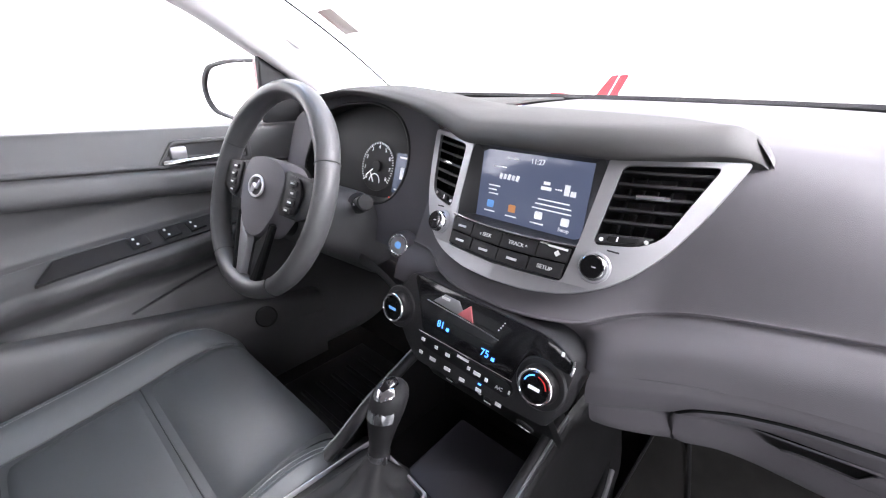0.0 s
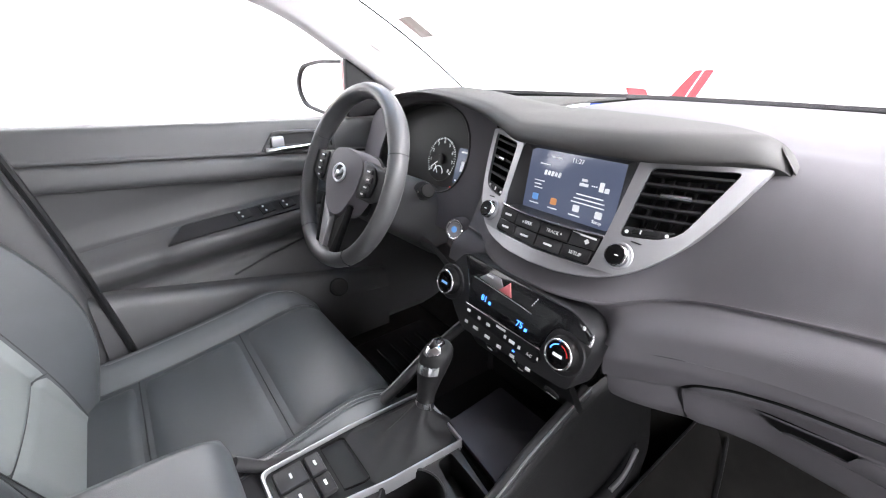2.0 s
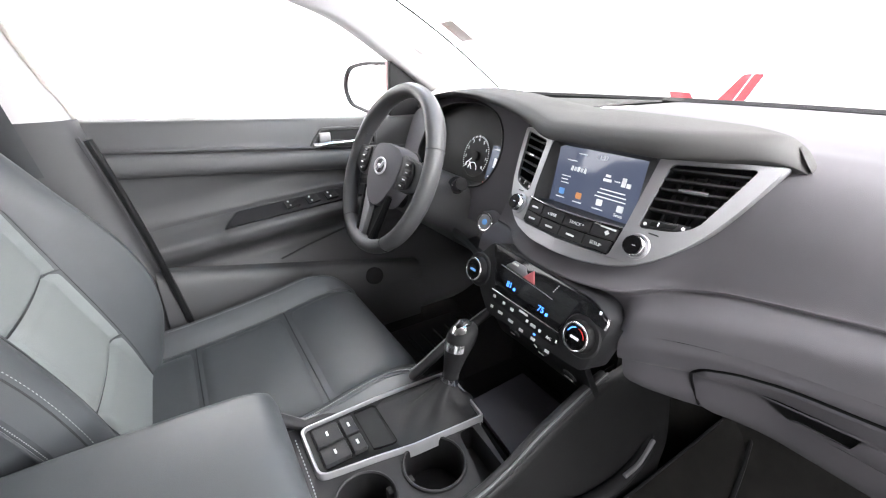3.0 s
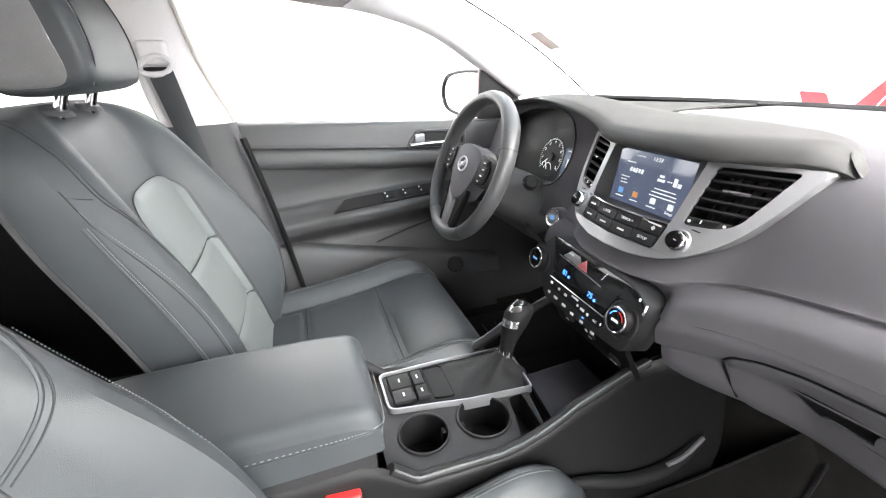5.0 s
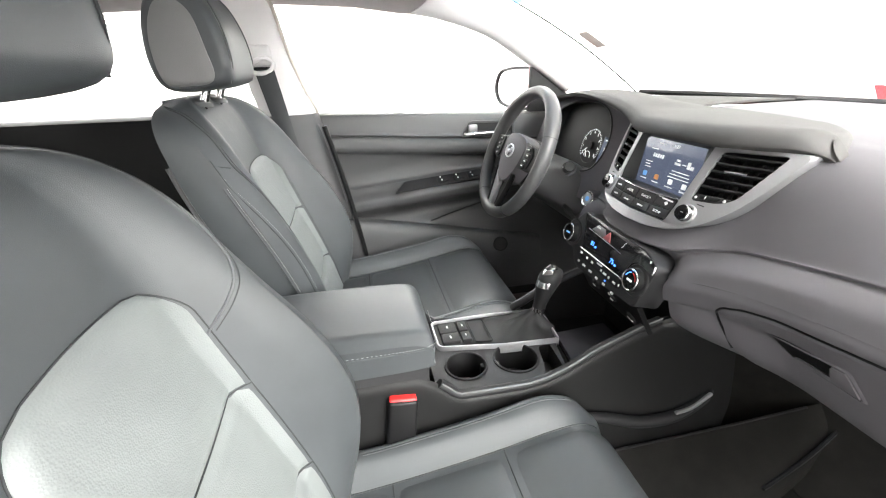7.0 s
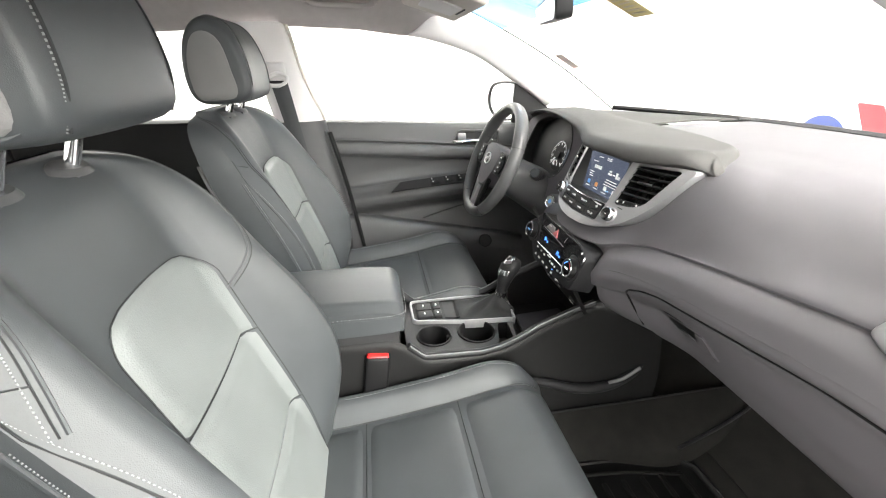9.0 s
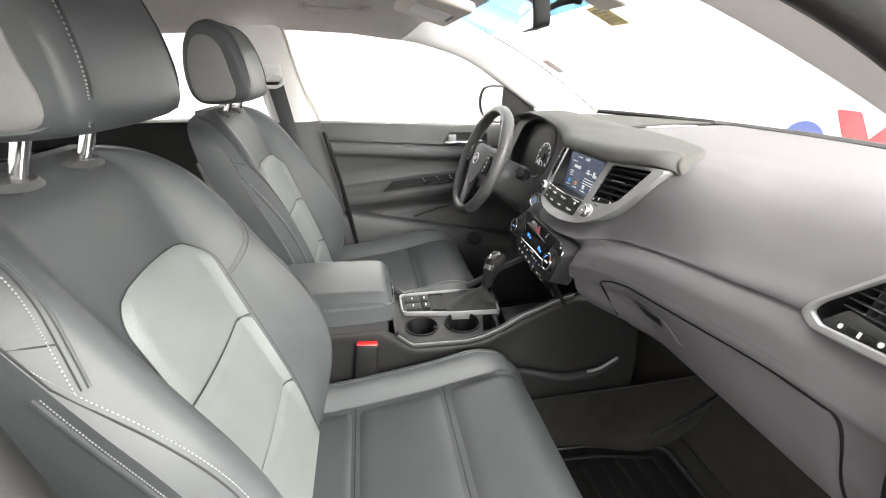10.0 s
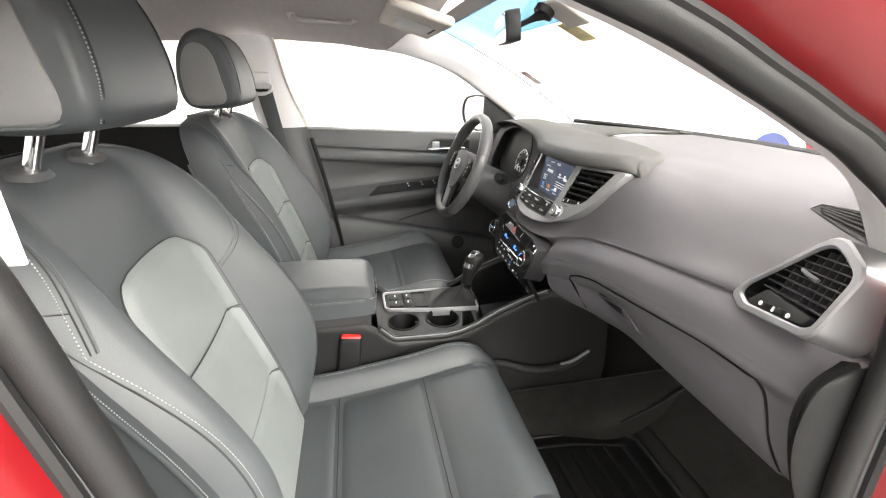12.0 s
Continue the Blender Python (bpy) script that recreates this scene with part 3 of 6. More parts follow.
words = {(0, 1): "v SEEK", (0, 2): "TRACK ^", (1, 3): "SETUP", (1, 2): "MODE"}
for r, (z, cuts) in enumerate(keyrow):
    for c in range(4):
        a, b = cuts[c] + 0.0006, cuts[c + 1] - 0.0006
        k = part("key", plate_bm(rounded([(a, z - 0.0072), (b, z - 0.0072), (b, z + 0.0072), (a, z + 0.0072)], 0.0012, 2), lambda x, zz, h: face(x, zz, h + 0.0022), 0.004, 0.0008), M_HARD, dash)
        if (r, c) in words and words[(r, c)] != "MODE":
            text_part("print", words[(r, c)], 0.0062, face_m((a + b) / 2, z, 0.0026), M_PRINT, k)
        elif (r, c) == (0, 3):
            bar_part("print", 0.005, 0.005, face_m((a + b) / 2 + 0.005, z, 0.0026) @ pose(0, 0, 0, 0, 0, 45), M_PRINT, k)
        else:
            bar_part("print", 0.013, 0.0028, face_m((a + b) / 2, z, 0.0024), M_PRINT, k)
part("disc_slot_print", box_bm(-0.016, 0.016, -0.0012, 0.0012, -0.0004, 0.0004, m=face_m(0.062, 1.0325, 0.002)), M_PRINT, dash)

# ----------------------------------------------------- climate panel
cl = thing("climate_panel", "glossy black climate control panel with two dials", "climate panel")
outl = rounded([(-0.118, 0.957), (0.092, 0.950), (0.121, 0.934), (0.123, 0.918), (0.108, 0.853), (-0.09, 0.842), (-0.125, 0.872), (-0.150, 0.91), (-0.145, 0.925)], [0.012, 0.02, 0.008, 0.01, 0.012, 0.015, 0.02, 0.02, 0.012], 4)
part("panel", plate_bm(outl, lambda x, z, h: clim(x, z, h + 0.004), 0.05, 0.003), M_HARD, cl)
gl = rounded([(-0.116, 0.955), (0.091, 0.948), (0.119, 0.933), (0.120, 0.921), (0.068, 0.926), (0.055, 0.884), (-0.085, 0.886), (-0.10, 0.925)], [0.01, 0.018, 0.006, 0.004, 0.02, 0.004, 0.004, 0.015], 4)
part("gloss_fascia", plate_bm(gl, lambda x, z, h: clim(x, z, h + 0.0055), 0.004, 0.0008), M_GLOSS, cl, "piano black upper fascia")
part("fascia_edge", tube_bm([clim(-0.09, 0.8855, 0.006), clim(-0.03, 0.885, 0.0062), clim(0.058, 0.8838, 0.006)], 0.0009, 6, 12), M_CHROME, cl)
part("fascia_tip", tube_bm([clim(0.119, 0.935, 0.004), clim(0.1205, 0.928, 0.006), clim(0.1195, 0.921, 0.006)], 0.0018, 6, 8), M_CHROME, cl)
part("trim_line", tube_bm([clim(-0.085, 0.929, 0.0062), clim(0.0, 0.924, 0.0065), clim(0.03, 0.921, 0.0062)], 0.0007, 5, 10), M_SILVER, cl)
for x, z in ((-0.135, 0.902), (0.090, 0.897)):
    kb = part("dial", cyl_bm(clim_m(x, z, 0.002), 0.030, 0.004, 40, 0.002), M_HARD, cl, "temperature dial with chrome ring")
    part("ring", cyl_bm(clim_m(x, z, 0.005), 0.0225, 0.013, 40, 0.002, r2=0.0205), M_BLACK, kb)
    part("chrome_ring", tube_bm([clim_m(x, z, 0.0178) @ Vector((0.0185 * math.cos(a), 0.0185 * math.sin(a), 0)) for a in [2 * math.pi * i / 40 for i in range(40)]], 0.0017, 8, closed=True), M_CHROME, kb)
    part("cap", cyl_bm(clim_m(x, z, 0.0165), 0.0168, 0.0015, 40, 0.0006), M_GLOSS, kb)
    for a0, a1, mt in ((100, 170, M_BLUELED), (10, 90, M_REDBTN)):
        if x > 0:
            part("arc", tube_bm([clim_m(x, z, 0.0183) @ Vector((0.013 * math.cos(radians(a)), 0.013 * math.sin(radians(a)), 0)) for a in range(a0, a1, 8)], 0.0008, 5), mt, kb)
    bar_part("print", 0.013, 0.0035, clim_m(x, z - 0.001, 0.0186), M_ICON if x > 0 else M_BLUEICON, kb)
hz = plate_bm([(-0.033, 0.9285), (-0.008, 0.9265), (-0.016, 0.945)], lambda x, z, h: clim(x, z, h + 0.0075), 0.003, 0.0008)
part("hazard_button", hz, mat("hazard_red", (0.6, 0.16, 0.17), 0.3), cl, "red triangular hazard warning button")
part("hazard_plate", plate_bm([(-0.058, 0.945), (-0.034, 0.944), (-0.02, 0.9265), (-0.075, 0.931)], lambda x, z, h: clim(x, z, h + 0.0062), 0.002, 0.0004), M_SILVER, cl)
text_part("temperature", "81", 0.0125, clim_m(-0.056, 0.906, 0.0062), M_BLUELED, cl)
text_part("temperature", "75", 0.0125, clim_m(0.016, 0.899, 0.0062), M_BLUELED, cl)
for x, z in ((-0.044, 0.9035), (0.028, 0.8965)):
    bar_part("degree_mark", 0.004, 0.004, clim_m(x, z, 0.0062), M_BLUELED, cl)
keys = part("key_strip", plate_bm(rounded([(-0.088, 0.8825), (0.056, 0.8805), (0.063, 0.871), (0.055, 0.862), (-0.082, 0.868)], 0.004, 3), lambda x, z, h: clim(x, z, h + 0.006), 0.003, 0.001), M_BLACK, cl)
text_part("print", "A/C", 0.006, clim_m(0.044, 0.869, 0.0065), M_PRINT, cl)
for x, z, w in ((-0.080, 0.877, 0.006), (-0.056, 0.8755, 0.005), (-0.036, 0.874, 0.007), (-0.012, 0.880, 0.018), (-0.001, 0.8725, 0.004), (0.012, 0.8715, 0.010), (0.026, 0.8705, 0.004), (0.058, 0.871, 0.002),
                (-0.082, 0.858, 0.006), (-0.060, 0.857, 0.010), (-0.034, 0.8555, 0.010), (-0.009, 0.853, 0.008), (0.017, 0.8525, 0.008), (0.047, 0.8495, 0.008), (-0.055, 0.9405, 0.013), (0.107, 0.938, 0.003)):
    bar_part("print", w, 0.0042 if w < 0.012 else 0.003, clim_m(x, z, 0.0068 if z > 0.86 else 0.0046), M_PRINT, cl)
bar_part("lamp", 0.004, 0.002, clim_m(0.017, 0.860, 0.0046), M_BLUELED, cl)
for i in range(4):
    bar_part("dot", 0.0012, 0.0012, clim_m(0.028 + 0.002 * i, 0.932 + 0.0035 * i, 0.0062), M_PRINT, cl)

# sockets below, in the mouth of the storage cubby
def usb(x, z, h=0.0):
    return (x, 0.226 + 0.55 * (0.845 - z) - h, z)
part("socket_panel", plate_bm([(-0.11, 0.845), (0.104, 0.850), (0.104, 0.775), (-0.11, 0.775)], usb, 0.01, 0.002), M_BLACK, cl)
for x, z, r in ((-0.055, 0.812, 0.011), (0.012, 0.815, 0.008), (0.062, 0.800, 0.012)):
    sm = frame_at(usb(x, z, 0.0005), (0, -1, -0.55))
    s = part("socket", cyl_bm(sm, r, 0.003, 24, 0.0008), M_HARD, cl)
    part("lid", cyl_bm(sm @ pose(0, 0, 0.003), r * 0.8, 0.0015, 24, 0.0005), M_BLACK, s)
    if x > 0.05:
        text_part("print", "12V", 0.006, sm @ pose(-0.003, 0, 0.0048), M_PRINT, s)
        bar_part("print", 0.007, 0.002, sm @ pose(0.006, -0.001, 0.0048), M_PRINT, s)
    else:
        bar_part("print", 0.010, 0.003, sm @ pose(0, 0, 0.0048), M_PRINT, s)
bar_part("print", 0.004, 0.007, frame_at(usb(-0.004, 0.816, 0.001), (0, -1, -0.55)), M_PRINT, cl)

# ----------------------------------------------------- instrument cluster
ic = thing("instrument_cluster", "instrument cluster with lit rev counter under the hood", "instrument cluster")
def clus(x, z, h=0.0):
    return (x, 0.352 + 0.30 * (z - 1.05) - h, z)
opening = rounded([(-0.56, 1.02), (-0.53, 1.128), (-0.45, 1.152), (-0.35, 1.158), (-0.285, 1.14), (-0.252, 1.10), (-0.248, 1.05), (-0.275, 1.005), (-0.32, 0.99), (-0.52, 0.985)], [0.03] * 10, 4)
outer = rounded([(-0.68, 1.0), (-0.66, 1.115), (-0.50, 1.168), (-0.35, 1.178), (-0.25, 1.165), (-0.205, 1.13), (-0.172, 1.06), (-0.165, 1.0), (-0.21, 0.93), (-0.6, 0.93)], [0.03] * 10, 4)
bm = strip(resample(outer, 90), resample(opening, 90), lambda x, z: clus(x, z, -0.035 * max(0, (abs(x + 0.4) - 0.15) / 0.2)), lambda x, z: clus(x, z, 0.004), 4)
part("surround", bm, M_DASH, ic, "dark grey instrument surround", angle=30)
part("rim", tube_bm([clus(x, z, 0.004) for x, z in resample(opening, 90)], 0.0025, 6, closed=True), M_HARD, ic)
inner = [(x * 0.94 - 0.4 * 0.06, z * 0.94 + 1.06 * 0.06) for x, z in resample(opening, 90)]
bm = strip(resample(opening, 90), inner, lambda x, z: clus(x, z, 0.004), lambda x, z: clus(x, z, -0.024), 3)
part("bowl", bm, M_BLACK, ic)
part("dial_face", plate_bm(inner, lambda x, z, h: clus(x, z, h - 0.024), 0.004), M_BLACK, ic, smooth=False)
def gau(x, z):
    return frame_at(clus(x, z, -0.022), (0, -1, 0.3)) @ Matrix.Diagonal((1.2, 1.2, 1, 1))
for gx in (-0.354, ):
    gz = 1.047
    gm = gau(gx, gz)
    part("dial_ring", tube_bm([gm @ Vector((0.0375 * math.cos(a), 0.0375 * math.sin(a), 0)) for a in [2 * math.pi * i / 48 for i in range(48)]], 0.0008, 5, closed=True), M_HARD, ic)
    for i in range(9):
        a = radians(220 - i * 32)
        text_part("numeral", str(i), 0.008, gm @ pose(0.029 * math.cos(a), 0.029 * math.sin(a), 0.001), M_ICON, ic)
    for i in range(41):
        a = radians(220 - i * 6.4)
        bar_part("tick", 0.004 if i % 5 == 0 else 0.0025, 0.0008, gm @ pose(0.0350 * math.cos(a), 0.0350 * math.sin(a), 0.001, 0, 0, math.degrees(a)), M_ICON, ic)
    a = radians(217)
    bar_part("needle", 0.026, 0.0014, gm @ pose(0.014 * math.cos(a), 0.014 * math.sin(a), 0.003, 0, 0, 217), M_ICON, ic)
    part("hub", cyl_bm(gm, 0.009, 0.004, 20), M_BLACK, ic)
    gm2 = gm @ pose(-0.002, -0.024, 0)
    part("small_dial", tube_bm([gm2 @ Vector((0.012 * math.cos(a), 0.012 * math.sin(a), 0.001)) for a in [math.pi * i / 14 for i in range(15)]], 0.0009, 5), M_ICON, ic)
    bar_part("needle", 0.016, 0.0014, gm2 @ pose(-0.006, 0.006, 0.002, 0, 0, 125), M_ICON, ic)
part("trip_screen", plate_bm([(-0.304, 1.010), (-0.264, 1.010), (-0.264, 1.076), (-0.304, 1.076)], lambda x, z, h: clus(x, z, h - 0.020), 0.002), mat("trip_screen", (0.02, 0.025, 0.035), 0.2, emit=(0.10, 0.13, 0.2), power=0.3), ic, smooth=False)
for x, z, w, h in ((-0.284, 1.044, 0.008, 0.020), (-0.284, 1.070, 0.02, 0.003), (-0.284, 1.016, 0.026, 0.003)):
    bar_part("readout", w, h, frame_at(clus(x, z, -0.0188), (0, -1, 0.3)), M_ICON, ic)
bar_part("warning_lamp", 0.015, 0.0035, frame_at(clus(-0.300, 1.000, -0.019), (0, -1, 0.3)), mat("red_lamp", (0.4, 0.02, 0.02), 0.4, emit=(1, 0.05, 0.03), power=0.7), ic)

# start button in its pod
sp = (-0.222, 0.302, 0.948)
sn = Vector((0.25, -1, 0.35))
st = thing("start_button", "round engine start button with chrome ring", "button")
part("pod", cyl_bm(frame_at(sp, sn) @ pose(0, 0, -0.03), 0.026, 0.031, 32, 0.004, r2=0.022), M_DASH, st)
part("ring", tube_bm([frame_at(sp, sn) @ Vector((0.0165 * math.cos(a), 0.0165 * math.sin(a), 0.002)) for a in [2 * math.pi * i / 36 for i in range(36)]], 0.0025, 8, closed=True), M_CHROME, st)
part("button", cyl_bm(frame_at(sp, sn), 0.0142, 0.003, 32, 0.001), M_SILVER, st)
part("lamp", cyl_bm(frame_at(sp, sn) @ pose(0, 0, 0.003), 0.006, 0.0006, 16, 0.0002), M_BLUEICON, st)

# passenger side air vent in its silver frame
pv = thing("side_air_vent", "black side air vent in a silver frame", "air vent")
PV = frame_at((0.556, 0.31, 1.042), (-0.46, -0.84, 0.29), (0.888, -0.427, 0.171))
def pvf(x, z, h=0.0):
    return tuple(PV @ Vector((x, z, h)))
po = rounded([(-0.003, 0.0), (0.005, 0.016), (0.102, 0.097), (0.118, 0.104), (0.135, 0.102), (0.170, 0.084), (0.176, 0.072), (0.164, 0.010), (0.152, 0.002), (0.027, -0.010)], 0.008, 3)
cx, cz = 0.105, 0.046
pi_ = [(cx + (x - cx) * 0.83, cz + (z - cz) * 0.80) for x, z in po]
part("frame", ring_bm(po, pi_, pvf, 0.04, lift=0.006), M_SILVER, pv, "satin silver vent frame", angle=30)
pb = [(cx + (x - cx) * 0.8, cz + (z - cz) * 0.78) for x, z in po]
bm = strip(pi_, pb, lambda x, z: pvf(x, z, 0.002), lambda x, z: pvf(x, z, -0.04))
bm.faces.new(list(bm.verts)[-len(pb):])
part("duct", bm, M_BLACK, pv)
def inside(x):
    zs = []
    L = pi_
    for i in range(len(L)):
        (xa, za), (xb, zb) = L[i], L[(i + 1) % len(L)]
        if (xa - x) * (xb - x) < 0:
            zs.append(za + (zb - za) * (x - xa) / (xb - xa))
    return min(zs), max(zs)
def inside_z(z):
    zs = []
    for i in range(len(pi_)):
        (xa, za), (xb, zb) = pi_[i], pi_[(i + 1) % len(pi_)]
        if (za - z) * (zb - z) < 0:
            zs.append(xa + (xb - xa) * (z - za) / (zb - za))
    return min(zs), max(zs)
for i in range(7):
    z = 0.080 - i * 0.0085
    x0, x1 = inside_z(z)
    x0 = max(x0, 0.045)
    rws = [[pvf(x0 + (x1 - x0) * q / 6, z + dz, h) for q in range(7)] for h, dz in ((0.001, 0.0008), (0.0015, 0), (0.001, -0.0008), (-0.014, -0.001), (-0.014, 0.0012))]
    part("slat", grid_bm(rws, closed_v=True), M_HARD, pv)
for i in range(7):
    x = 0.072 + i * 0.0125
    z0, z1 = inside(x)
    part("vane", thicken(grid_bm([[pvf(x, max(z0, 0.026), -0.002), pvf(x, z1 - 0.002, -0.002)], [pvf(x, max(z0, 0.026), -0.010), pvf(x, z1 - 0.002, -0.010)]]), 0.0011), M_HARD, pv)
part("vent_tab", tube_bm([pvf(0.095, 0.062, 0.003), pvf(0.108, 0.060, 0.006), pvf(0.124, 0.057, 0.003)], 0.0024, 8, 8), M_SATIN, pv)
part("control_plate", plate_bm(rounded([(0.030, 0.004), (0.055, 0.027), (0.142, 0.023), (0.136, 0.012), (0.045, 0.001)], 0.004, 3), lambda x, z, h: pvf(x, z, h + 0.001), 0.01, 0.001), M_HARD, pv)
part("thumb_wheel", plate_bm(rounded([(0.068, 0.013), (0.104, 0.016), (0.104, 0.009), (0.068, 0.006)], 0.002, 2), lambda x, z, h: pvf(x, z, h + 0.003), 0.004, 0.001), M_BLACK, pv)
bar_part("mark", 0.003, 0.006, PV @ pose(0.089, 0.011, 0.004), M_PRINT, pv)
for x, z in ((0.059, 0.009), (0.112, 0.013)):
    part("symbol", cyl_bm(PV @ pose(x, z, 0.001), 0.0028, 0.0016, 12, 0.0004), M_PRINT, pv)
# side defroster grille in the dash top corner
dg = thing("defroster_grille", "dark slotted defroster grille in the dashboard top", "air vent")
def dgp(u, v, h=0.0):
    """u along the grille from its point towards the door, v across it."""
    x = 0.482 + 0.19 * u
    y = 0.490 - 0.02 * u + 0.055 * (v - 0.5) * math.sin(math.pi * min(1.0, 0.08 + 0.62 * u))
    r = face_row(x)
    return (x, y, float(np.interp(y, [p[1] for p in r][::-1], [p[2] for p in r][::-1])) + 0.001 + h)
def lens(k):
    return [(0.02 + 0.96 * i / 20, 0.5 - 0.5 * k) for i in range(21)] + [(0.98 - 0.96 * i / 20, 0.5 + 0.5 * k) for i in range(21)]
part("frame", ring_bm(lens(1.25), lens(1.0), dgp, 0.003, lift=0.001), M_HARD, dg)
part("backing", grid_bm([[dgp(0.02 + 0.96 * i / 20, v, 0.0002) for i in range(21)] for v in (0.0, 0.5, 1.0)]), M_BLACK, dg)
for k in range(5):
    v = 0.12 + 0.19 * k
    part("slat", tube_bm([dgp(0.06 + 0.03 * abs(k - 2) + (0.92 - 0.03 * abs(k - 2)) * i / 12, v, 0.0012) for i in range(13)], 0.0018, 5), M_DASHTOP, dg)

# ================================================================= STEERING
wheel = thing("steering_wheel", "black leather three-spoke steering wheel with silver spokes", "steering wheel")
WM = frame_at((-0.409, 0.185, 1.030), (0.0, -1.0, 0.419))
def wp(x, y, z=0.0):
    return WM @ Vector((x, y, z))
R = 0.164
bm = bmesh.new()
rows = []
for i in range(64):
    a = 2 * math.pi * i / 64
    fat = 0.0165 + 0.002 * math.exp(-((math.degrees(a) - 40) / 14) ** 2) + 0.002 * math.exp(-((math.degrees(a) - 140) / 14) ** 2)
    yy = math.sin(a)
    rr = R
    rows.append([wp((rr + fat * 0.9 * math.cos(t)) * math.cos(a), (rr + fat * 0.9 * math.cos(t)) * yy, fat * 1.12 * math.sin(t)) for t in [2 * math.pi * q / 14 for q in range(14)]])
part("rim", grid_bm(rows, closed_u=True, closed_v=True), M_RIM, wheel, "worn black leather rim")
for a in (22, 158, 235, 305):
    ar = radians(a)
    part("rim_seam", tube_bm([wp((R + 0.0172 * math.cos(t)) * math.cos(ar), (R + 0.0172 * math.cos(t)) * math.sin(ar), 0.0192 * math.sin(t)) for t in [2 * math.pi * q / 20 for q in range(20)]], 0.0007, 5, closed=True), M_HARD, wheel)
def hubf(x, y, h=0.0):
    return tuple(wp(x, y, 0.016 - 1.5 * (x * x + 0.6 * y * y) + h))
hub = rounded([(-0.070, 0.026), (-0.052, 0.046), (0, 0.053), (0.052, 0.046), (0.070, 0.026), (0.064, -0.026), (0.034, -0.072), (0, -0.082), (-0.034, -0.072), (-0.064, -0.026)], 0.02, 4)
bm = bmesh.new()
rings = [[hubf(x, y, -0.04) for x, y in hub]]
for k in (1.0, 0.97, 0.85, 0.6, 0.3, 0.05):
    rings.append([hubf(x * k, y * k, 0.0 if k < 0.99 else -0.006) for x, y in hub])
grid_bm(rings, closed_u=True, cap=True, bm=bm)
part("horn_pad", bm, M_DASH, wheel, "dark grey airbag cover")
WX, WZ = WM.to_3x3() @ Vector((1, 0, 0)), WM.to_3x3() @ Vector((0, 0, 1))
em = frame_at(hubf(0, 0.002, 0.001), WZ, WX)
part("emblem", tube_bm([em @ Vector((0.0225 * math.cos(a), 0.0165 * math.sin(a), 0.001)) for a in [2 * math.pi * i / 32 for i in range(32)]], 0.0021, 6, closed=True), M_PLATE, wheel, "oval chrome emblem")
part("emblem_bar", tube_bm([em @ Vector((-0.011, -0.010, 0.001)), em @ Vector((-0.004, 0.002, 0.002)), em @ Vector((0.004, -0.002, 0.002)), em @ Vector((0.011, 0.010, 0.001))], 0.0030, 6, 10), M_PLATE, wheel)
part("boss", cyl_bm(WM @ pose(0, -0.01, -0.05), 0.062, 0.045, 32, 0.006, r2=0.056), M_BLACK, wheel, "black wheel boss")
def spk(x, y, h=0.0):
    """Spoke face: dips from the hub edge to the rim."""
    return tuple(wp(x, y, 0.008 - 0.05 * max(0.0, abs(x) - 0.06) + h))
for s in (-1, 1):
    sp_ = part("spoke", plate_bm(rounded([(s * 0.060, 0.040), (s * 0.100, 0.034), (s * 0.157, 0.030), (s * 0.160, -0.012), (s * 0.112, -0.030), (s * 0.062, -0.030)], 0.008, 3), spk, 0.020, 0.003), M_HARD, wheel, "dark spoke with rows of buttons")
    pod = rounded([(s * 0.078, 0.034), (s * 0.106, 0.032), (s * 0.121, 0.012), (s * 0.114, -0.020), (s * 0.090, -0.028), (s * 0.078, -0.018)], 0.007, 3)
    part("button_pod", plate_bm(pod, lambda x, y, h: spk(x, y, h + 0.004), 0.006, 0.0015), M_BLACK, sp_, "black button pod")
    for j, (bx, by, bw, bh) in enumerate(((0.097, 0.023, 0.018, 0.009), (0.101, 0.009, 0.020, 0.011), (0.099, -0.005, 0.020, 0.010), (0.094, -0.018, 0.018, 0.008))):
        k = part("button", plate_bm(rounded([(s * bx - bw / 2, by - bh / 2), (s * bx + bw / 2, by - bh / 2), (s * bx + bw / 2, by + bh / 2), (s * bx - bw / 2, by + bh / 2)], 0.003, 2), lambda x, y, h: spk(x, y, h + 0.0068), 0.004, 0.001), M_HARD, sp_)
        bar_part("print", 0.009 - 0.002 * (j % 2), 0.0026, frame_at(spk(s * bx, by, 0.0074), WZ, WX), M_PRINT, k)
    # two-legged lower spoke: satin silver on its inner leg, black edge outside
    leg = part("lower_spoke", plate_bm(rounded([(s * 0.014, -0.086), (s * 0.034, -0.072), (s * 0.052, -0.050), (s * 0.046, -0.085), (s * 0.034, -0.152), (s * 0.016, -0.156)], [0.004, 0.01, 0.004, 0.01, 0.004, 0.004], 3), lambda x, y, h: tuple(wp(x, y, 0.007 + 0.04 * (y + 0.08) + h)), 0.012, 0.003), M_SILVER if s < 0 else M_BLACK, wheel, "satin silver lower spoke" if s < 0 else "black lower spoke")
    part("spoke_edge", tube_bm([wp(s * 0.056, -0.048, 0.006), wp(s * 0.050, -0.085, 0.005), wp(s * 0.038, -0.155, 0.001)], 0.0055, 8, 12), M_BLACK, leg)
part("spoke_foot", plate_bm(rounded([(-0.038, -0.150), (0.038, -0.150), (0.046, -0.166), (-0.046, -0.166)], 0.006, 3), lambda x, y, h: tuple(wp(x, y, 0.004 + h)), 0.012, 0.003), M_BLACK, wheel)
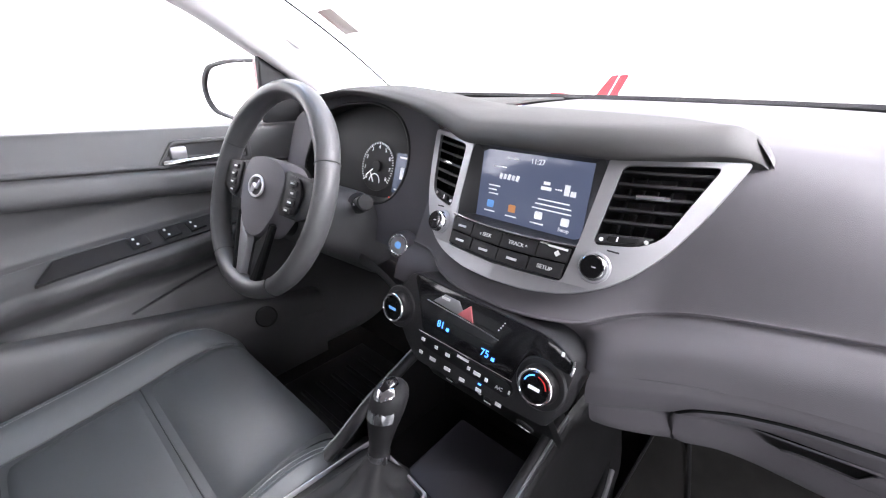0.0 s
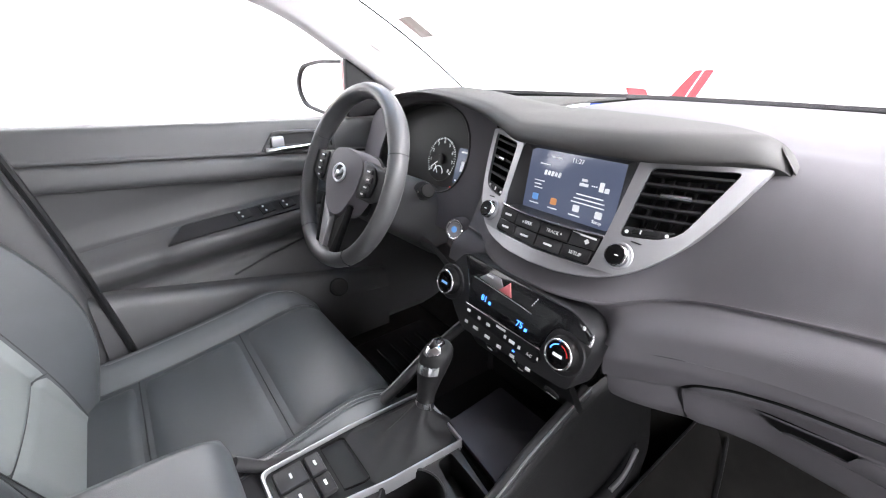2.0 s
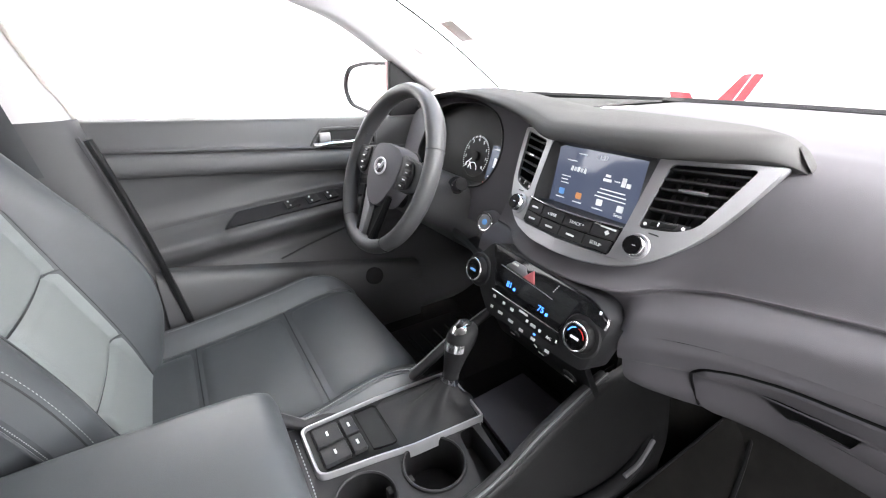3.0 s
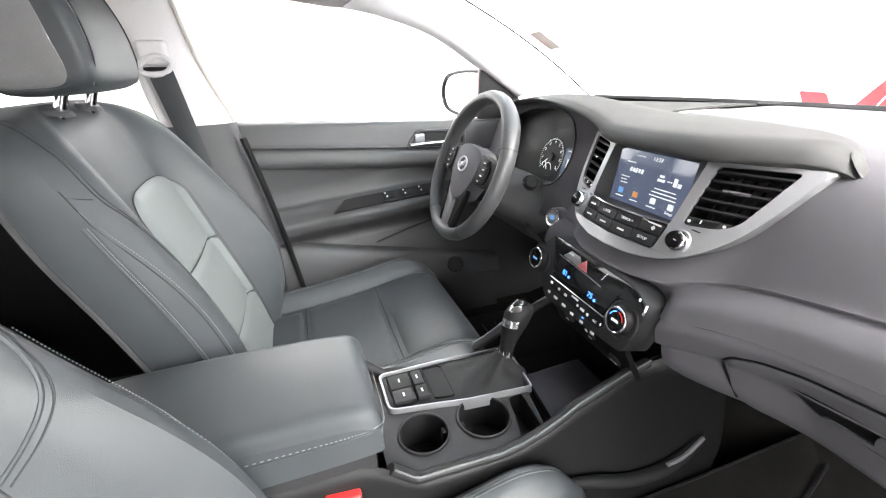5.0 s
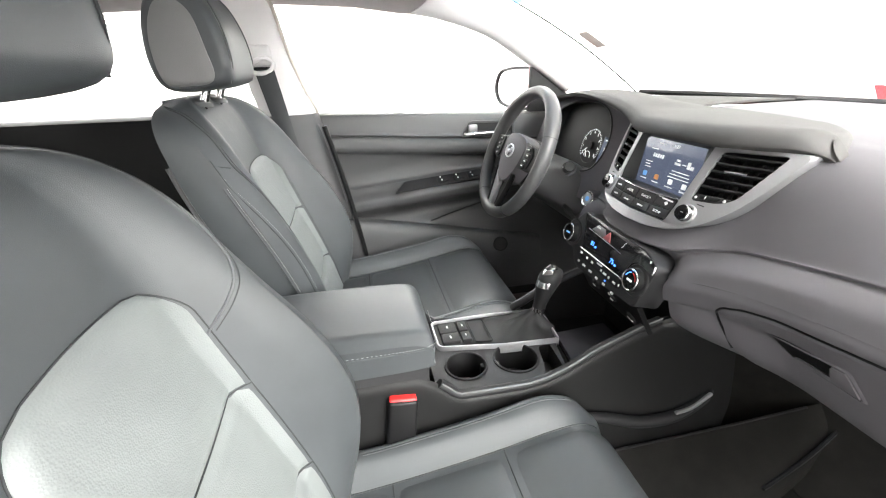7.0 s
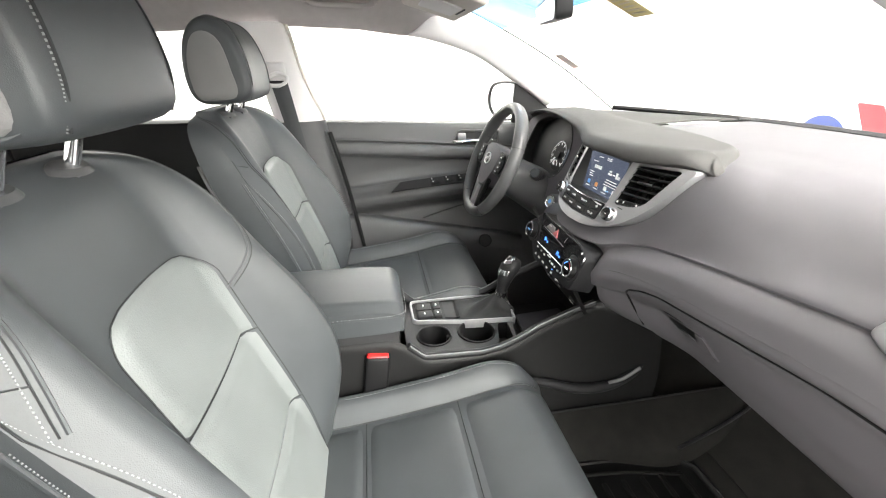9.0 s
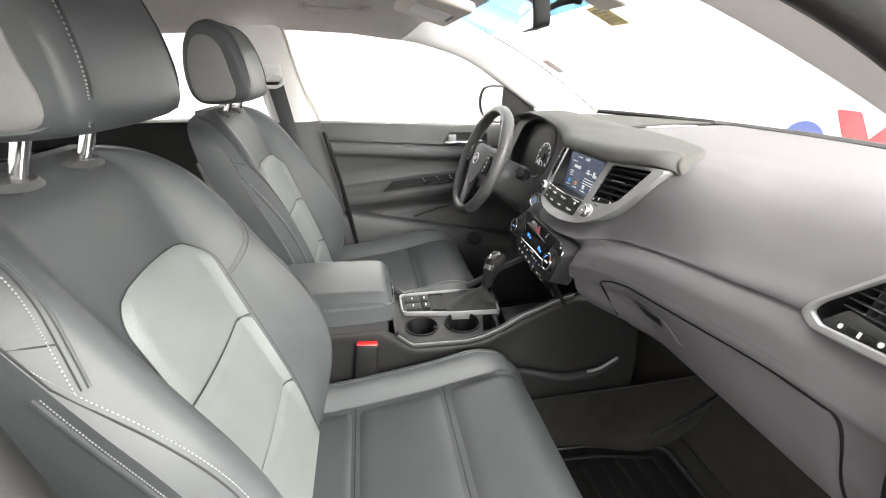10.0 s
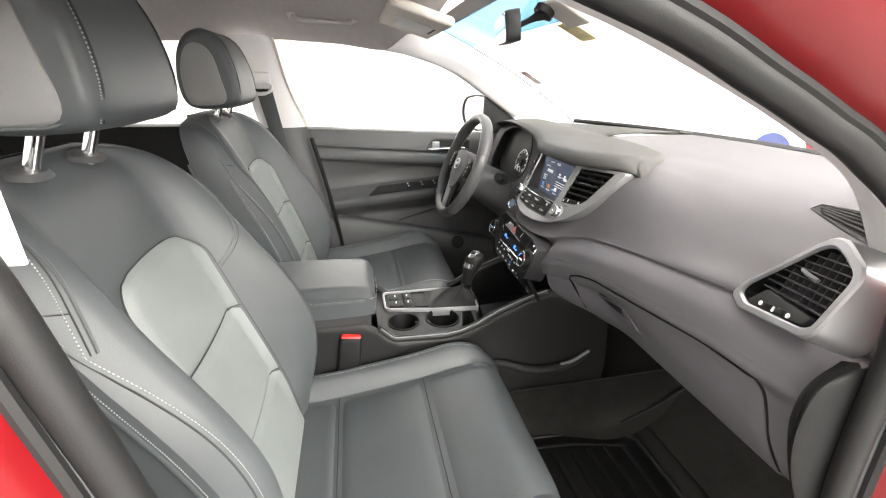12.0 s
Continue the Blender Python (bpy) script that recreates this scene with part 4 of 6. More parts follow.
# column shroud, boss and stalks
col = thing("steering_column", "dark grey plastic steering column shroud with stalks", "steering column")
rows = []
for i in range(9):
    f = i / 8
    c0 = WM @ Vector((0.01, -0.02 - 0.02 * f, -0.03 - 0.16 * f))
    sx, sz = 0.075 + 0.03 * f, 0.062 + 0.02 * f
    rows.append([c0 + Vector((sx * math.copysign(abs(math.cos(t)) ** 0.7, math.cos(t)), 0, sz * math.copysign(abs(math.sin(t)) ** 0.7, math.sin(t)))) for t in [2 * math.pi * q / 32 for q in range(32)]])
part("shroud", grid_bm(rows, closed_u=True, cap=True), M_DOOR, col)
for s in (1, -1):
    b0 = Vector((-0.40 + s * 0.075, 0.300, 1.000))
    stalk = part("stalk", tube_bm([b0, b0 + Vector((s * 0.03, -0.02, 0.004)), b0 + Vector((s * 0.075, -0.04, 0.022)), b0 + Vector((s * 0.085, -0.044, 0.026))], [0.008] * 6 + [0.013] * 6 + [0.011] * 2, 12, 14), M_BLACK, col, "black column stalk")
    part("collar", tube_bm([b0 + Vector((s * 0.002, 0.004, -0.001)), b0 + Vector((s * 0.016, -0.008, 0.003))], 0.018, 16), M_HARD, stalk)
    bar_part("print", 0.010, 0.003, frame_at(b0 + Vector((s * 0.062, -0.047, 0.018)), (0, -1, 0.3)), M_PRINT, stalk)

# ================================================================= CONSOLE
con = thing("centre_console", "dark grey centre console with cup holders and storage", "console")
RX, LX = 0.100, -0.145
def rail(y):
    return lerp(y, [-0.5, -0.16, -0.13, -0.10, 0.03, 0.07, 0.11, 0.16, 0.24, 0.30], [0.775, 0.775, 0.745, 0.716, 0.712, 0.72, 0.736, 0.765, 0.797, 0.815])
# skirts down to the floor
for s, X in ((1, RX), (-1, LX)):
    rws = []
    for y in np.linspace(-0.50, 0.46, 36):
        zt = rail(min(y, 0.30)) - 0.004
        rws.append([(X - s * 0.004, y, zt), (X + s * 0.004, y, zt - 0.012), (X + s * 0.006, y, zt - 0.05), (X + s * 0.012 + s * max(0, y) * 0.04, y, 0.62), (X + s * 0.03, y, 0.54), (X + s * 0.035, y, 0.44)])
    part("side_panel", grid_bm([spline(r, 20) for r in rws]), M_CONSOLE, con, "dark textured console side")
# rails along the top edges
for X in (RX - 0.006, LX + 0.004):
    part("rail", tube_bm([(X, y, rail(y) - 0.002) for y in np.linspace(-0.135, 0.285, 50)], 0.0085, 10), M_HARD if X < 0 else M_HARD, con, "smooth grey console rail")
    part("rail_accent", tube_bm([(X + (0.006 if X > 0 else -0.006), y, rail(y) + 0.0055) for y in np.linspace(-0.13, 0.285, 50)], 0.0016, 5), M_SATIN, con)
# deck with its openings: cups, bin, boot and switch tray are sunk into a plate
ZD = 0.716
deck_out = rounded([(LX + 0.006, -0.135), (RX - 0.008, -0.135), (RX - 0.008, 0.115), (LX + 0.006, 0.155)], 0.01, 3)
def circle(cx, cy, r, n=32):
    return [(cx + r * math.cos(2 * math.pi * i / n), cy + r * math.sin(2 * math.pi * i / n)) for i in range(n)]
CUPS = [(0.024, -0.068, 0.0385), (0.024, 0.034, 0.0425)]
BIN = rounded([(0.048, 0.082), (0.088, 0.070), (0.088, 0.112), (-0.002, 0.118), (0.0, 0.092)], 0.006, 3)
bm = bmesh.new()
loops = [deck_out] + [circle(*c) for c in CUPS] + [BIN]
edges = []
for L in loops:
    vs = [bm.verts.new((x, y, ZD)) for x, y in L]
    edges += [bm.edges.new((vs[i], vs[(i + 1) % len(vs)])) for i in range(len(vs))]
bmesh.ops.triangle_fill(bm, use_beauty=True, edges=edges)
part("deck", bm, M_HARD, con)
for cx, cy, r in CUPS:
    prof = [(r + 0.0035, 0.0), (r + 0.003, 0.003), (r, 0.0032), (r - 0.002, -0.002), (r - 0.004, -0.05), (r - 0.006, -0.056), (0.001, -0.056)]
    bm = grid_bm([[(cx + a * math.cos(t), cy + a * math.sin(t), ZD + z) for t in [2 * math.pi * i / 36 for i in range(36)]] for a, z in prof], closed_u=True)
    cup = part("cup_holder", bm, M_BLACK, con, "round black cup holder")
    part("rim", tube_bm([(cx + (r + 0.001) * math.cos(t), cy + (r + 0.001) * math.sin(t), ZD + 0.002) for t in [2 * math.pi * i / 36 for i in range(36)]], 0.002, 6, closed=True), M_HARD, cup)
    part("spring_tab", box_bm(-0.006, 0.006, -0.004, 0.004, -0.02, 0.0, 0.002, 2, m=pose(cx, cy + (r - 0.005) * (1 if cy < 0 else -1), ZD - 0.004)), M_RUBBER, cup)
part("cup_bridge", box_bm(0.004, 0.044, -0.031, -0.007, ZD - 0.03, ZD - 0.004, 0.003, 2), M_BLACK, con)
part("bin", strip(BIN, BIN, lambda x, y: (x, y, ZD), lambda x, y: (x, y, ZD - 0.05)), M_BLACK, con)
part("bin_floor", plate_bm(BIN, lambda x, y, h: (x, y, ZD - 0.045 + h), 0.003), M_RUBBER, con)
# silver surround of the shifter and switches
sur_o = rounded([(-0.126, -0.112), (-0.032, -0.112), (-0.018, -0.02), (-0.010, 0.02), (0.0, 0.140), (-0.118, 0.150), (-0.128, 0.02)], [0.012, 0.014, 0.01, 0.01, 0.006, 0.006, 0.02], 4)
sur_i = [(-0.072 + (x + 0.072) * 0.945, 0.018 + (y - 0.018) * 0.962) for x, y in sur_o]
part("shifter_surround", ring_bm(sur_o, sur_i, lambda x, y, h: (x, y, ZD + 0.008 + h + 0.01 * max(0, y)), 0.02, lift=0.003), M_SILVER, con, "satin silver shifter surround", angle=30)
part("shifter_base", plate_bm(sur_i, lambda x, y, h: (x, y, ZD + 0.004 + h + 0.01 * max(0, y)), 0.01), M_BLACK, con)
for i, (x0, x1, y0, y1) in enumerate(((-0.112, -0.077, -0.098, -0.06), (-0.073, -0.043, -0.098, -0.06), (-0.112, -0.077, -0.056, -0.036), (-0.073, -0.043, -0.056, -0.036))):
    k = part("switch", box_bm(x0, x1, y0, y1, ZD + 0.002, ZD + 0.012, 0.002, 2), M_HARD, con, "small black console switch")
    bar_part("print", 0.008, 0.003, pose((x0 + x1) / 2, (y0 + y1) / 2, ZD + 0.0126), M_PRINT, k)
tray = [(-0.116, -0.03), (-0.036, -0.03), (-0.03, 0.005), (-0.116, 0.005)]
part("coin_tray", strip(resample(tray, 24), resample(tray, 24), lambda x, y: (x, y, ZD + 0.009), lambda x, y: (x, y, ZD + 0.0045)), M_GLOSS, con)
# gear lever with its leather boot
SX0, SY0 = -0.066, 0.075
gear = part("gear_lever", bmesh.new(), M_BOOT, con, "gear lever with leather boot and chrome-topped knob")
rings = []
for i in range(9):
    f = i / 8
    w, l = 0.044 * (1 - f) ** 1.3 + 0.0125, 0.062 * (1 - f) ** 1.3 + 0.0125
    cy = SY0 + 0.042 * f
    ring = []
    for q in range(40):
        t = 2 * math.pi * q / 40
        fold = 1 + 0.26 * math.sin(t * 5 + 5 * f) * math.sin(math.pi * f) * (1 if q % 2 else 0.8)
        ring.append((SX0 + w * fold * math.copysign(abs(math.cos(t)) ** (0.45 + 0.55 * f), math.cos(t)), cy + l * fold * math.copysign(abs(math.sin(t)) ** (0.45 + 0.55 * f), math.sin(t)), ZD + 0.005 + 0.040 * f ** 1.4))
    rings.append(ring)
bm = grid_bm(rings, closed_u=True)
bmesh.ops.recalc_face_normals(bm, faces=bm.faces)
bm.to_mesh(gear.data)
bm.free()
for p in gear.data.polygons:
    p.use_smooth = True
KB = Vector((SX0, SY0 + 0.044, ZD + 0.045))
part("collar", tube_bm([KB + Vector((0, -0.001, -0.006)), KB + Vector((0, 0.001, 0.006))], 0.0145, 20), M_CHROME, gear)
ax = Vector((0, 0.22, 1)).normalized()
rings = []
for h, rx, ry, off in ((0.0, 0.012, 0.013, 0), (0.015, 0.0135, 0.015, 0), (0.035, 0.0165, 0.019, 0.001), (0.055, 0.0205, 0.024, 0.003), (0.072, 0.022, 0.026, 0.005), (0.084, 0.020, 0.023, 0.006), (0.091, 0.013, 0.015, 0.007), (0.093, 0.003, 0.004, 0.007)):
    c0 = KB + ax * (h + 0.004) + Vector((0, off, 0))
    rings.append([tuple(c0 + Vector((rx * math.cos(t), ry * math.sin(t), 0))) for t in [2 * math.pi * q / 24 for q in range(24)]])
part("knob", surf([r for r in rings], 24, 24, closed_u=True, cap=True), M_BOOT, gear, "black leather gear knob")
rows = []
for i in range(12):
    t0 = i / 11
    c0 = KB + ax * (0.060 + 0.0395 * math.sin(t0 * math.pi / 2)) + Vector((0, 0.005, 0))
    w = math.cos(t0 * math.pi / 2) ** 0.6
    rows.append([tuple(c0 + Vector((0.0228 * w * math.cos(a), 0.0272 * w * math.sin(a), 0))) for a in [math.radians(200 + 140 * q / 12) for q in range(13)]])
part("knob_cap", thicken(grid_bm(rows), 0.0015), M_CHROME, gear, "chrome cap on the gear knob")
part("knob_gloss", tube_bm([KB + ax * 0.0975 + Vector((0, -0.010, -0.003)), KB + ax * 0.1 + Vector((0, 0.0, 0)), KB + ax * 0.099 + Vector((0, 0.012, 0))], [0.006, 0.009, 0.007], 12, flat=0.5), M_GLOSS, gear)
# storage cubby ahead of the shifter
cub = [(LX + 0.012, 0.15), (RX - 0.012, 0.125), (RX - 0.012, 0.33), (LX + 0.012, 0.33)]
part("cubby_wall", strip(resample(cub, 40), resample(cub, 40), lambda x, y: (x, y, rail(min(y, 0.3)) - 0.004 if abs(x) > 0.085 else ZD), lambda x, y: (x, y, 0.672)), M_BLACK, con, angle=20)
part("cubby_floor", plate_bm(cub, lambda x, y, h: (x, y, 0.676 + h), 0.006), M_BLACK, con)
part("cubby_mat", plate_bm(rounded([(-0.068, 0.165), (0.068, 0.150), (0.068, 0.285), (-0.068, 0.285)], 0.006, 3), lambda x, y, h: (x, y, 0.690 + 0.06 * (y - 0.15) + h), 0.008, 0.002), mat("cubby_rubber", (0.035, 0.034, 0.042), 0.55, grain=0.2), con, "ribbed rubber mat")
part("cubby_back", box_bm(LX + 0.01, RX - 0.012, 0.325, 0.34, 0.67, 0.86), M_BLACK, con)
# net pocket strip on the passenger side
pk = [(RX + 0.026, 0.10, 0.645), (RX + 0.030, 0.17, 0.632), (RX + 0.034, 0.25, 0.605), (RX + 0.036, 0.33, 0.604), (RX + 0.032, 0.39, 0.628), (RX + 0.022, 0.415, 0.640)]
part("pocket_lip", tube_bm(pk, [0.006 + 0.006 * math.sin(math.pi * i / 29) for i in range(30)], 10, 30), M_HARD, con, "moulded lip of the side pocket")
part("pocket_accent", tube_bm([(RX + 0.040, 0.325, 0.616), (RX + 0.040, 0.36, 0.622), (RX + 0.034, 0.405, 0.642)], 0.004, 8, 12), M_SILVER, con)
# armrest box
part("armrest_bin", box_bm(LX + 0.02, RX - 0.002, -0.52, -0.150, 0.60, 0.80, 0.008, 2), M_HARD, con)
AX0, AX1 = -0.105, 0.103
def arm_row(x):
    u = (x - (AX0 + AX1) / 2) / ((AX1 - AX0) / 2)
    c = 0.006 * (1 - u * u)
    e = 0.012 * max(0, abs(u) - 0.8) / 0.2
    return [(x, -0.50, 0.795), (x, -0.50, 0.845 + c - e), (x, -0.40, 0.856 + c - e), (x, -0.27, 0.856 + c - e), (x, -0.185, 0.853 + c - e), (x, -0.152 - 0.25 * e, 0.846 + c - e), (x, -0.138 - 0.35 * e, 0.825), (x, -0.140 - 0.3 * e, 0.805), (x, -0.155, 0.793), (x, -0.30, 0.79)]
part("armrest", surf([arm_row(AX0 + (AX1 - AX0) * f) for f in (0, 0.04, 0.1, 0.2, 0.5, 0.8, 0.9, 0.96, 1)], 60, 40, closed_u=True, cap=True), M_LEATHER, con, "padded grey leather armrest lid")
part("armrest_stitch", stitch_bm([(AX1 + 0.0005, -0.48, 0.828), (AX1 + 0.0005, -0.3, 0.832), (AX1 + 0.0005, -0.18, 0.832), (AX1 - 0.004, -0.145, 0.834), (AX1 - 0.02, -0.1355, 0.836), (0.0, -0.1345, 0.838)], 180, 2, 0.0006), M_STITCH, con)
part("armrest_band", tube_bm([(AX1 + 0.0006, -0.48, 0.824), (AX1 + 0.0006, -0.3, 0.828), (AX1 + 0.0006, -0.18, 0.828), (AX1 - 0.004, -0.1445, 0.829), (AX1 - 0.02, -0.135, 0.83)], 0.0012, 5, 50), M_LEATHER, con)

# belt buckle
bk = thing("belt_buckle", "black seat belt buckle with red button", "buckle")
BM_ = frame_at((0.110, -0.202, 0.726), (-0.1, 0.12, 1))
part("stalk", tube_bm([(0.13, -0.25, 0.56), (0.125, -0.225, 0.63), (0.112, -0.21, 0.665)], 0.011, 8, 10, flat=0.5), M_RUBBER, bk)
part("case", box_bm(-0.014, 0.014, -0.025, 0.025, -0.085, 0.018, 0.006, 3, m=BM_), M_BLACK, bk)
part("button", box_bm(-0.0105, 0.0105, -0.023, 0.023, 0.012, 0.0215, 0.004, 3, m=BM_), M_REDBTN, bk, "red release button")

# ================================================================= SEATS
Z_ = [0.56, 0.63, 0.72, 0.82, 0.92, 1.03, 1.12, 1.165, 1.19, 1.204]
YC = [-0.30, -0.315, -0.345, -0.38, -0.415, -0.452, -0.482, -0.502, -0.522, -0.540]
YB = [-0.31, -0.30, -0.276, -0.268, -0.300, -0.368, -0.425, -0.465, -0.500, -0.535]
YR = [-0.40, -0.41, -0.43, -0.46, -0.495, -0.54, -0.565, -0.572, -0.57, -0.56]
WD = [0.92, 0.97, 1.0, 1.02, 1.02, 0.99, 0.95, 0.89, 0.76, 0.50]


def prof(z, L):
    return float(spline_at(z, Z_, L))


INNER = [0, 1.0]      # which side of the seat has the lower bolster, and how much lower
OUTER = [1.0]         # height of the other bolster


def spline_at(x, X, Y):
    """Smooth interpolation of Y over X."""
    x = min(max(x, X[0]), X[-1])
    j = max(i for i in range(len(X) - 1) if X[i] <= x + 1e-9)
    f = (x - X[j]) / (X[j + 1] - X[j])
    def slope(k):
        if k == 0:
            return (Y[1] - Y[0]) / (X[1] - X[0])
        if k == len(X) - 1:
            return (Y[-1] - Y[-2]) / (X[-1] - X[-2])
        return (Y[k + 1] - Y[k - 1]) / (X[k + 1] - X[k - 1])
    h = X[j + 1] - X[j]
    return ((2 * f ** 3 - 3 * f * f + 1) * Y[j] + (f ** 3 - 2 * f * f + f) * h * slope(j) + (-2 * f ** 3 + 3 * f * f) * Y[j + 1] + (f ** 3 - f * f) * h * slope(j + 1))


def back_front(x, z):
    """Depth y of the backrest's front at height z, x from its middle."""
    w = prof(z, WD)
    a = abs(x) / w
    yc, yb = prof(z, YC), prof(z, YB)
    yb = yc + (yb - yc) * (INNER[1] if INNER[0] * x > 0 else OUTER[0])
    y = yc + (yb - yc) * smooth01((a - 0.115) / 0.065)
    return y - 0.035 * smooth01((a - 0.185) / 0.045)


CS = [(-0.37, 0.615), (-0.26, 0.622), (-0.15, 0.636), (-0.05, 0.652), (0.04, 0.671), (0.095, 0.676), (0.132, 0.655), (0.148, 0.605), (0.142, 0.54), (0.115, 0.50)]


def cush(x, s, lift=0.0):
    """A point of the cushion's top: x from its middle, s along the profile (0 rear, 1 under the front edge)."""
    u = s * (len(CS) - 1)
    j = min(int(u), len(CS) - 2)
    P = [np.array(p) for p in CS]
    a = P[j - 1] if j > 0 else 2 * P[j] - P[j + 1]
    d = P[j + 2] if j + 2 < len(P) else 2 * P[j + 1] - P[j]
    b, c, f = P[j], P[j + 1], u - j
    p = 0.5 * (2 * b + (c - a) * f + (2 * a - 5 * b + 4 * c - d) * f * f + (3 * b - 3 * c + d - a) * f ** 3)
    t = 0.5 * ((c - a) + 2 * (2 * a - 5 * b + 4 * c - d) * f + 3 * (3 * b - 3 * c + d - a) * f * f)
    n = np.array((-t[1], t[0])) / (np.linalg.norm(t) + 1e-9)
    k = smooth01((abs(x) - 0.185) / 0.035) * (1 - 0.75 * smooth01((s - 0.42) / 0.22))
    r = 0.07 * smooth01((abs(x) - 0.235) / 0.03) ** 2
    h = 0.042 * k - r * 0.6 + lift
    shrink = 0.02 * smooth01((abs(x) - 0.2) / 0.06) * smooth01((s - 0.5) / 0.2)
    return (x, p[0] + n[0] * h - shrink, p[1] + n[1] * h)


def front_seat(xc, side, rise, fwd, lift, label):
    """side: +1 when the car's side lies towards +x."""
    st = thing("front_seat", label, "seat", "front seats", at=(xc, 0, 0))
    up = Matrix.Translation((0, 0, rise))

    def put(name, bm, m, parent, lab="", moved=True, narrow=False, **kw):
        if narrow:
            bmesh.ops.transform(bm, matrix=Matrix.Diagonal((0.94, 1, 1, 1)), verts=bm.verts)
        if moved:
            bmesh.ops.transform(bm, matrix=up, verts=bm.verts)
        return part(name, bm, m, parent, lab, **kw)
    # cushion
    rows = []
    xs = [-0.262, -0.258, -0.25, -0.238, -0.225, -0.212, -0.2, -0.19, -0.15, -0.08, 0, 0.08, 0.15, 0.19, 0.2, 0.212, 0.225, 0.238, 0.25, 0.258, 0.262]
    for x in xs:
        top = [cush(x, i / 40) for i in range(41)]
        top = [(p[0] * 0.94, p[1], p[2]) for p in top]
        x *= 0.94
        rows.append(top + [(x, 0.05, 0.485), (x, -0.15, 0.485), (x, -0.36, 0.49)])
    cushion = put("cushion", grid_bm(rows, closed_u=True, cap=True), M_LEATHER, st, "dark leather seat cushion")
    # puffed panels of the seat face
    for nm, s0, s1 in (("panel", 0.02, 0.135), ("panel", 0.14, 0.338), ("panel", 0.343, 0.70)):
        g = []
        for i in range(17):
            s = s0 + (s1 - s0) * i / 16
            ed = min(1, i / 2, (16 - i) / 2)
            hw = 0.188 - 0.012 * (s > 0.5) * smooth01((s - 0.5) / 0.2)
            g.append([cush(hw * u / 12, s, -0.004 + 0.0095 * ed ** 0.4 * min(1, (12 - abs(u)) / 1.5) ** 0.5) for u in range(-12, 13)])
        put(nm, grid_bm(g), M_LEATHER, cushion, "smooth dark leather seat panel", narrow=True)
        put("seam", tube_bm([cush(0.188 * u / 12, s0 - 0.001, 0.0012) for u in range(-12, 13)], 0.0011, 5), M_SEAM, cushion, narrow=True)
    for s in (-1, 1):
        put("seam", tube_bm([cush(s * 0.1895, 0.03 + 0.62 * i / 40, 0.0008) for i in range(41)], 0.0012, 5), M_SEAM, cushion, narrow=True)
        put("stitch", stitch_bm([cush(s * 0.226, 0.1 + 0.45 * i / 20, 0.001) for i in range(21)], 260, 2, 0.0006), M_STITCH, cushion, narrow=True)
        put("piping", tube_bm([cush(s * 0.2325, 0.08 + 0.52 * i / 30, 0.0005) for i in range(31)], 0.0014, 6), M_LEATHER, cushion, narrow=True)
    put("valance", box_bm(side * 0.245 - 0.012, side * 0.245 + 0.012, -0.36, 0.10, 0.49, 0.575, 0.008, 2), M_HARD, st, "black plastic seat valance")
    put("base", box_bm(-0.2, 0.2, -0.33, 0.08, 0.43, 0.50, 0.01, 2), M_BLACK, st, moved=False)
    # backrest
    rows = []
    zs = [0.56, 0.60, 0.66, 0.72, 0.78, 0.84, 0.90, 0.96, 1.02, 1.07, 1.11, 1.14, 1.163, 1.18, 1.192, 1.20, 1.204]
    for z in zs:
        w = prof(z, WD)
        yr = prof(z, YR)
        fx = [-0.228, -0.215, -0.2, -0.188, -0.176, -0.164, -0.15, -0.138, -0.126, -0.115, -0.09, -0.045, 0, 0.045, 0.09, 0.115, 0.126, 0.138, 0.15, 0.164, 0.176, 0.188, 0.2, 0.215, 0.228]
        ring = [(x * w, back_front(x * w, z), z) for x in fx]
        ye = ring[-1][1]
        ring += [(0.234 * w, ye * 0.6 + yr * 0.4, z), (0.228 * w, ye * 0.15 + yr * 0.85, z), (0.20 * w, yr, z), (0.1 * w, yr - 0.012, z), (0, yr - 0.015, z), (-0.1 * w, yr - 0.012, z), (-0.20 * w, yr, z), (-0.228 * w, ye * 0.15 + yr * 0.85, z), (-0.234 * w, ye * 0.6 + yr * 0.4, z)]
        rows.append(ring)
    k = len(rows[0])
    cols = [spline([r[j] for r in rows], 60) for j in range(k)]
    back = part("backrest", grid_bm([[cols[j][i] for j in range(k)] for i in range(60)], closed_u=True, cap=True), M_LEATHER, st, "dark grey leather backrest with side bolsters")
    # lighter perforated panels
    def hw_at(z):
        return lerp(z, [0.62, 0.72, 0.88, 1.04], [0.112, 0.114, 0.114, 0.113])
    for nm, z0, z1, rtop in (("insert", 0.615, 0.759, 0), ("insert", 0.759, 0.908, 0), ("insert", 0.908, 1.060, 0.048)):
        g = []
        for i in range(25):
            f = i / 24
            g.append([])
            for u in range(-14, 15):
                q = u / 14
                z = z0 + (z1 - z0) * f
                hw = hw_at(z)
                if rtop and z > z1 - rtop:
                    d = (z - (z1 - rtop)) / rtop
                    hw = hw - 0.046 * (1 - math.sqrt(max(0, 1 - d * d)))
                x = hw * q - 0.023
                zz = z - 0.006 * (1 - q * q) * (1 - f) - 0.006 * (1 - q * q) * f * (-0.6 if rtop else 1)
                e = min(1, i / 2, (24 - i) / 2, (14 - abs(u)) / 1.5)
                g[-1].append((x, back_front(x, zz) - 0.002 + 0.0115 * max(0, e) ** 0.5, zz))
        part(nm, grid_bm(g), M_INSERT, back, "light grey perforated leather insert")
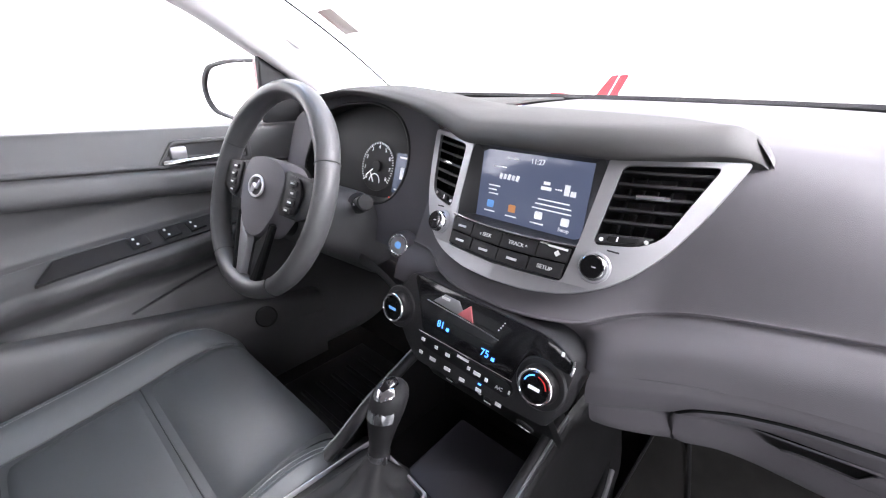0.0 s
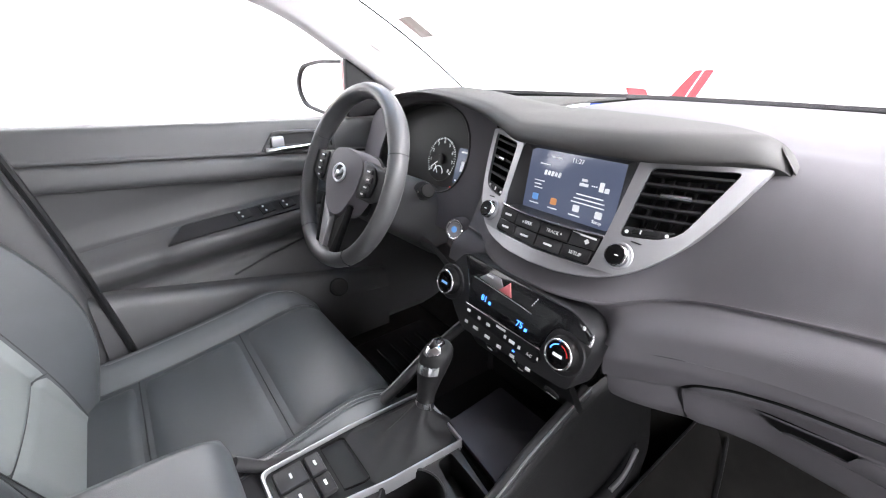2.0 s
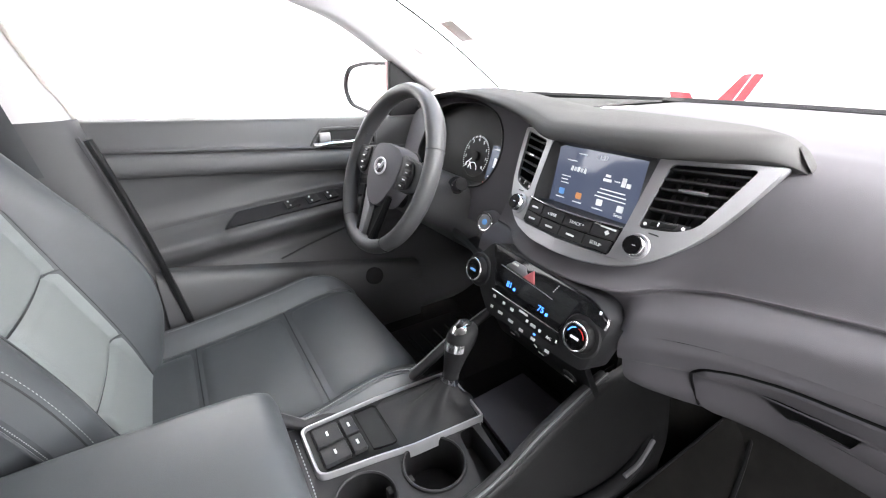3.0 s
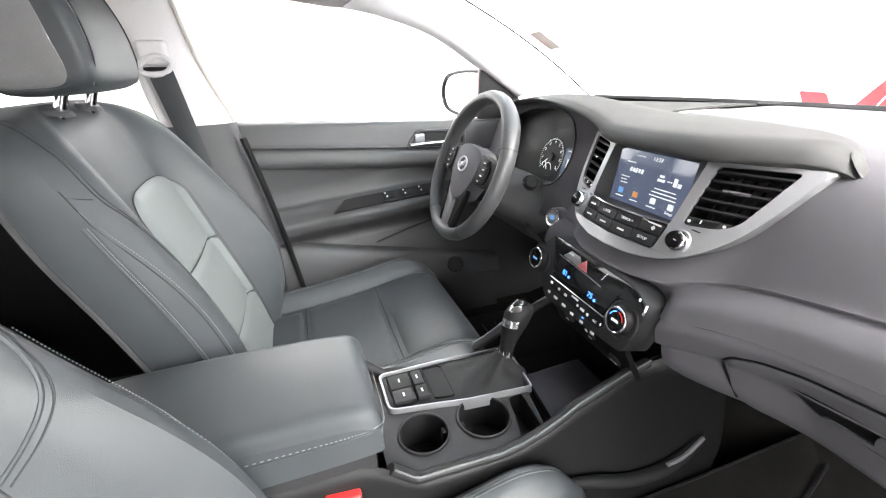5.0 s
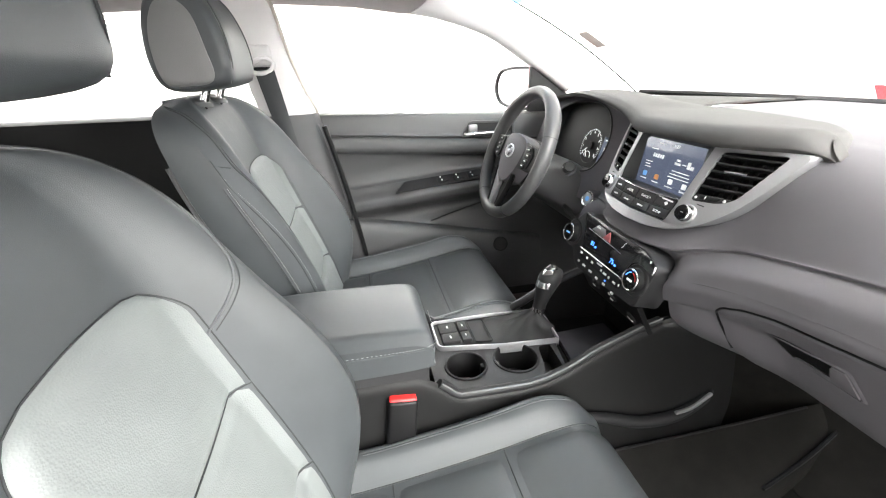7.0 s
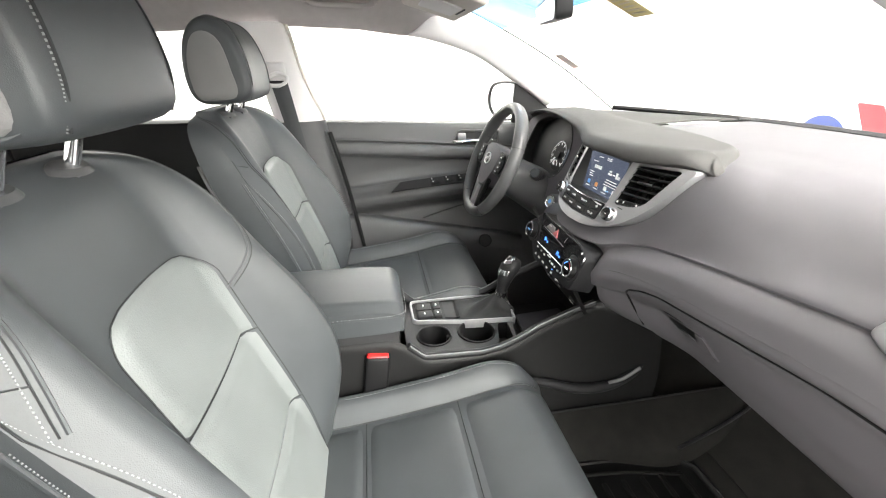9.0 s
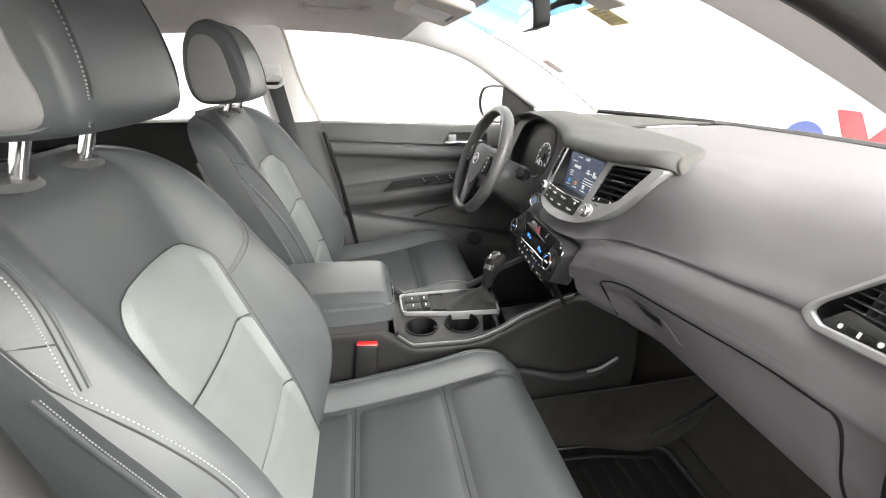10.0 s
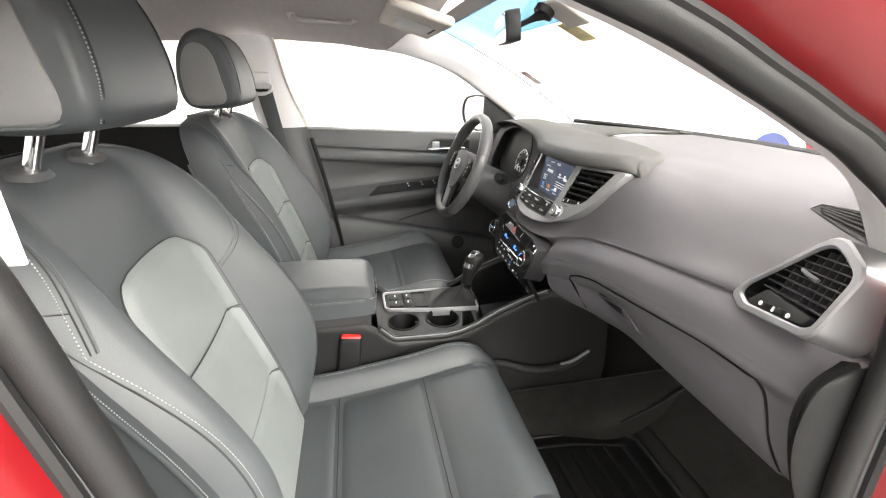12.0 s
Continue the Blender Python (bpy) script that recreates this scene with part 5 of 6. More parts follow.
        rim = [g[0][u] for u in range(29)] + [g[i][28] for i in range(1, 25)] + [g[24][u] for u in range(27, -1, -1)] + [g[i][0] for i in range(23, 0, -1)]
        part("insert_seam", tube_bm([(p[0], p[1] + 0.0035, p[2]) for p in rim], 0.0009, 5, closed=True), M_SEAM, back)
    # yoke seam from the shoulder to the insert's corner, cross seam and stitched ridge of each bolster
    def on_back(pts, n, lift):
        out = []
        for x, z in spline(pts, n):
            x = math.copysign(min(abs(x), 0.226 * prof(z, WD)), x)
            out.append((x, back_front(x, z) + lift, z))
        return out
    for s in (-1, 1):
        if s == side:      # towards the door the shoulder seam runs into the ridge
            yoke = [(s * 0.150, 1.198), (s * 0.170, 1.180), (s * 0.179, 1.153), (s * 0.190, 1.12), (s * 0.200, 1.09), (s * 0.212, 1.05)]
        elif side < 0:
            yoke = [(s * 0.160, 1.196), (s * 0.181, 1.172), (s * 0.190, 1.140), (s * 0.196, 1.09), (s * 0.188, 1.045), (s * 0.178, 0.98), (s * 0.172, 0.88), (s * 0.168, 0.76)]
        else:
            yoke = [(s * 0.160, 1.196), (s * 0.181, 1.172), (s * 0.188, 1.140), (s * 0.184, 1.09), (s * 0.170, 1.045), (s * 0.154, 1.012), (s * 0.139, 0.985)]
        if s == side:
            for d in (0.0035, -0.0035):
                part("yoke_stitch", stitch_bm(on_back([(x + s * d, z) for x, z in yoke], 30, 0.0008), 110, 2, 0.0006), M_STITCH, back)
        part("yoke_seam", tube_bm(on_back(yoke, 40, 0.0002), 0.0009, 5), M_SEAM, back)
        part("yoke_welt", tube_bm(on_back([(x - s * 0.004, z) for x, z in yoke], 40, 0.0), 0.0019, 6), M_LEATHER, back)
        ridge = [(s * 0.224, 1.108), (s * 0.222, 1.068), (s * 0.214, 1.00), (s * 0.211, 0.92), (s * 0.211, 0.82), (s * 0.208, 0.72), (s * 0.200, 0.64)]
        part("bolster_seam", tube_bm(on_back(ridge, 60, 0.0004), 0.0012, 5), M_SEAM, back)
        part("bolster_stitch", stitch_bm(on_back([(x - s * 0.004, z) for x, z in ridge], 60, 0.0008), 240, 2, 0.0005), M_STITCH, back)
        part("cross_seam", tube_bm(on_back([(s * 0.224, 1.102), (s * 0.212, 1.096), (s * 0.200, 1.090)], 12, 0.0002), 0.0009, 5), M_SEAM, back)
    # double stitched flank facing the door, and a plain one inboard
    for s in (-1, 1):
        fl = []
        for z in np.linspace(0.64, 1.06, 30):
            w = prof(z, WD)
            ye, yr = back_front(s * 0.228 * w, z), prof(z, YR)
            fl.append((s * 0.2345 * w, ye * 0.93 + yr * 0.07, z))
        part("flank_stitch", stitch_bm([(p[0] + s * 0.001, p[1] + 0.006, p[2]) for p in fl], 300, 2, 0.0006), M_STITCH, back)
        part("flank_piping", tube_bm([(p[0] + s * 0.0008, p[1], p[2]) for p in fl], 0.0022, 6), M_LEATHER, back)
        pts = []
        for z in np.linspace(0.60, 1.10, 24):
            w = prof(z, WD)
            pts.append((s * 0.2285 * w, back_front(s * 0.228 * w, z) * 0.1 + prof(z, YR) * 0.9, z))
        part("rear_piping", tube_bm(pts, 0.004, 6), M_DOOR, back)
    part("back_shell", thicken(grid_bm([[(0.17 * prof(z, WD) * u / 6, prof(z, YR) - 0.018, z) for u in range(-6, 7)] for z in np.linspace(0.58, 1.05, 14)]), 0.006), M_HARD, back, "hard black seat back shell")
    # recliner cover
    part("recliner_cover", cyl_bm(frame_at((side * 0.225, -0.33, 0.60 + rise), (side, 0, 0)), 0.055, 0.03, 28, 0.006, r2=0.048), M_HARD, st)
    # headrest
    hy = [(a + fwd, b + lift) for a, b in ((-0.565, 1.222), (-0.583, 1.27), (-0.576, 1.34), (-0.552, 1.386), (-0.515, 1.402), (-0.475, 1.382), (-0.45, 1.33), (-0.44, 1.27), (-0.448, 1.228), (-0.505, 1.216))]
    c0 = np.array((-0.51 + fwd, 1.305 + lift))
    rows = []
    for x, sc, th in ((-0.138, 0.70, 0), (-0.137, 0.80, 0), (-0.131, 0.90, 0), (-0.118, 0.965, 0), (-0.095, 0.995, 0), (-0.05, 1.005, 0), (0, 1.01, 0), (0.05, 1.005, 0), (0.095, 0.995, 0), (0.118, 0.965, 0), (0.131, 0.90, 0), (0.137, 0.80, 0), (0.138, 0.70, 0)):
        rows.append([(x * 0.84, *(c0 + (np.array(p) - c0) * np.array((sc, sc)))) for p in hy])
    hr = part("headrest", surf(rows, 44, 40, closed_u=True, cap=True), M_LEATHER, st, "padded dark leather headrest")
    arch = spline([(a + fwd, b + lift) for a, b in ((-0.558, 1.232), (-0.568, 1.28), (-0.562, 1.33), (-0.543, 1.366), (-0.513, 1.372), (-0.487, 1.348), (-0.474, 1.29), (-0.470, 1.236), (-0.52, 1.226))], 48, True)
    for s in (-1, 1):
        ca = np.mean(np.array(arch), axis=0)
        bm = bmesh.new()
        rg = []
        for kk, hh in ((1.0, 0.118), (0.985, 0.1305), (0.93, 0.1365), (0.75, 0.1400), (0.4, 0.1415), (0.02, 0.142)):
            rg.append([(s * hh * 0.86, *(ca + (p - ca) * kk)) for p in arch])
        grid_bm(rg, closed_u=True, cap=True, bm=bm)
        part("side_panel", bm, M_SIDE, hr, "mid grey headrest side panel")
        part("side_piping", tube_bm([(s * 0.1105, *(ca + (p - ca) * 1.01)) for p in arch], 0.0024, 6, closed=True), M_LEATHER, hr)
        seam = [(s * x, *(c0 + (np.array(p) - c0) * k)) for p, x, k in zip(hy[3:9], (0.080, 0.082, 0.086, 0.094, 0.100, 0.100), (1.004, 1.004, 1.003, 0.997, 0.988, 0.982))]
        part("stitch", stitch_bm(spline(seam, 40), 150, 2, 0.0008), M_STITCH, hr)
        part("stitch_seam", tube_bm([(p[0] - s * 0.004, p[1], p[2]) for p in spline(seam, 40)], 0.0014, 5), M_SEAM, hr)
        post = part("post", tube_bm([(s * 0.056, -0.535, 1.15), (s * 0.056, -0.515, 1.20), (s * 0.056, -0.49, 1.26)], 0.0078, 14, 8), M_CHROME, st, "chrome headrest post")
        part("collar", cyl_bm(frame_at((s * 0.056, -0.522, 1.191), (0, 0.28, 1)) @ Matrix.Diagonal((1.35, 0.9, 1, 1)), 0.023, 0.007, 32, 0.003, r2=0.020), M_DOOR, post, "grey plastic post collar")
    return st


INNER[:] = [1, 0.45]
front_seat(-0.365, -1, 0.03, 0.0, 0.0, "dark leather driver seat with light perforated inserts")
INNER[:] = [-1, 1.0]
OUTER[:] = [0.82]
front_seat(0.352, 1, 0.0, 0.035, 0.020, "dark leather passenger seat with light perforated inserts")

# rear bench, dark behind the front seats
rear = thing("rear_bench", "dark leather rear bench seat", "seat")
part("cushion", box_bm(-0.62, 0.62, -1.35, -0.88, 0.55, 0.72, 0.05, 4), M_LEATHER, rear)
part("backrest", box_bm(-0.62, 0.62, -0.07, 0.07, 0.0, 0.55, 0.05, 4, m=pose(0, -1.38, 0.70, 18)), M_LEATHER, rear)
for x in (-0.38, 0.38):
    part("headrest", box_bm(x - 0.13, x + 0.13, -1.62, -1.52, 1.20, 1.30, 0.03, 3), M_LEATHER, rear)

# ================================================================= BODY SHELL
shell = thing("car_body", "red car body with grey headliner and pillar trims", "car")
GL = [(0.10, 1.478), (0.154, 1.450), (0.307, 1.359), (0.518, 1.234), (0.70, 1.125)]      # windscreen edge (y, z)
EL = [(-0.03, 1.390), (0.06, 1.374), (0.205, 1.328), (0.342, 1.246), (0.47, 1.160)]       # door glass edge (y, z)
rows = []
for g, e in zip(spline(GL, 24), spline(EL, 24)):
    m_ = (g + e) / 2
    rows.append([(-0.662, g[0], g[1]), (-0.650, g[0] - 0.015, g[1] - 0.012), (-0.652, m_[0], m_[1] + 0.004), (-0.675, e[0] + 0.02, e[1] + 0.012), (-0.70, e[0], e[1]), (-0.74, e[0], e[1])])
part("a_pillar_trim", thicken(grid_bm([spline(r, 14) for r in rows]), 0.004), M_PILLAR, shell, "light grey windscreen pillar trim")
# headliner
rail_z = lambda y: lerp(y, [-1.7, -1.1, -0.82, -0.4, -0.19, -0.03, 0.10, 0.2], [1.34, 1.385, 1.402, 1.42, 1.412, 1.392, 1.40, 1.44])
rows = []
for y in np.linspace(-1.75, 0.13, 30):
    z = rail_z(y)
    half = [(-0.745, y, z - 0.004), (-0.70, y, z), (-0.675, y, z + 0.018), (-0.64, y, z + 0.055), (-0.56, y, z + 0.085), (-0.35, y, z + 0.108), (0, y, z + 0.118)]
    rows.append(half + [(-a, b, c) for a, b, c in half[-2::-1]])
part("headliner", thicken(grid_bm(rows), -0.004), M_HEAD, shell, "warm grey cloth headliner")
rows = [[(x * 1.02, y, z + 0.03) for x, y, z in r] for r in rows]
part("roof_skin", grid_bm(rows), M_RED, shell, "red painted roof panel")
part("header", thicken(grid_bm([[(x, 0.125 + 0.05 * (1 - (x / 0.66) ** 2), 1.475 + 0.04 * (1 - (x / 0.66) ** 2)), (x, 0.165 + 0.06 * (1 - (x / 0.66) ** 2), 1.462 + 0.035 * (1 - (x / 0.66) ** 2)), (x, 0.18 + 0.06 * (1 - (x / 0.66) ** 2), 1.48 + 0.04 * (1 - (x / 0.66) ** 2))] for x in np.linspace(-0.67, 0.67, 24)]), 0.004), M_HEAD, shell)
# driver side centre pillar: pale above the belt, dark below, black seal on its front edge
FE = [(-0.43, 1.425), (-0.416, 1.405), (-0.392, 1.29), (-0.362, 1.20), (-0.334, 1.13), (-0.284, 0.91), (-0.24, 0.64), (-0.22, 0.46)]
RE = [(-0.575, 1.42), (-0.548, 1.396), (-0.515, 1.29), (-0.503, 1.20), (-0.49, 1.13), (-0.47, 0.91), (-0.46, 0.64), (-0.46, 0.46)]
fe, re_ = spline(FE, 36), spline(RE, 36)
for nm, sel, mt, lab in (("b_pillar_trim", lambda z: z > 1.125, M_PILLAR, "light grey upper pillar trim"), ("b_pillar_lower", lambda z: z < 1.15, M_DOOR, "dark grey lower pillar trim")):
    rows = []
    for f, r in zip(fe, re_):
        if sel(f[1]):
            rows.append([(-0.735, f[0] + 0.004, f[1]), (-0.70, f[0], f[1]), (-0.672, f[0] - 0.018, f[1]), (-0.655, (f[0] + r[0]) / 2, (f[1] + r[1]) / 2), (-0.66, r[0] + 0.015, r[1]), (-0.69, r[0], r[1]), (-0.73, r[0], r[1])])
    part(nm, grid_bm([spline(r, 14) for r in rows]), mt, shell, lab)
part("door_seal", tube_bm([(-0.652, f[0] + 0.012, f[1]) for f in fe if f[1] < 1.125], 0.0075, 8), M_BLACK, shell, "black rubber door seal")
part("pillar_edge", tube_bm([(-0.703, f[0] + 0.006, f[1]) for f in fe if f[1] > 1.10], 0.0055, 8), M_VISOR, shell)
part("lower_edge", tube_bm([(-0.686, f[0] - 0.010, f[1]) for f in fe if f[1] < 1.12], 0.007, 8), M_DOOR, shell)
# rear side, dark trim below the glass
part("rear_door_panel", box_bm(-0.80, -0.70, -1.30, -0.47, 0.45, 1.135, 0.015, 2), M_BLACK, shell)
part("rear_side_right", box_bm(0.70, 0.80, -1.30, -0.50, 0.45, 1.135, 0.015, 2), M_HARD, shell)
for s in (-1, 1):
    part("c_pillar", thicken(grid_bm([[(s * 0.70, -1.20, 1.12), (s * 0.70, -1.45, 1.12)], [(s * 0.67, -1.22, 1.40), (s * 0.67, -1.52, 1.38)]]), 0.02), M_PILLAR, shell)
    part("quarter_panel", box_bm(s * 0.75 - 0.05, s * 0.75 + 0.05, -2.0, -1.30, 0.45, 1.13, 0.02, 2), M_HARD, shell)
part("tailgate", box_bm(-0.75, 0.75, -2.06, -2.0, 0.45, 1.12, 0.02, 2), M_HARD, shell)
part("floor_pan", box_bm(-0.76, 0.76, -2.0, 0.62, 0.40, 0.445), M_CARPET, shell, "black carpeted floor")
part("toe_board", thicken(grid_bm([[(x, 0.56, 0.444), (x, 0.66, 0.50), (x, 0.78, 0.62), (x, 0.84, 0.80), (x, 0.86, 1.10)] for x in np.linspace(-0.74, 0.74, 12)]), 0.01), M_CARPET, shell)
# tunnel side carpet by the passenger's feet
part("tunnel_carpet", thicken(surf([[(0.128, 0.05, 0.540), (0.15, 0.05, 0.520), (0.175, 0.05, 0.492), (0.20, 0.05, 0.448)], [(0.136, 0.30, 0.542), (0.165, 0.30, 0.525), (0.205, 0.30, 0.495), (0.222, 0.30, 0.448)],
                                    [(0.138, 0.46, 0.545), (0.185, 0.46, 0.528), (0.245, 0.46, 0.497), (0.255, 0.46, 0.448)], [(0.14, 0.70, 0.555), (0.16, 0.70, 0.545), (0.18, 0.70, 0.53), (0.19, 0.72, 0.50)]], 12, 30), 0.006), M_CARPET, shell, "dusty dark carpet on the tunnel side")
part("carpet_edge", tube_bm([(0.137, 0.10, 0.543), (0.139, 0.3, 0.546), (0.141, 0.46, 0.549), (0.143, 0.66, 0.556)], 0.0028, 6, 20), M_HARD, shell)
part("carpet_fold", tube_bm([(0.247, 0.455, 0.499), (0.222, 0.58, 0.516), (0.190, 0.70, 0.535)], 0.004, 6, 14), M_HARD, shell)

# passenger side: open doorway with trim, seal and red skin
TRIM = [(-0.45, 1.382), (-0.25, 1.384), (-0.10, 1.374), (0.015, 1.347), (0.132, 1.303), (0.238, 1.256), (0.313, 1.212), (0.382, 1.134)]
SEAL = [(-0.42, 1.33), (-0.34, 1.372), (-0.20, 1.376), (-0.03, 1.332), (0.054, 1.299), (0.10, 1.279), (0.148, 1.256), (0.225, 1.200)]
GR = [(-0.45, 1.50), (-0.25, 1.52), (-0.05, 1.51), (0.154, 1.450), (0.307, 1.359), (0.42, 1.29), (0.518, 1.234), (0.70, 1.125)]
rows = []
for g, t_, e in zip(spline(GR, 40), spline(TRIM, 40), spline(SEAL, 40)):
    rows.append([(0.662, g[0], g[1]), (0.648, g[0] * 0.5 + t_[0] * 0.5, g[1] * 0.5 + t_[1] * 0.5), (0.640, t_[0], t_[1]), (0.665, t_[0] - 0.022, t_[1] - 0.006), (0.705, t_[0] * 0.5 + e[0] * 0.5 - 0.012, t_[1] * 0.5 + e[1] * 0.5 - 0.004), (0.735, e[0], e[1])])
part("a_pillar_trim", thicken(grid_bm([spline(r, 16) for r in rows][14:]), 0.003), M_PILLAR, shell, "pale pinkish grey pillar trim")
LOOP = [(-0.345, 1.25), (-0.405, 1.345), (-0.33, 1.376), (-0.20, 1.376), (-0.03, 1.332), (0.054, 1.299), (0.10, 1.279), (0.148, 1.256), (0.225, 1.200), (0.258, 1.10), (0.268, 1.0), (0.285, 0.90), (0.33, 0.78), (0.35, 0.62), (0.31, 0.50), (0.20, 0.45), (-0.05, 0.45), (-0.20, 0.50), (-0.255, 0.70), (-0.285, 0.92), (-0.318, 1.12)]
lp = spline(LOOP, 160, True)
cl_ = np.array((-0.05, 0.92))
def off(p, d):
    v = p - cl_
    return p + v / np.linalg.norm(v) * d
part("door_seal", tube_bm([(0.745, *p) for p in lp], 0.011, 10, closed=True), M_RUBBER, shell, "grey rubber doorway seal")
def wide(p):
    return smooth01((p[0] + 0.30) / 0.15) * smooth01((p[1] - 1.10) / 0.10)
part("doorway_flange", grid_bm([[(0.738, *off(p, 0.004)) for p in lp], [(0.752 - 0.006 * wide(p), *off(p, 0.010 - 0.005 * wide(p))) for p in lp], [(0.757 - 0.004 * wide(p), *off(p, 0.016 - 0.009 * wide(p))) for p in lp]], closed_u=True), mat("grey_flange", (0.10, 0.10, 0.105), 0.45, metal=0.2, vary=0.05), shell, "grey plastic doorway flange")
part("doorway_lip", tube_bm([(0.757 - 0.004 * wide(p), *off(p, 0.015 - 0.009 * wide(p))) for p in lp], 0.005, 8, closed=True), M_RUBBER, shell)
part("doorway_skin", grid_bm([[(0.757 - 0.004 * wide(p), *off(p, 0.014 - 0.009 * wide(p))) for p in lp], [(0.785 - 0.008 * wide(p), *off(p, 0.024 - 0.008 * wide(p))) for p in lp], [(0.80 + 0.0 * wide(p), *off(p, 0.045)) for p in lp], [(0.81, *off(p, 0.10)) for p in lp], [(0.80, *off(p, 0.16)) for p in lp]], closed_u=True), M_RED, shell, "glossy red painted doorway")
rows = []
for i in range(30):
    f = i / 29
    z = 1.36 - 0.92 * f
    yf = lerp(z, [0.44, 0.7, 0.92, 1.12, 1.25, 1.36], [-0.22, -0.255, -0.285, -0.318, -0.345, -0.40])
    rows.append([(0.735, yf, z), (0.722, yf - 0.012, z), (0.700, yf - 0.035, z), (0.672, yf - 0.08, z), (0.664, yf - 0.14, z), (0.70, yf - 0.20, z)])
part("b_pillar_trim", thicken(grid_bm(rows), -0.003), M_DOOR, shell, "grey centre pillar trim")
part("sill_plate", box_bm(0.66, 0.76, -0.25, 0.35, 0.44, 0.462, 0.006, 2), M_HARD, shell, "black sill scuff plate")
part("kick_panel", thicken(grid_bm([[(0.730, 0.32, 1.0), (0.730, 0.6, 1.05)], [(0.722, 0.32, 0.9), (0.722, 0.6, 0.9)], [(0.715, 0.34, 0.75), (0.715, 0.7, 0.75)], [(0.71, 0.33, 0.45), (0.71, 0.7, 0.45)]]), 0.005), M_HARD, shell)
# bonnet beyond the windscreen, wing panels outside
part("bonnet", surf([[(x, base_y(x) + 0.08, 1.085 - 0.08 * x * x), (x, 1.25, 1.06 - 0.08 * x * x), (x, 1.7, 0.96 - 0.12 * x * x), (x, 1.95, 0.85 - 0.14 * x * x)] for x in (-0.8, -0.5, 0, 0.5, 0.8)], 16, 16), M_RED, shell, "red bonnet")
part("cowl", thicken(grid_bm([[(x, base_y(x) + 0.02, 1.118 - 0.03 * x * x), (x, base_y(x) + 0.10, 1.10 - 0.03 * x * x)] for x in np.linspace(-0.72, 0.72, 20)]), 0.01), M_BLACK, shell, "black plastic cowl")
part("wing", box_bm(-0.84, -0.80, -0.35, 0.9, 0.45, 1.09, 0.02, 2), M_RED, shell)

# wipers
for x0, x1, y0, y1 in ((-0.12, 0.40, 0.985, 0.93), (-0.55, -0.02, 0.93, 0.985)):
    w = thing("wiper", "black windscreen wiper resting on the glass", "wiper", "wipers")
    part("arm", tube_bm([(x0, y0 + 0.03, 1.118), ((x0 + x1) / 2, (y0 + y1) / 2 + 0.012, 1.142), (x1, y1, 1.128)], 0.009, 8, 16), M_BLACK, w)
    part("blade", tube_bm([(x0 + 0.02, y0 + 0.01, 1.122), ((x0 + x1) / 2, (y0 + y1) / 2 - 0.01, 1.138), (x1 - 0.01, y1 - 0.01, 1.126)], 0.005, 6, 16), M_RUBBER, w)

# glass
M_GLASS = mat("clear_glass", (1, 1, 1), 0.0, trans=1.0, spec=0.3)
def glass_pt(x, f):
    k = 1 - (x / 0.66) ** 2
    b, t = np.array((base_y(x) + 0.0, 1.148)), np.array((0.165 + 0.06 * k, 1.462 + 0.035 * k))
    p = b * (1 - f) + t * f
    return (x, p[0] + 0.02 * math.sin(math.pi * f), p[1] + 0.012 * math.sin(math.pi * f))
ws = thing("windscreen", "clear windscreen with a blue tinted top band", "windscreen")
g = part("pane", thicken(grid_bm([[glass_pt(x, f) for x in np.linspace(-0.665, 0.665, 24)] for f in np.linspace(0, 1, 14)]), 0.004), M_GLASS, ws)
g.visible_shadow = False
M_TINT = mat("blue_tint", (0.22, 0.48, 0.76), 0.0, trans=1.0, spec=0.2)
g = part("tint_band", thicken(grid_bm([[tuple(np.array(glass_pt(x, f)) + np.array((0, -0.006, -0.006))) for x in np.linspace(-0.655, -0.05, 14)] for f in np.linspace(0.82, 1.0, 5)]), 0.001), M_TINT, ws, "blue tinted glass band")
g.visible_shadow = False
part("edge_line", tube_bm([tuple(np.array(glass_pt(-0.662, f)) + np.array((0.004, -0.004, -0.004))) for f in np.linspace(0, 1, 20)], 0.0022, 6), M_BLACK, ws)
part("base_line", tube_bm([tuple(np.array(glass_pt(x, 0.0)) + np.array((0, -0.002, 0.005))) for x in np.linspace(-0.66, 0.66, 30)], 0.010, 6), M_BLACK, ws)
# stickers, then a pale patch on the pillar trim
M_TAN = paper("paper_tan", (0.5, 0.46, 0.32))
M_GREYP = paper("paper_grey", (0.5, 0.47, 0.45))
for nm, x, f, w, h, mt, lab in (("sticker", -0.606, 0.478, 0.052, 0.080, M_GREYP, "small grey paper sticker on the windscreen"), ("sticker", -0.135, 0.752, 0.075, 0.085, M_TAN, "tan paper inspection sticker on the windscreen")):
    a, b = np.array(glass_pt(x, f)), np.array(glass_pt(x, f + 0.02))
    d = Vector(b - a).normalized()
    n = Vector((0, -d.z, d.y))
    if n.y > 0:
        n = -n
    sm = frame_at(Vector(a) + n * 0.005, n)
    sk = tagged(part(nm, box_bm(-w / 2, w / 2, -h / 2, h / 2, -0.0005, 0.0005, m=sm), mt, smooth=False), lab, "sticker")
    if x > -0.3:
        for i in range(5):
            bar_part("print", 0.05 - 0.006 * (i % 3), 0.004, sm @ pose(0, 0.03 - 0.014 * i, 0.001), M_GREYP, sk)
tagged(part("pillar_patch", box_bm(-0.018, 0.018, -0.010, 0.010, -0.0006, 0.0006, 0.0005, 1, m=frame_at((-0.6495, 0.405, 1.270), (1, -0.1, 0.15), (0, 0.84, -0.54))), M_GREYP), "small pale grey patch on the pillar trim", "tag")
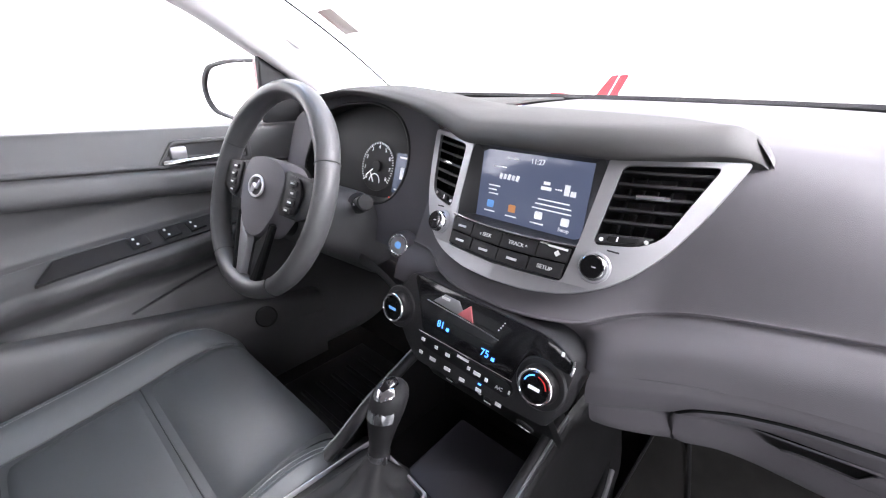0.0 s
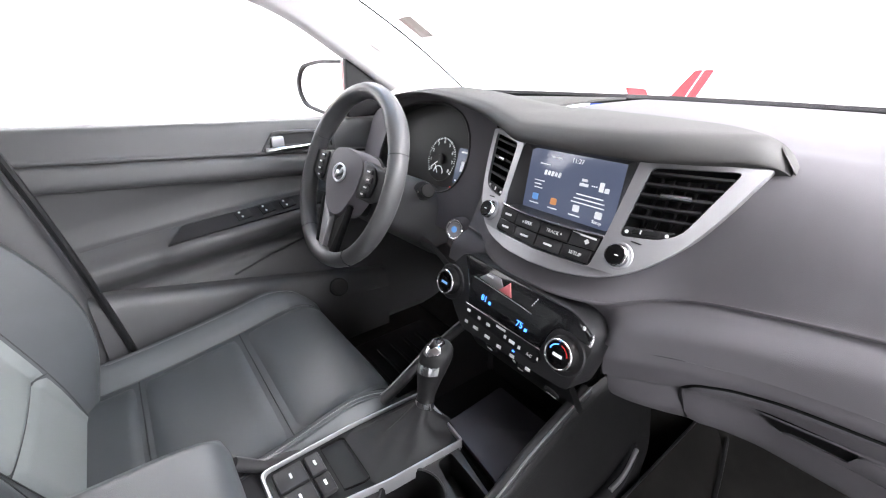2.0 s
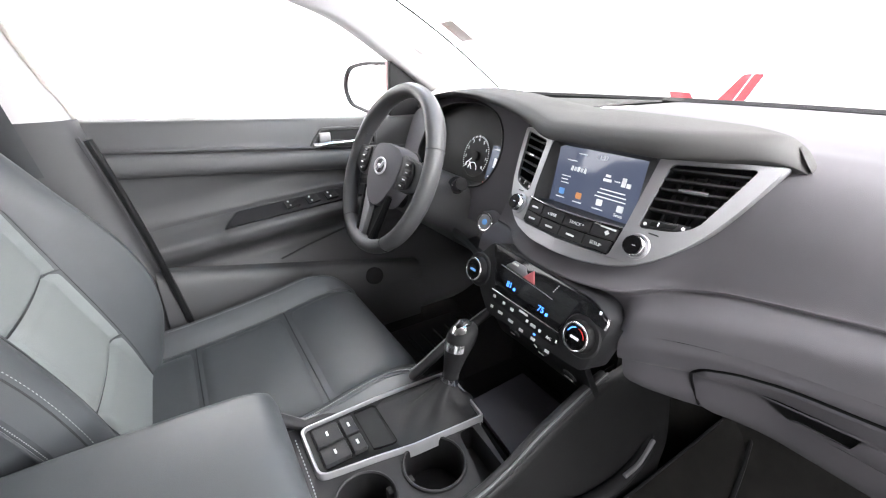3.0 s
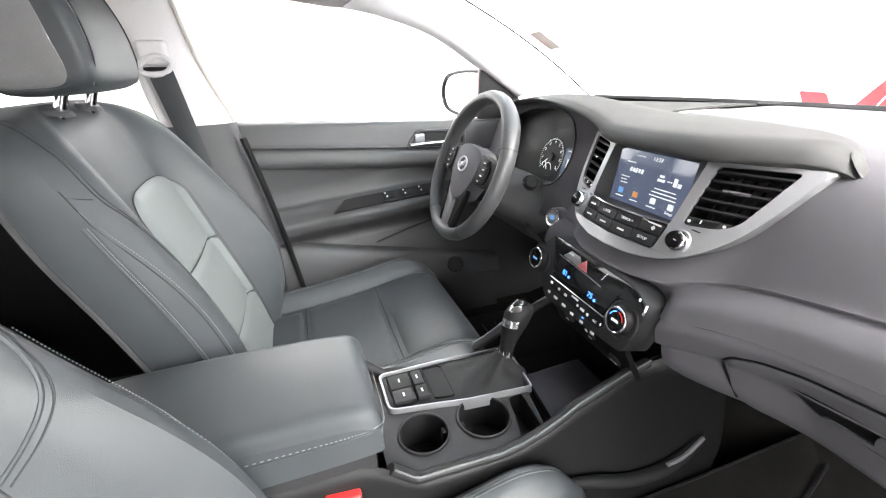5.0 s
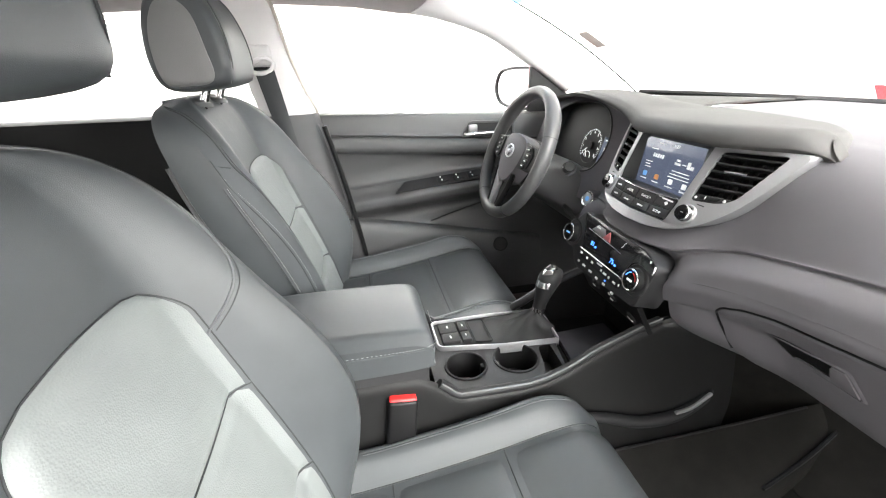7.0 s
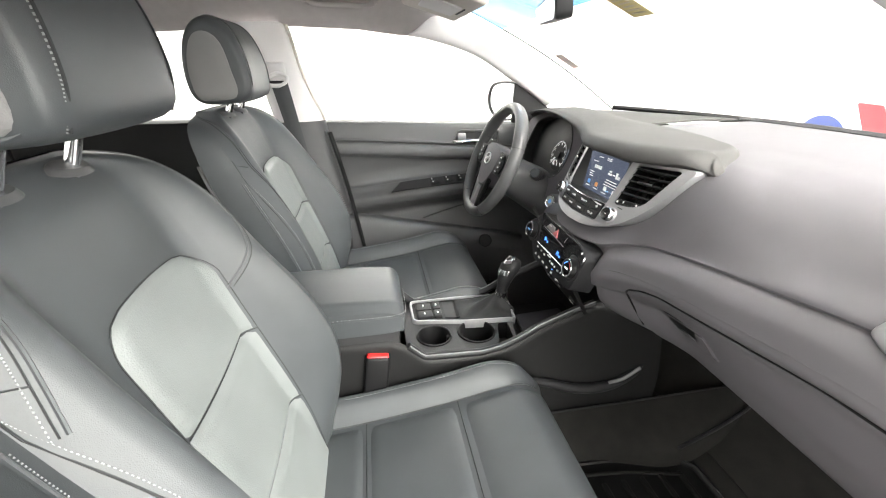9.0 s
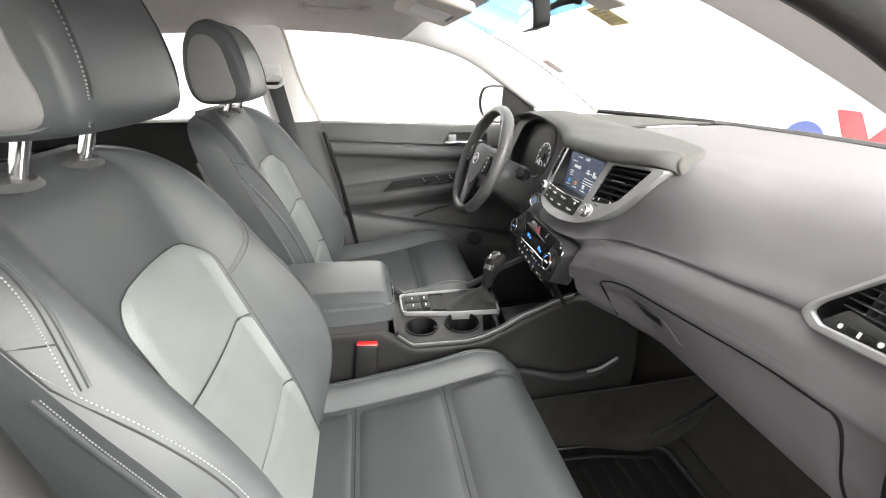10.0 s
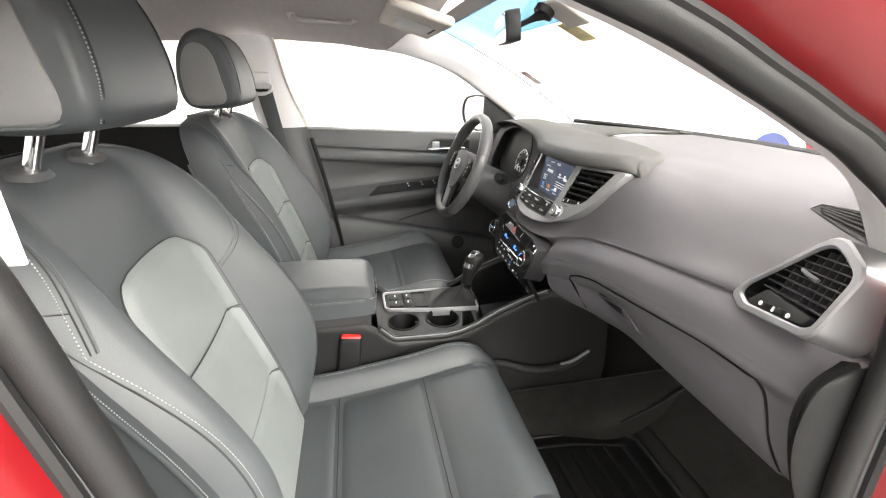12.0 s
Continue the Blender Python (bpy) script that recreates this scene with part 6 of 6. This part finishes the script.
# rear-view mirror on its stalk, with the sensor cover behind
mr = thing("rear_view_mirror", "rear-view mirror on a black stalk at the windscreen", "mirror")
MM = frame_at((-0.035, 0.165, 1.398), (-0.22, -1, -0.15), (1, -0.2, 0))
mo = rounded([(-0.105, -0.025), (0.095, -0.03), (0.10, 0.03), (-0.10, 0.028)], 0.02, 4)
part("housing", plate_bm(mo, lambda x, y, h: tuple(MM @ Vector((x, y, h))), 0.03, 0.006), M_HARD, mr)
part("glass", plate_bm([(x * 0.94, y * 0.9) for x, y in mo], lambda x, y, h: tuple(MM @ Vector((x, y, h + 0.001))), 0.002), mat("mirror", (0.9, 0.9, 0.9), 0.02, metal=1.0), mr, "silvered mirror glass")
part("stalk", tube_bm([(-0.03, 0.19, 1.402), (-0.01, 0.225, 1.420), (0.0, 0.25, 1.432)], [0.008, 0.006, 0.006, 0.008, 0.012, 0.014], 10, 6), M_BLACK, mr)
part("ball", cyl_bm(frame_at((0.0, 0.245, 1.428), (0, 0.5, 0.8)), 0.022, 0.02, 20, 0.006), M_BLACK, mr)
part("sensor_cover", box_bm(-0.045, 0.055, -0.035, 0.05, -0.012, 0.012, 0.010, 3, m=frame_at((0.02, 0.285, 1.437), (0, 0.45, 0.9))), M_VISOR, mr, "pale sensor cover")
# driver's sun visor, folded up under the headliner
vs = thing("sun_visor", "beige cloth sun visor folded up with vanity flap", "sun visor")
VM = frame_at((-0.37, 0.02, 1.452), (0.0, -0.28, -1), (1, 0, 0))
part("pad", box_bm(-0.20, 0.17, -0.085, 0.085, -0.012, 0.012, 0.010, 3, m=VM), M_VISOR, vs)
part("vanity_flap", box_bm(-0.09, 0.06, -0.05, 0.045, 0.011, 0.018, 0.004, 2, m=VM), M_PILLAR, vs)
part("slot", box_bm(-0.07, 0.04, -0.062, -0.057, 0.0112, 0.0135, 0.0005, 1, m=VM), M_BLACK, vs)
part("clip", tube_bm([VM @ Vector((0.15, 0.07, 0.0)), VM @ Vector((0.19, 0.07, 0.0))], 0.006, 8), M_VISOR, vs)
# grab handle
gh = thing("grab_handle", "grey folding grab handle on the roof rail", "handle")
part("bar", tube_bm([(-0.625, -0.335, 1.487), (-0.605, -0.325, 1.470), (-0.598, -0.30, 1.463), (-0.598, -0.24, 1.461), (-0.598, -0.175, 1.459), (-0.605, -0.15, 1.464), (-0.625, -0.14, 1.480)], 0.008, 10, 24), M_HEAD, gh)
for y in (-0.335, -0.14):
    part("foot", box_bm(-0.65, -0.605, y - 0.014, y + 0.014, 1.465, 1.50, 0.008, 2), M_HEAD, gh)

# seat belt on the pillar
sb = thing("seat_belt", "dark grey seat belt hanging from the pillar", "seat belt")
part("adjuster", box_bm(-0.658, -0.640, -0.485, -0.425, 1.262, 1.312, 0.010, 3), M_PILLAR, sb, "pale belt height adjuster")
part("loop", tube_bm([(-0.637, -0.485, 1.262), (-0.632, -0.48, 1.247), (-0.63, -0.455, 1.243), (-0.632, -0.43, 1.25), (-0.637, -0.423, 1.268), (-0.636, -0.45, 1.280)], 0.006, 8, 24, closed=True), M_PILLAR, sb)
part("anchor_slot", box_bm(-0.640, -0.632, -0.478, -0.432, 1.250, 1.258, 0.002, 1), M_BLACK, sb)
for dx, dy in ((0, 0), (0.006, 0.014)):
    rws = [[(-0.640 + dx - 0.006 * f, -0.474 + dy + 0.040 * f, 1.252 - 0.215 * f), (-0.634 + dx - 0.006 * f, -0.452 + dy + 0.036 * f, 1.252 - 0.215 * f), (-0.638 + dx - 0.006 * f, -0.436 + dy + 0.032 * f, 1.252 - 0.215 * f)] for f in np.linspace(0, 1, 10)]
    part("webbing", thicken(grid_bm(rws), 0.0012), M_BELT, sb)
part("guide", box_bm(-0.662, -0.640, -0.434, -0.402, 1.022, 1.062, 0.004, 2), M_BLACK, sb)
part("guide_lip", box_bm(-0.642, -0.637, -0.410, -0.400, 1.028, 1.058, 0.002, 1), M_CHROME, sb)

# narrow white strip on the passenger pillar
tagged(part("label", box_bm(0.7215, 0.7240, -0.3375, -0.329, 1.208, 1.268), M_WHITE, smooth=False), "plain white strip on the centre pillar", "label")

# ================================================================= DRIVER DOOR
dr = thing("driver_door", "dark grey driver door panel with armrest and pocket", "door")
def door_row(y):
    k = smooth01((y + 0.36) / 0.1)
    f = smooth01((y - 0.05) / 0.5)
    zb = 1.122 - 0.022 * (y + 0.33) / 0.6
    za = lerp(y, [-0.35, -0.26, 0.0, 0.18, 0.4, 0.6], [0.866, 0.873, 0.90, 0.915, 0.925, 0.93])
    zl = lerp(y, [-0.35, 0.2, 0.7], [1.062, 1.026, 0.99])
    arm = 0.055 * (1 - 0.5 * smooth01((y - 0.2) / 0.25)) * (0.78 + 0.22 * smooth01((y + 0.14) / 0.04))
    return [(-0.775, y, zb - 0.004), (-0.755, y, zb), (-0.738, y, zb - 0.003), (-0.728, y, zb - 0.012), (-0.720, y, zl + 0.012), (-0.716, y, zl + 0.003), (-0.726, y, zl), (-0.722, y, zl - 0.006), (-0.708, y, zl - 0.012),
            (-0.704, y, zl - 0.035), (-0.712, y, zl - 0.048), (-0.726, y, zl - 0.054), (-0.742, y, za + 0.065), (-0.743, y, za + 0.035), (-0.738, y, za + 0.012), (-0.727, y, za + 0.003), (-0.722, y, za), (-0.735 + arm * 0.6, y, za - 0.014), (-0.735 + arm, y, za - 0.027), (-0.735 + arm * 1.1, y, za - 0.033), (-0.735 + arm * 1.12, y, za - 0.042), (-0.735 + arm * 1.0, y, za - 0.058),
            (-0.735 + arm * 0.6, y, za - 0.075), (-0.735 + arm * 0.15, y, za - 0.095), (-0.734, y, za - 0.12), (-0.715, y, za - 0.16), (-0.70, y, 0.62), (-0.70, y, 0.50), (-0.72, y, 0.46)]
part("panel", thicken(grid_bm([spline(door_row(y), 150) for y in np.linspace(-0.345, 0.72, 60)]), -0.004), M_DOOR, dr, "dark grey moulded door panel", angle=60)
part("seam", tube_bm([(-0.7245, y, lerp(y, [-0.35, 0.2, 0.7], [1.062, 1.026, 0.99])) for y in np.linspace(-0.34, 0.62, 30)], 0.003, 6), M_BLACK, dr)
part("piping", tube_bm([(-0.712, y, lerp(y, [-0.35, 0.2, 0.7], [1.062, 1.026, 0.99]) - 0.049) for y in np.linspace(-0.34, 0.62, 30)], 0.002, 6), M_DOOR, dr)
# armrest pull and switches
def arm_pt(y, f, h=0.0):
    """A point of the armrest's sloping face: f 0 at its back edge, 1 at the lip."""
    za = lerp(y, [-0.35, -0.26, 0.0, 0.18, 0.4, 0.6], [0.866, 0.873, 0.90, 0.915, 0.925, 0.93])
    return (-0.722 + 0.040 * f + 0.56 * h, y, za - 0.025 * f + 0.83 * h)
part("pull_cup", plate_bm(rounded([(-0.118, 0.96), (-0.085, 0.10), (0.24, 0.06), (0.27, 0.5), (0.24, 0.92)], [0.012, 0.02, 0.02, 0.02, 0.02], 4), lambda u, v, h: arm_pt(u, v, h + 0.010), 0.014, 0.002), M_HARD, dr, "dark switch plate in the armrest")
part("armrest_line", tube_bm([arm_pt(y, -0.05, 0.003) for y in np.linspace(-0.30, 0.45, 24)], 0.002, 6), M_DOOR, dr)
for y in (0.045, 0.100, 0.150):
    rock = [(y - 0.018, 0.25), (y + 0.014, 0.20), (y + 0.018, 0.72), (y - 0.014, 0.78)]
    k = part("window_switch", plate_bm(rounded(rock, 0.004, 2), lambda u, v, h: arm_pt(u, v, h + 0.0135), 0.007, 0.002), M_HARD, dr, "black window switch")
    for du, v in ((-0.008, 0.32), (-0.004, 0.62)):
        bar_part("print", 0.0042, 0.0042, frame_at(arm_pt(y + du, v, 0.0143), (0.56, 0, 0.83)), M_PRINT, k)
part("lower_crease", tube_bm([(-0.704, 0.00, 0.752), (-0.716, 0.09, 0.775), (-0.728, 0.19, 0.797)], 0.003, 6, 14), M_HARD, dr)
# inner release handle in its bowl
hb = rounded([(0.108, 1.030), (0.146, 1.082), (0.30, 1.078), (0.30, 1.026)], [0.008, 0.012, 0.006, 0.006], 4)
hb2 = [(0.2 + (a - 0.2) * 0.90, 1.054 + (b - 1.054) * 0.72) for a, b in hb]
part("handle_surround", ring_bm(hb, hb2, lambda u, v, h: (-0.715 + h, u, v), 0.008, lift=0.003), M_DOOR, dr)
bm = strip(hb2, [(0.2 + (a - 0.2) * 0.9, 1.054 + (b - 1.054) * 0.9) for a, b in hb2], lambda u, v: (-0.7135, u, v), lambda u, v: (-0.740, u, v))
part("handle_bowl", bm, M_BLACK, dr)
part("handle_back", plate_bm(hb2, lambda u, v, h: (-0.7175 + h, u, v), 0.002), M_HARD, dr)
part("release_handle", tube_bm([(-0.714, 0.125, 1.038), (-0.708, 0.15, 1.040), (-0.708, 0.20, 1.041), (-0.712, 0.27, 1.043)], [0.007, 0.007, 0.007, 0.006, 0.006, 0.005], 10, 6), M_CHROME, dr, "satin silver door release")
part("lock_tab", box_bm(-0.718, -0.704, 0.138, 0.168, 1.046, 1.070, 0.004, 2), M_SILVER, dr)
# map pocket with a cup well
part("map_pocket", surf([[(-0.70, y, 0.809 - 0.2 * (y + 0.33)), (-0.668, y, 0.802 - 0.2 * (y + 0.33)), (-0.655, y, 0.755 - 0.2 * (y + 0.33)), (-0.655, y, 0.60), (-0.665, y, 0.47)] for y in (-0.275, -0.22, -0.1, 0.0, 0.1, 0.25, 0.4)], 24, 30), M_DOOR, dr, "moulded lower map pocket")
part("cup_well", cyl_bm(frame_at((-0.652, 0.24, 0.660), (1, -0.3, 0.3)), 0.026, 0.005, 28, 0.004), M_BLACK, dr)
# sail panel
part("sail_panel", plate_bm(rounded([(0.345, 1.10), (0.350, 1.243), (0.40, 1.216), (0.48, 1.155), (0.50, 1.10)], 0.005, 3), lambda u, v, h: (-0.715 + h, u, v), 0.016, 0.003), M_BLACK, dr, "black mirror sail panel")
part("glass", thicken(grid_bm([[(-0.742, -0.40, 1.41), (-0.742, -0.19, 1.41), (-0.742, 0.0, 1.38), (-0.742, 0.17, 1.32), (-0.742, 0.33, 1.23)], [(-0.755, -0.33, 1.10), (-0.755, -0.19, 1.10), (-0.755, 0.0, 1.10), (-0.755, 0.17, 1.10), (-0.755, 0.34, 1.10)]]), 0.003), M_GLASS, dr).visible_shadow = False
# outside mirror
om = thing("door_mirror", "red door mirror with dark rim", "mirror")
oo = rounded([(-1.06, 1.105), (-1.09, 1.165), (-1.055, 1.225), (-0.95, 1.240), (-0.80, 1.238), (-0.80, 1.10), (-0.93, 1.082)], [0.04, 0.04, 0.04, 0.04, 0.012, 0.012, 0.03], 5)
def omf(x, z, h=0.0):
    return (x, 0.385 + 0.18 * (x + 0.9) - h, z)
oi = [(-0.93 + (x + 0.93) * 0.90, 1.162 + (z - 1.162) * 0.88) for x, z in oo]
part("rim", ring_bm(oo, oi, omf, 0.03, lift=0.004), M_HARD, om, "dark grey mirror rim")
part("glass", plate_bm(oi, lambda x, z, h: omf(x, z, h - 0.002), 0.004), mat("mirror_glass", (0.92, 0.92, 0.92), 0.02, metal=1.0), om, "mirror glass reflecting the white studio")
rings = [[omf(x, z, -0.01) for x, z in oo], [omf(-0.93 + (x + 0.93) * 0.97, 1.162 + (z - 1.162) * 0.95, -0.05) for x, z in oo], [omf(-0.93 + (x + 0.93) * 0.7, 1.162 + (z - 1.162) * 0.7, -0.10) for x, z in oo]]
part("housing", grid_bm(rings, closed_u=True, cap=True), M_RED, om, "red painted mirror housing")
part("arm", box_bm(-0.82, -0.745, 0.38, 0.44, 1.085, 1.24, 0.01, 2), M_RED, om)

# ================================================================= LOOSE AND FLOOR
fm = thing("floor_mat", "black moulded rubber floor mat with raised ribs", "mat")
part("sheet", box_bm(0.205, 0.64, 0.02, 0.50, 0.446, 0.454, 0.003, 2), M_MAT, fm)
for i in range(9):
    part("rib", box_bm(0.27, 0.60, 0.08 + 0.045 * i, 0.092 + 0.045 * i, 0.453, 0.460, 0.002, 1), M_MAT, fm)
part("rim", tube_bm([(0.21, 0.03, 0.457), (0.635, 0.03, 0.457), (0.635, 0.49, 0.457), (0.27, 0.49, 0.457), (0.22, 0.44, 0.457)], 0.007, 6, closed=True), M_MAT, fm)
part("rib_edge", tube_bm([(0.24, 0.06, 0.458), (0.25, 0.3, 0.458), (0.28, 0.45, 0.458)], 0.004, 6, 12), M_MAT, fm)
dm = thing("floor_mat", "black rubber floor mat in the driver footwell", "mat")
part("sheet", box_bm(-0.64, -0.19, 0.02, 0.50, 0.446, 0.454, 0.003, 2), M_MAT, dm)
for i in range(9):
    part("rib", box_bm(-0.58, -0.25, 0.08 + 0.045 * i, 0.092 + 0.045 * i, 0.453, 0.460, 0.002, 1), M_MAT, dm)
ped = thing("brake_pedal", "black brake pedal in the driver footwell", "pedal")
part("arm", tube_bm([(-0.33, 0.62, 0.85), (-0.33, 0.56, 0.72), (-0.33, 0.50, 0.62)], 0.008, 8, 10), M_BLACK, ped)
part("pad", box_bm(-0.375, -0.285, -0.008, 0.008, -0.025, 0.025, 0.005, 2, m=pose(0, 0.49, 0.61, -35)), M_RUBBER, ped)

# studio sign behind the car: a self-glowing white board added to carry a red tick and a blue ring
sg = thing("studio_sign", "glowing white board with a red tick and blue ring shapes", "sign")
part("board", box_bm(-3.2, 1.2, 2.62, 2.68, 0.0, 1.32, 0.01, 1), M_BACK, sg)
def sgf(x, z, h=0.0):
    return (x, 2.615 - h, z)
# both sign paints are given a faint glow of their own
M_SRED = mat("sign_red", (0.34, 0.008, 0.018), 0.5, emit=(0.75, 0.03, 0.05), power=0.02)
M_SBLUE = mat("sign_blue", (0.012, 0.05, 0.27), 0.5, emit=(0.03, 0.12, 0.55), power=0.02)
part("tick_short", plate_bm(rounded([(-1.27, 1.095), (-1.13, 1.09), (-0.98, 0.84), (-1.10, 0.78)], 0.015, 3), sgf, 0.004), M_SRED, sg, "red short stroke", smooth=False)
part("tick_long", plate_bm(rounded([(-1.0, 0.80), (-1.08, 0.90), (-0.855, 1.20), (-0.81, 1.205)], 0.01, 3), sgf, 0.004), M_SRED, sg, "red long stroke", smooth=False)
part("tick_long", plate_bm(rounded([(-0.975, 0.83), (-0.80, 1.205), (-0.75, 1.205), (-0.93, 0.80)], 0.01, 3), sgf, 0.004), M_SRED, sg, "red long stroke", smooth=False)
part("ring", ring_bm(circle(-1.42, 0.86, 0.15, 40), circle(-1.42, 0.86, 0.075, 40), sgf, 0.004, lift=0.002), M_SBLUE, sg, "blue ring")
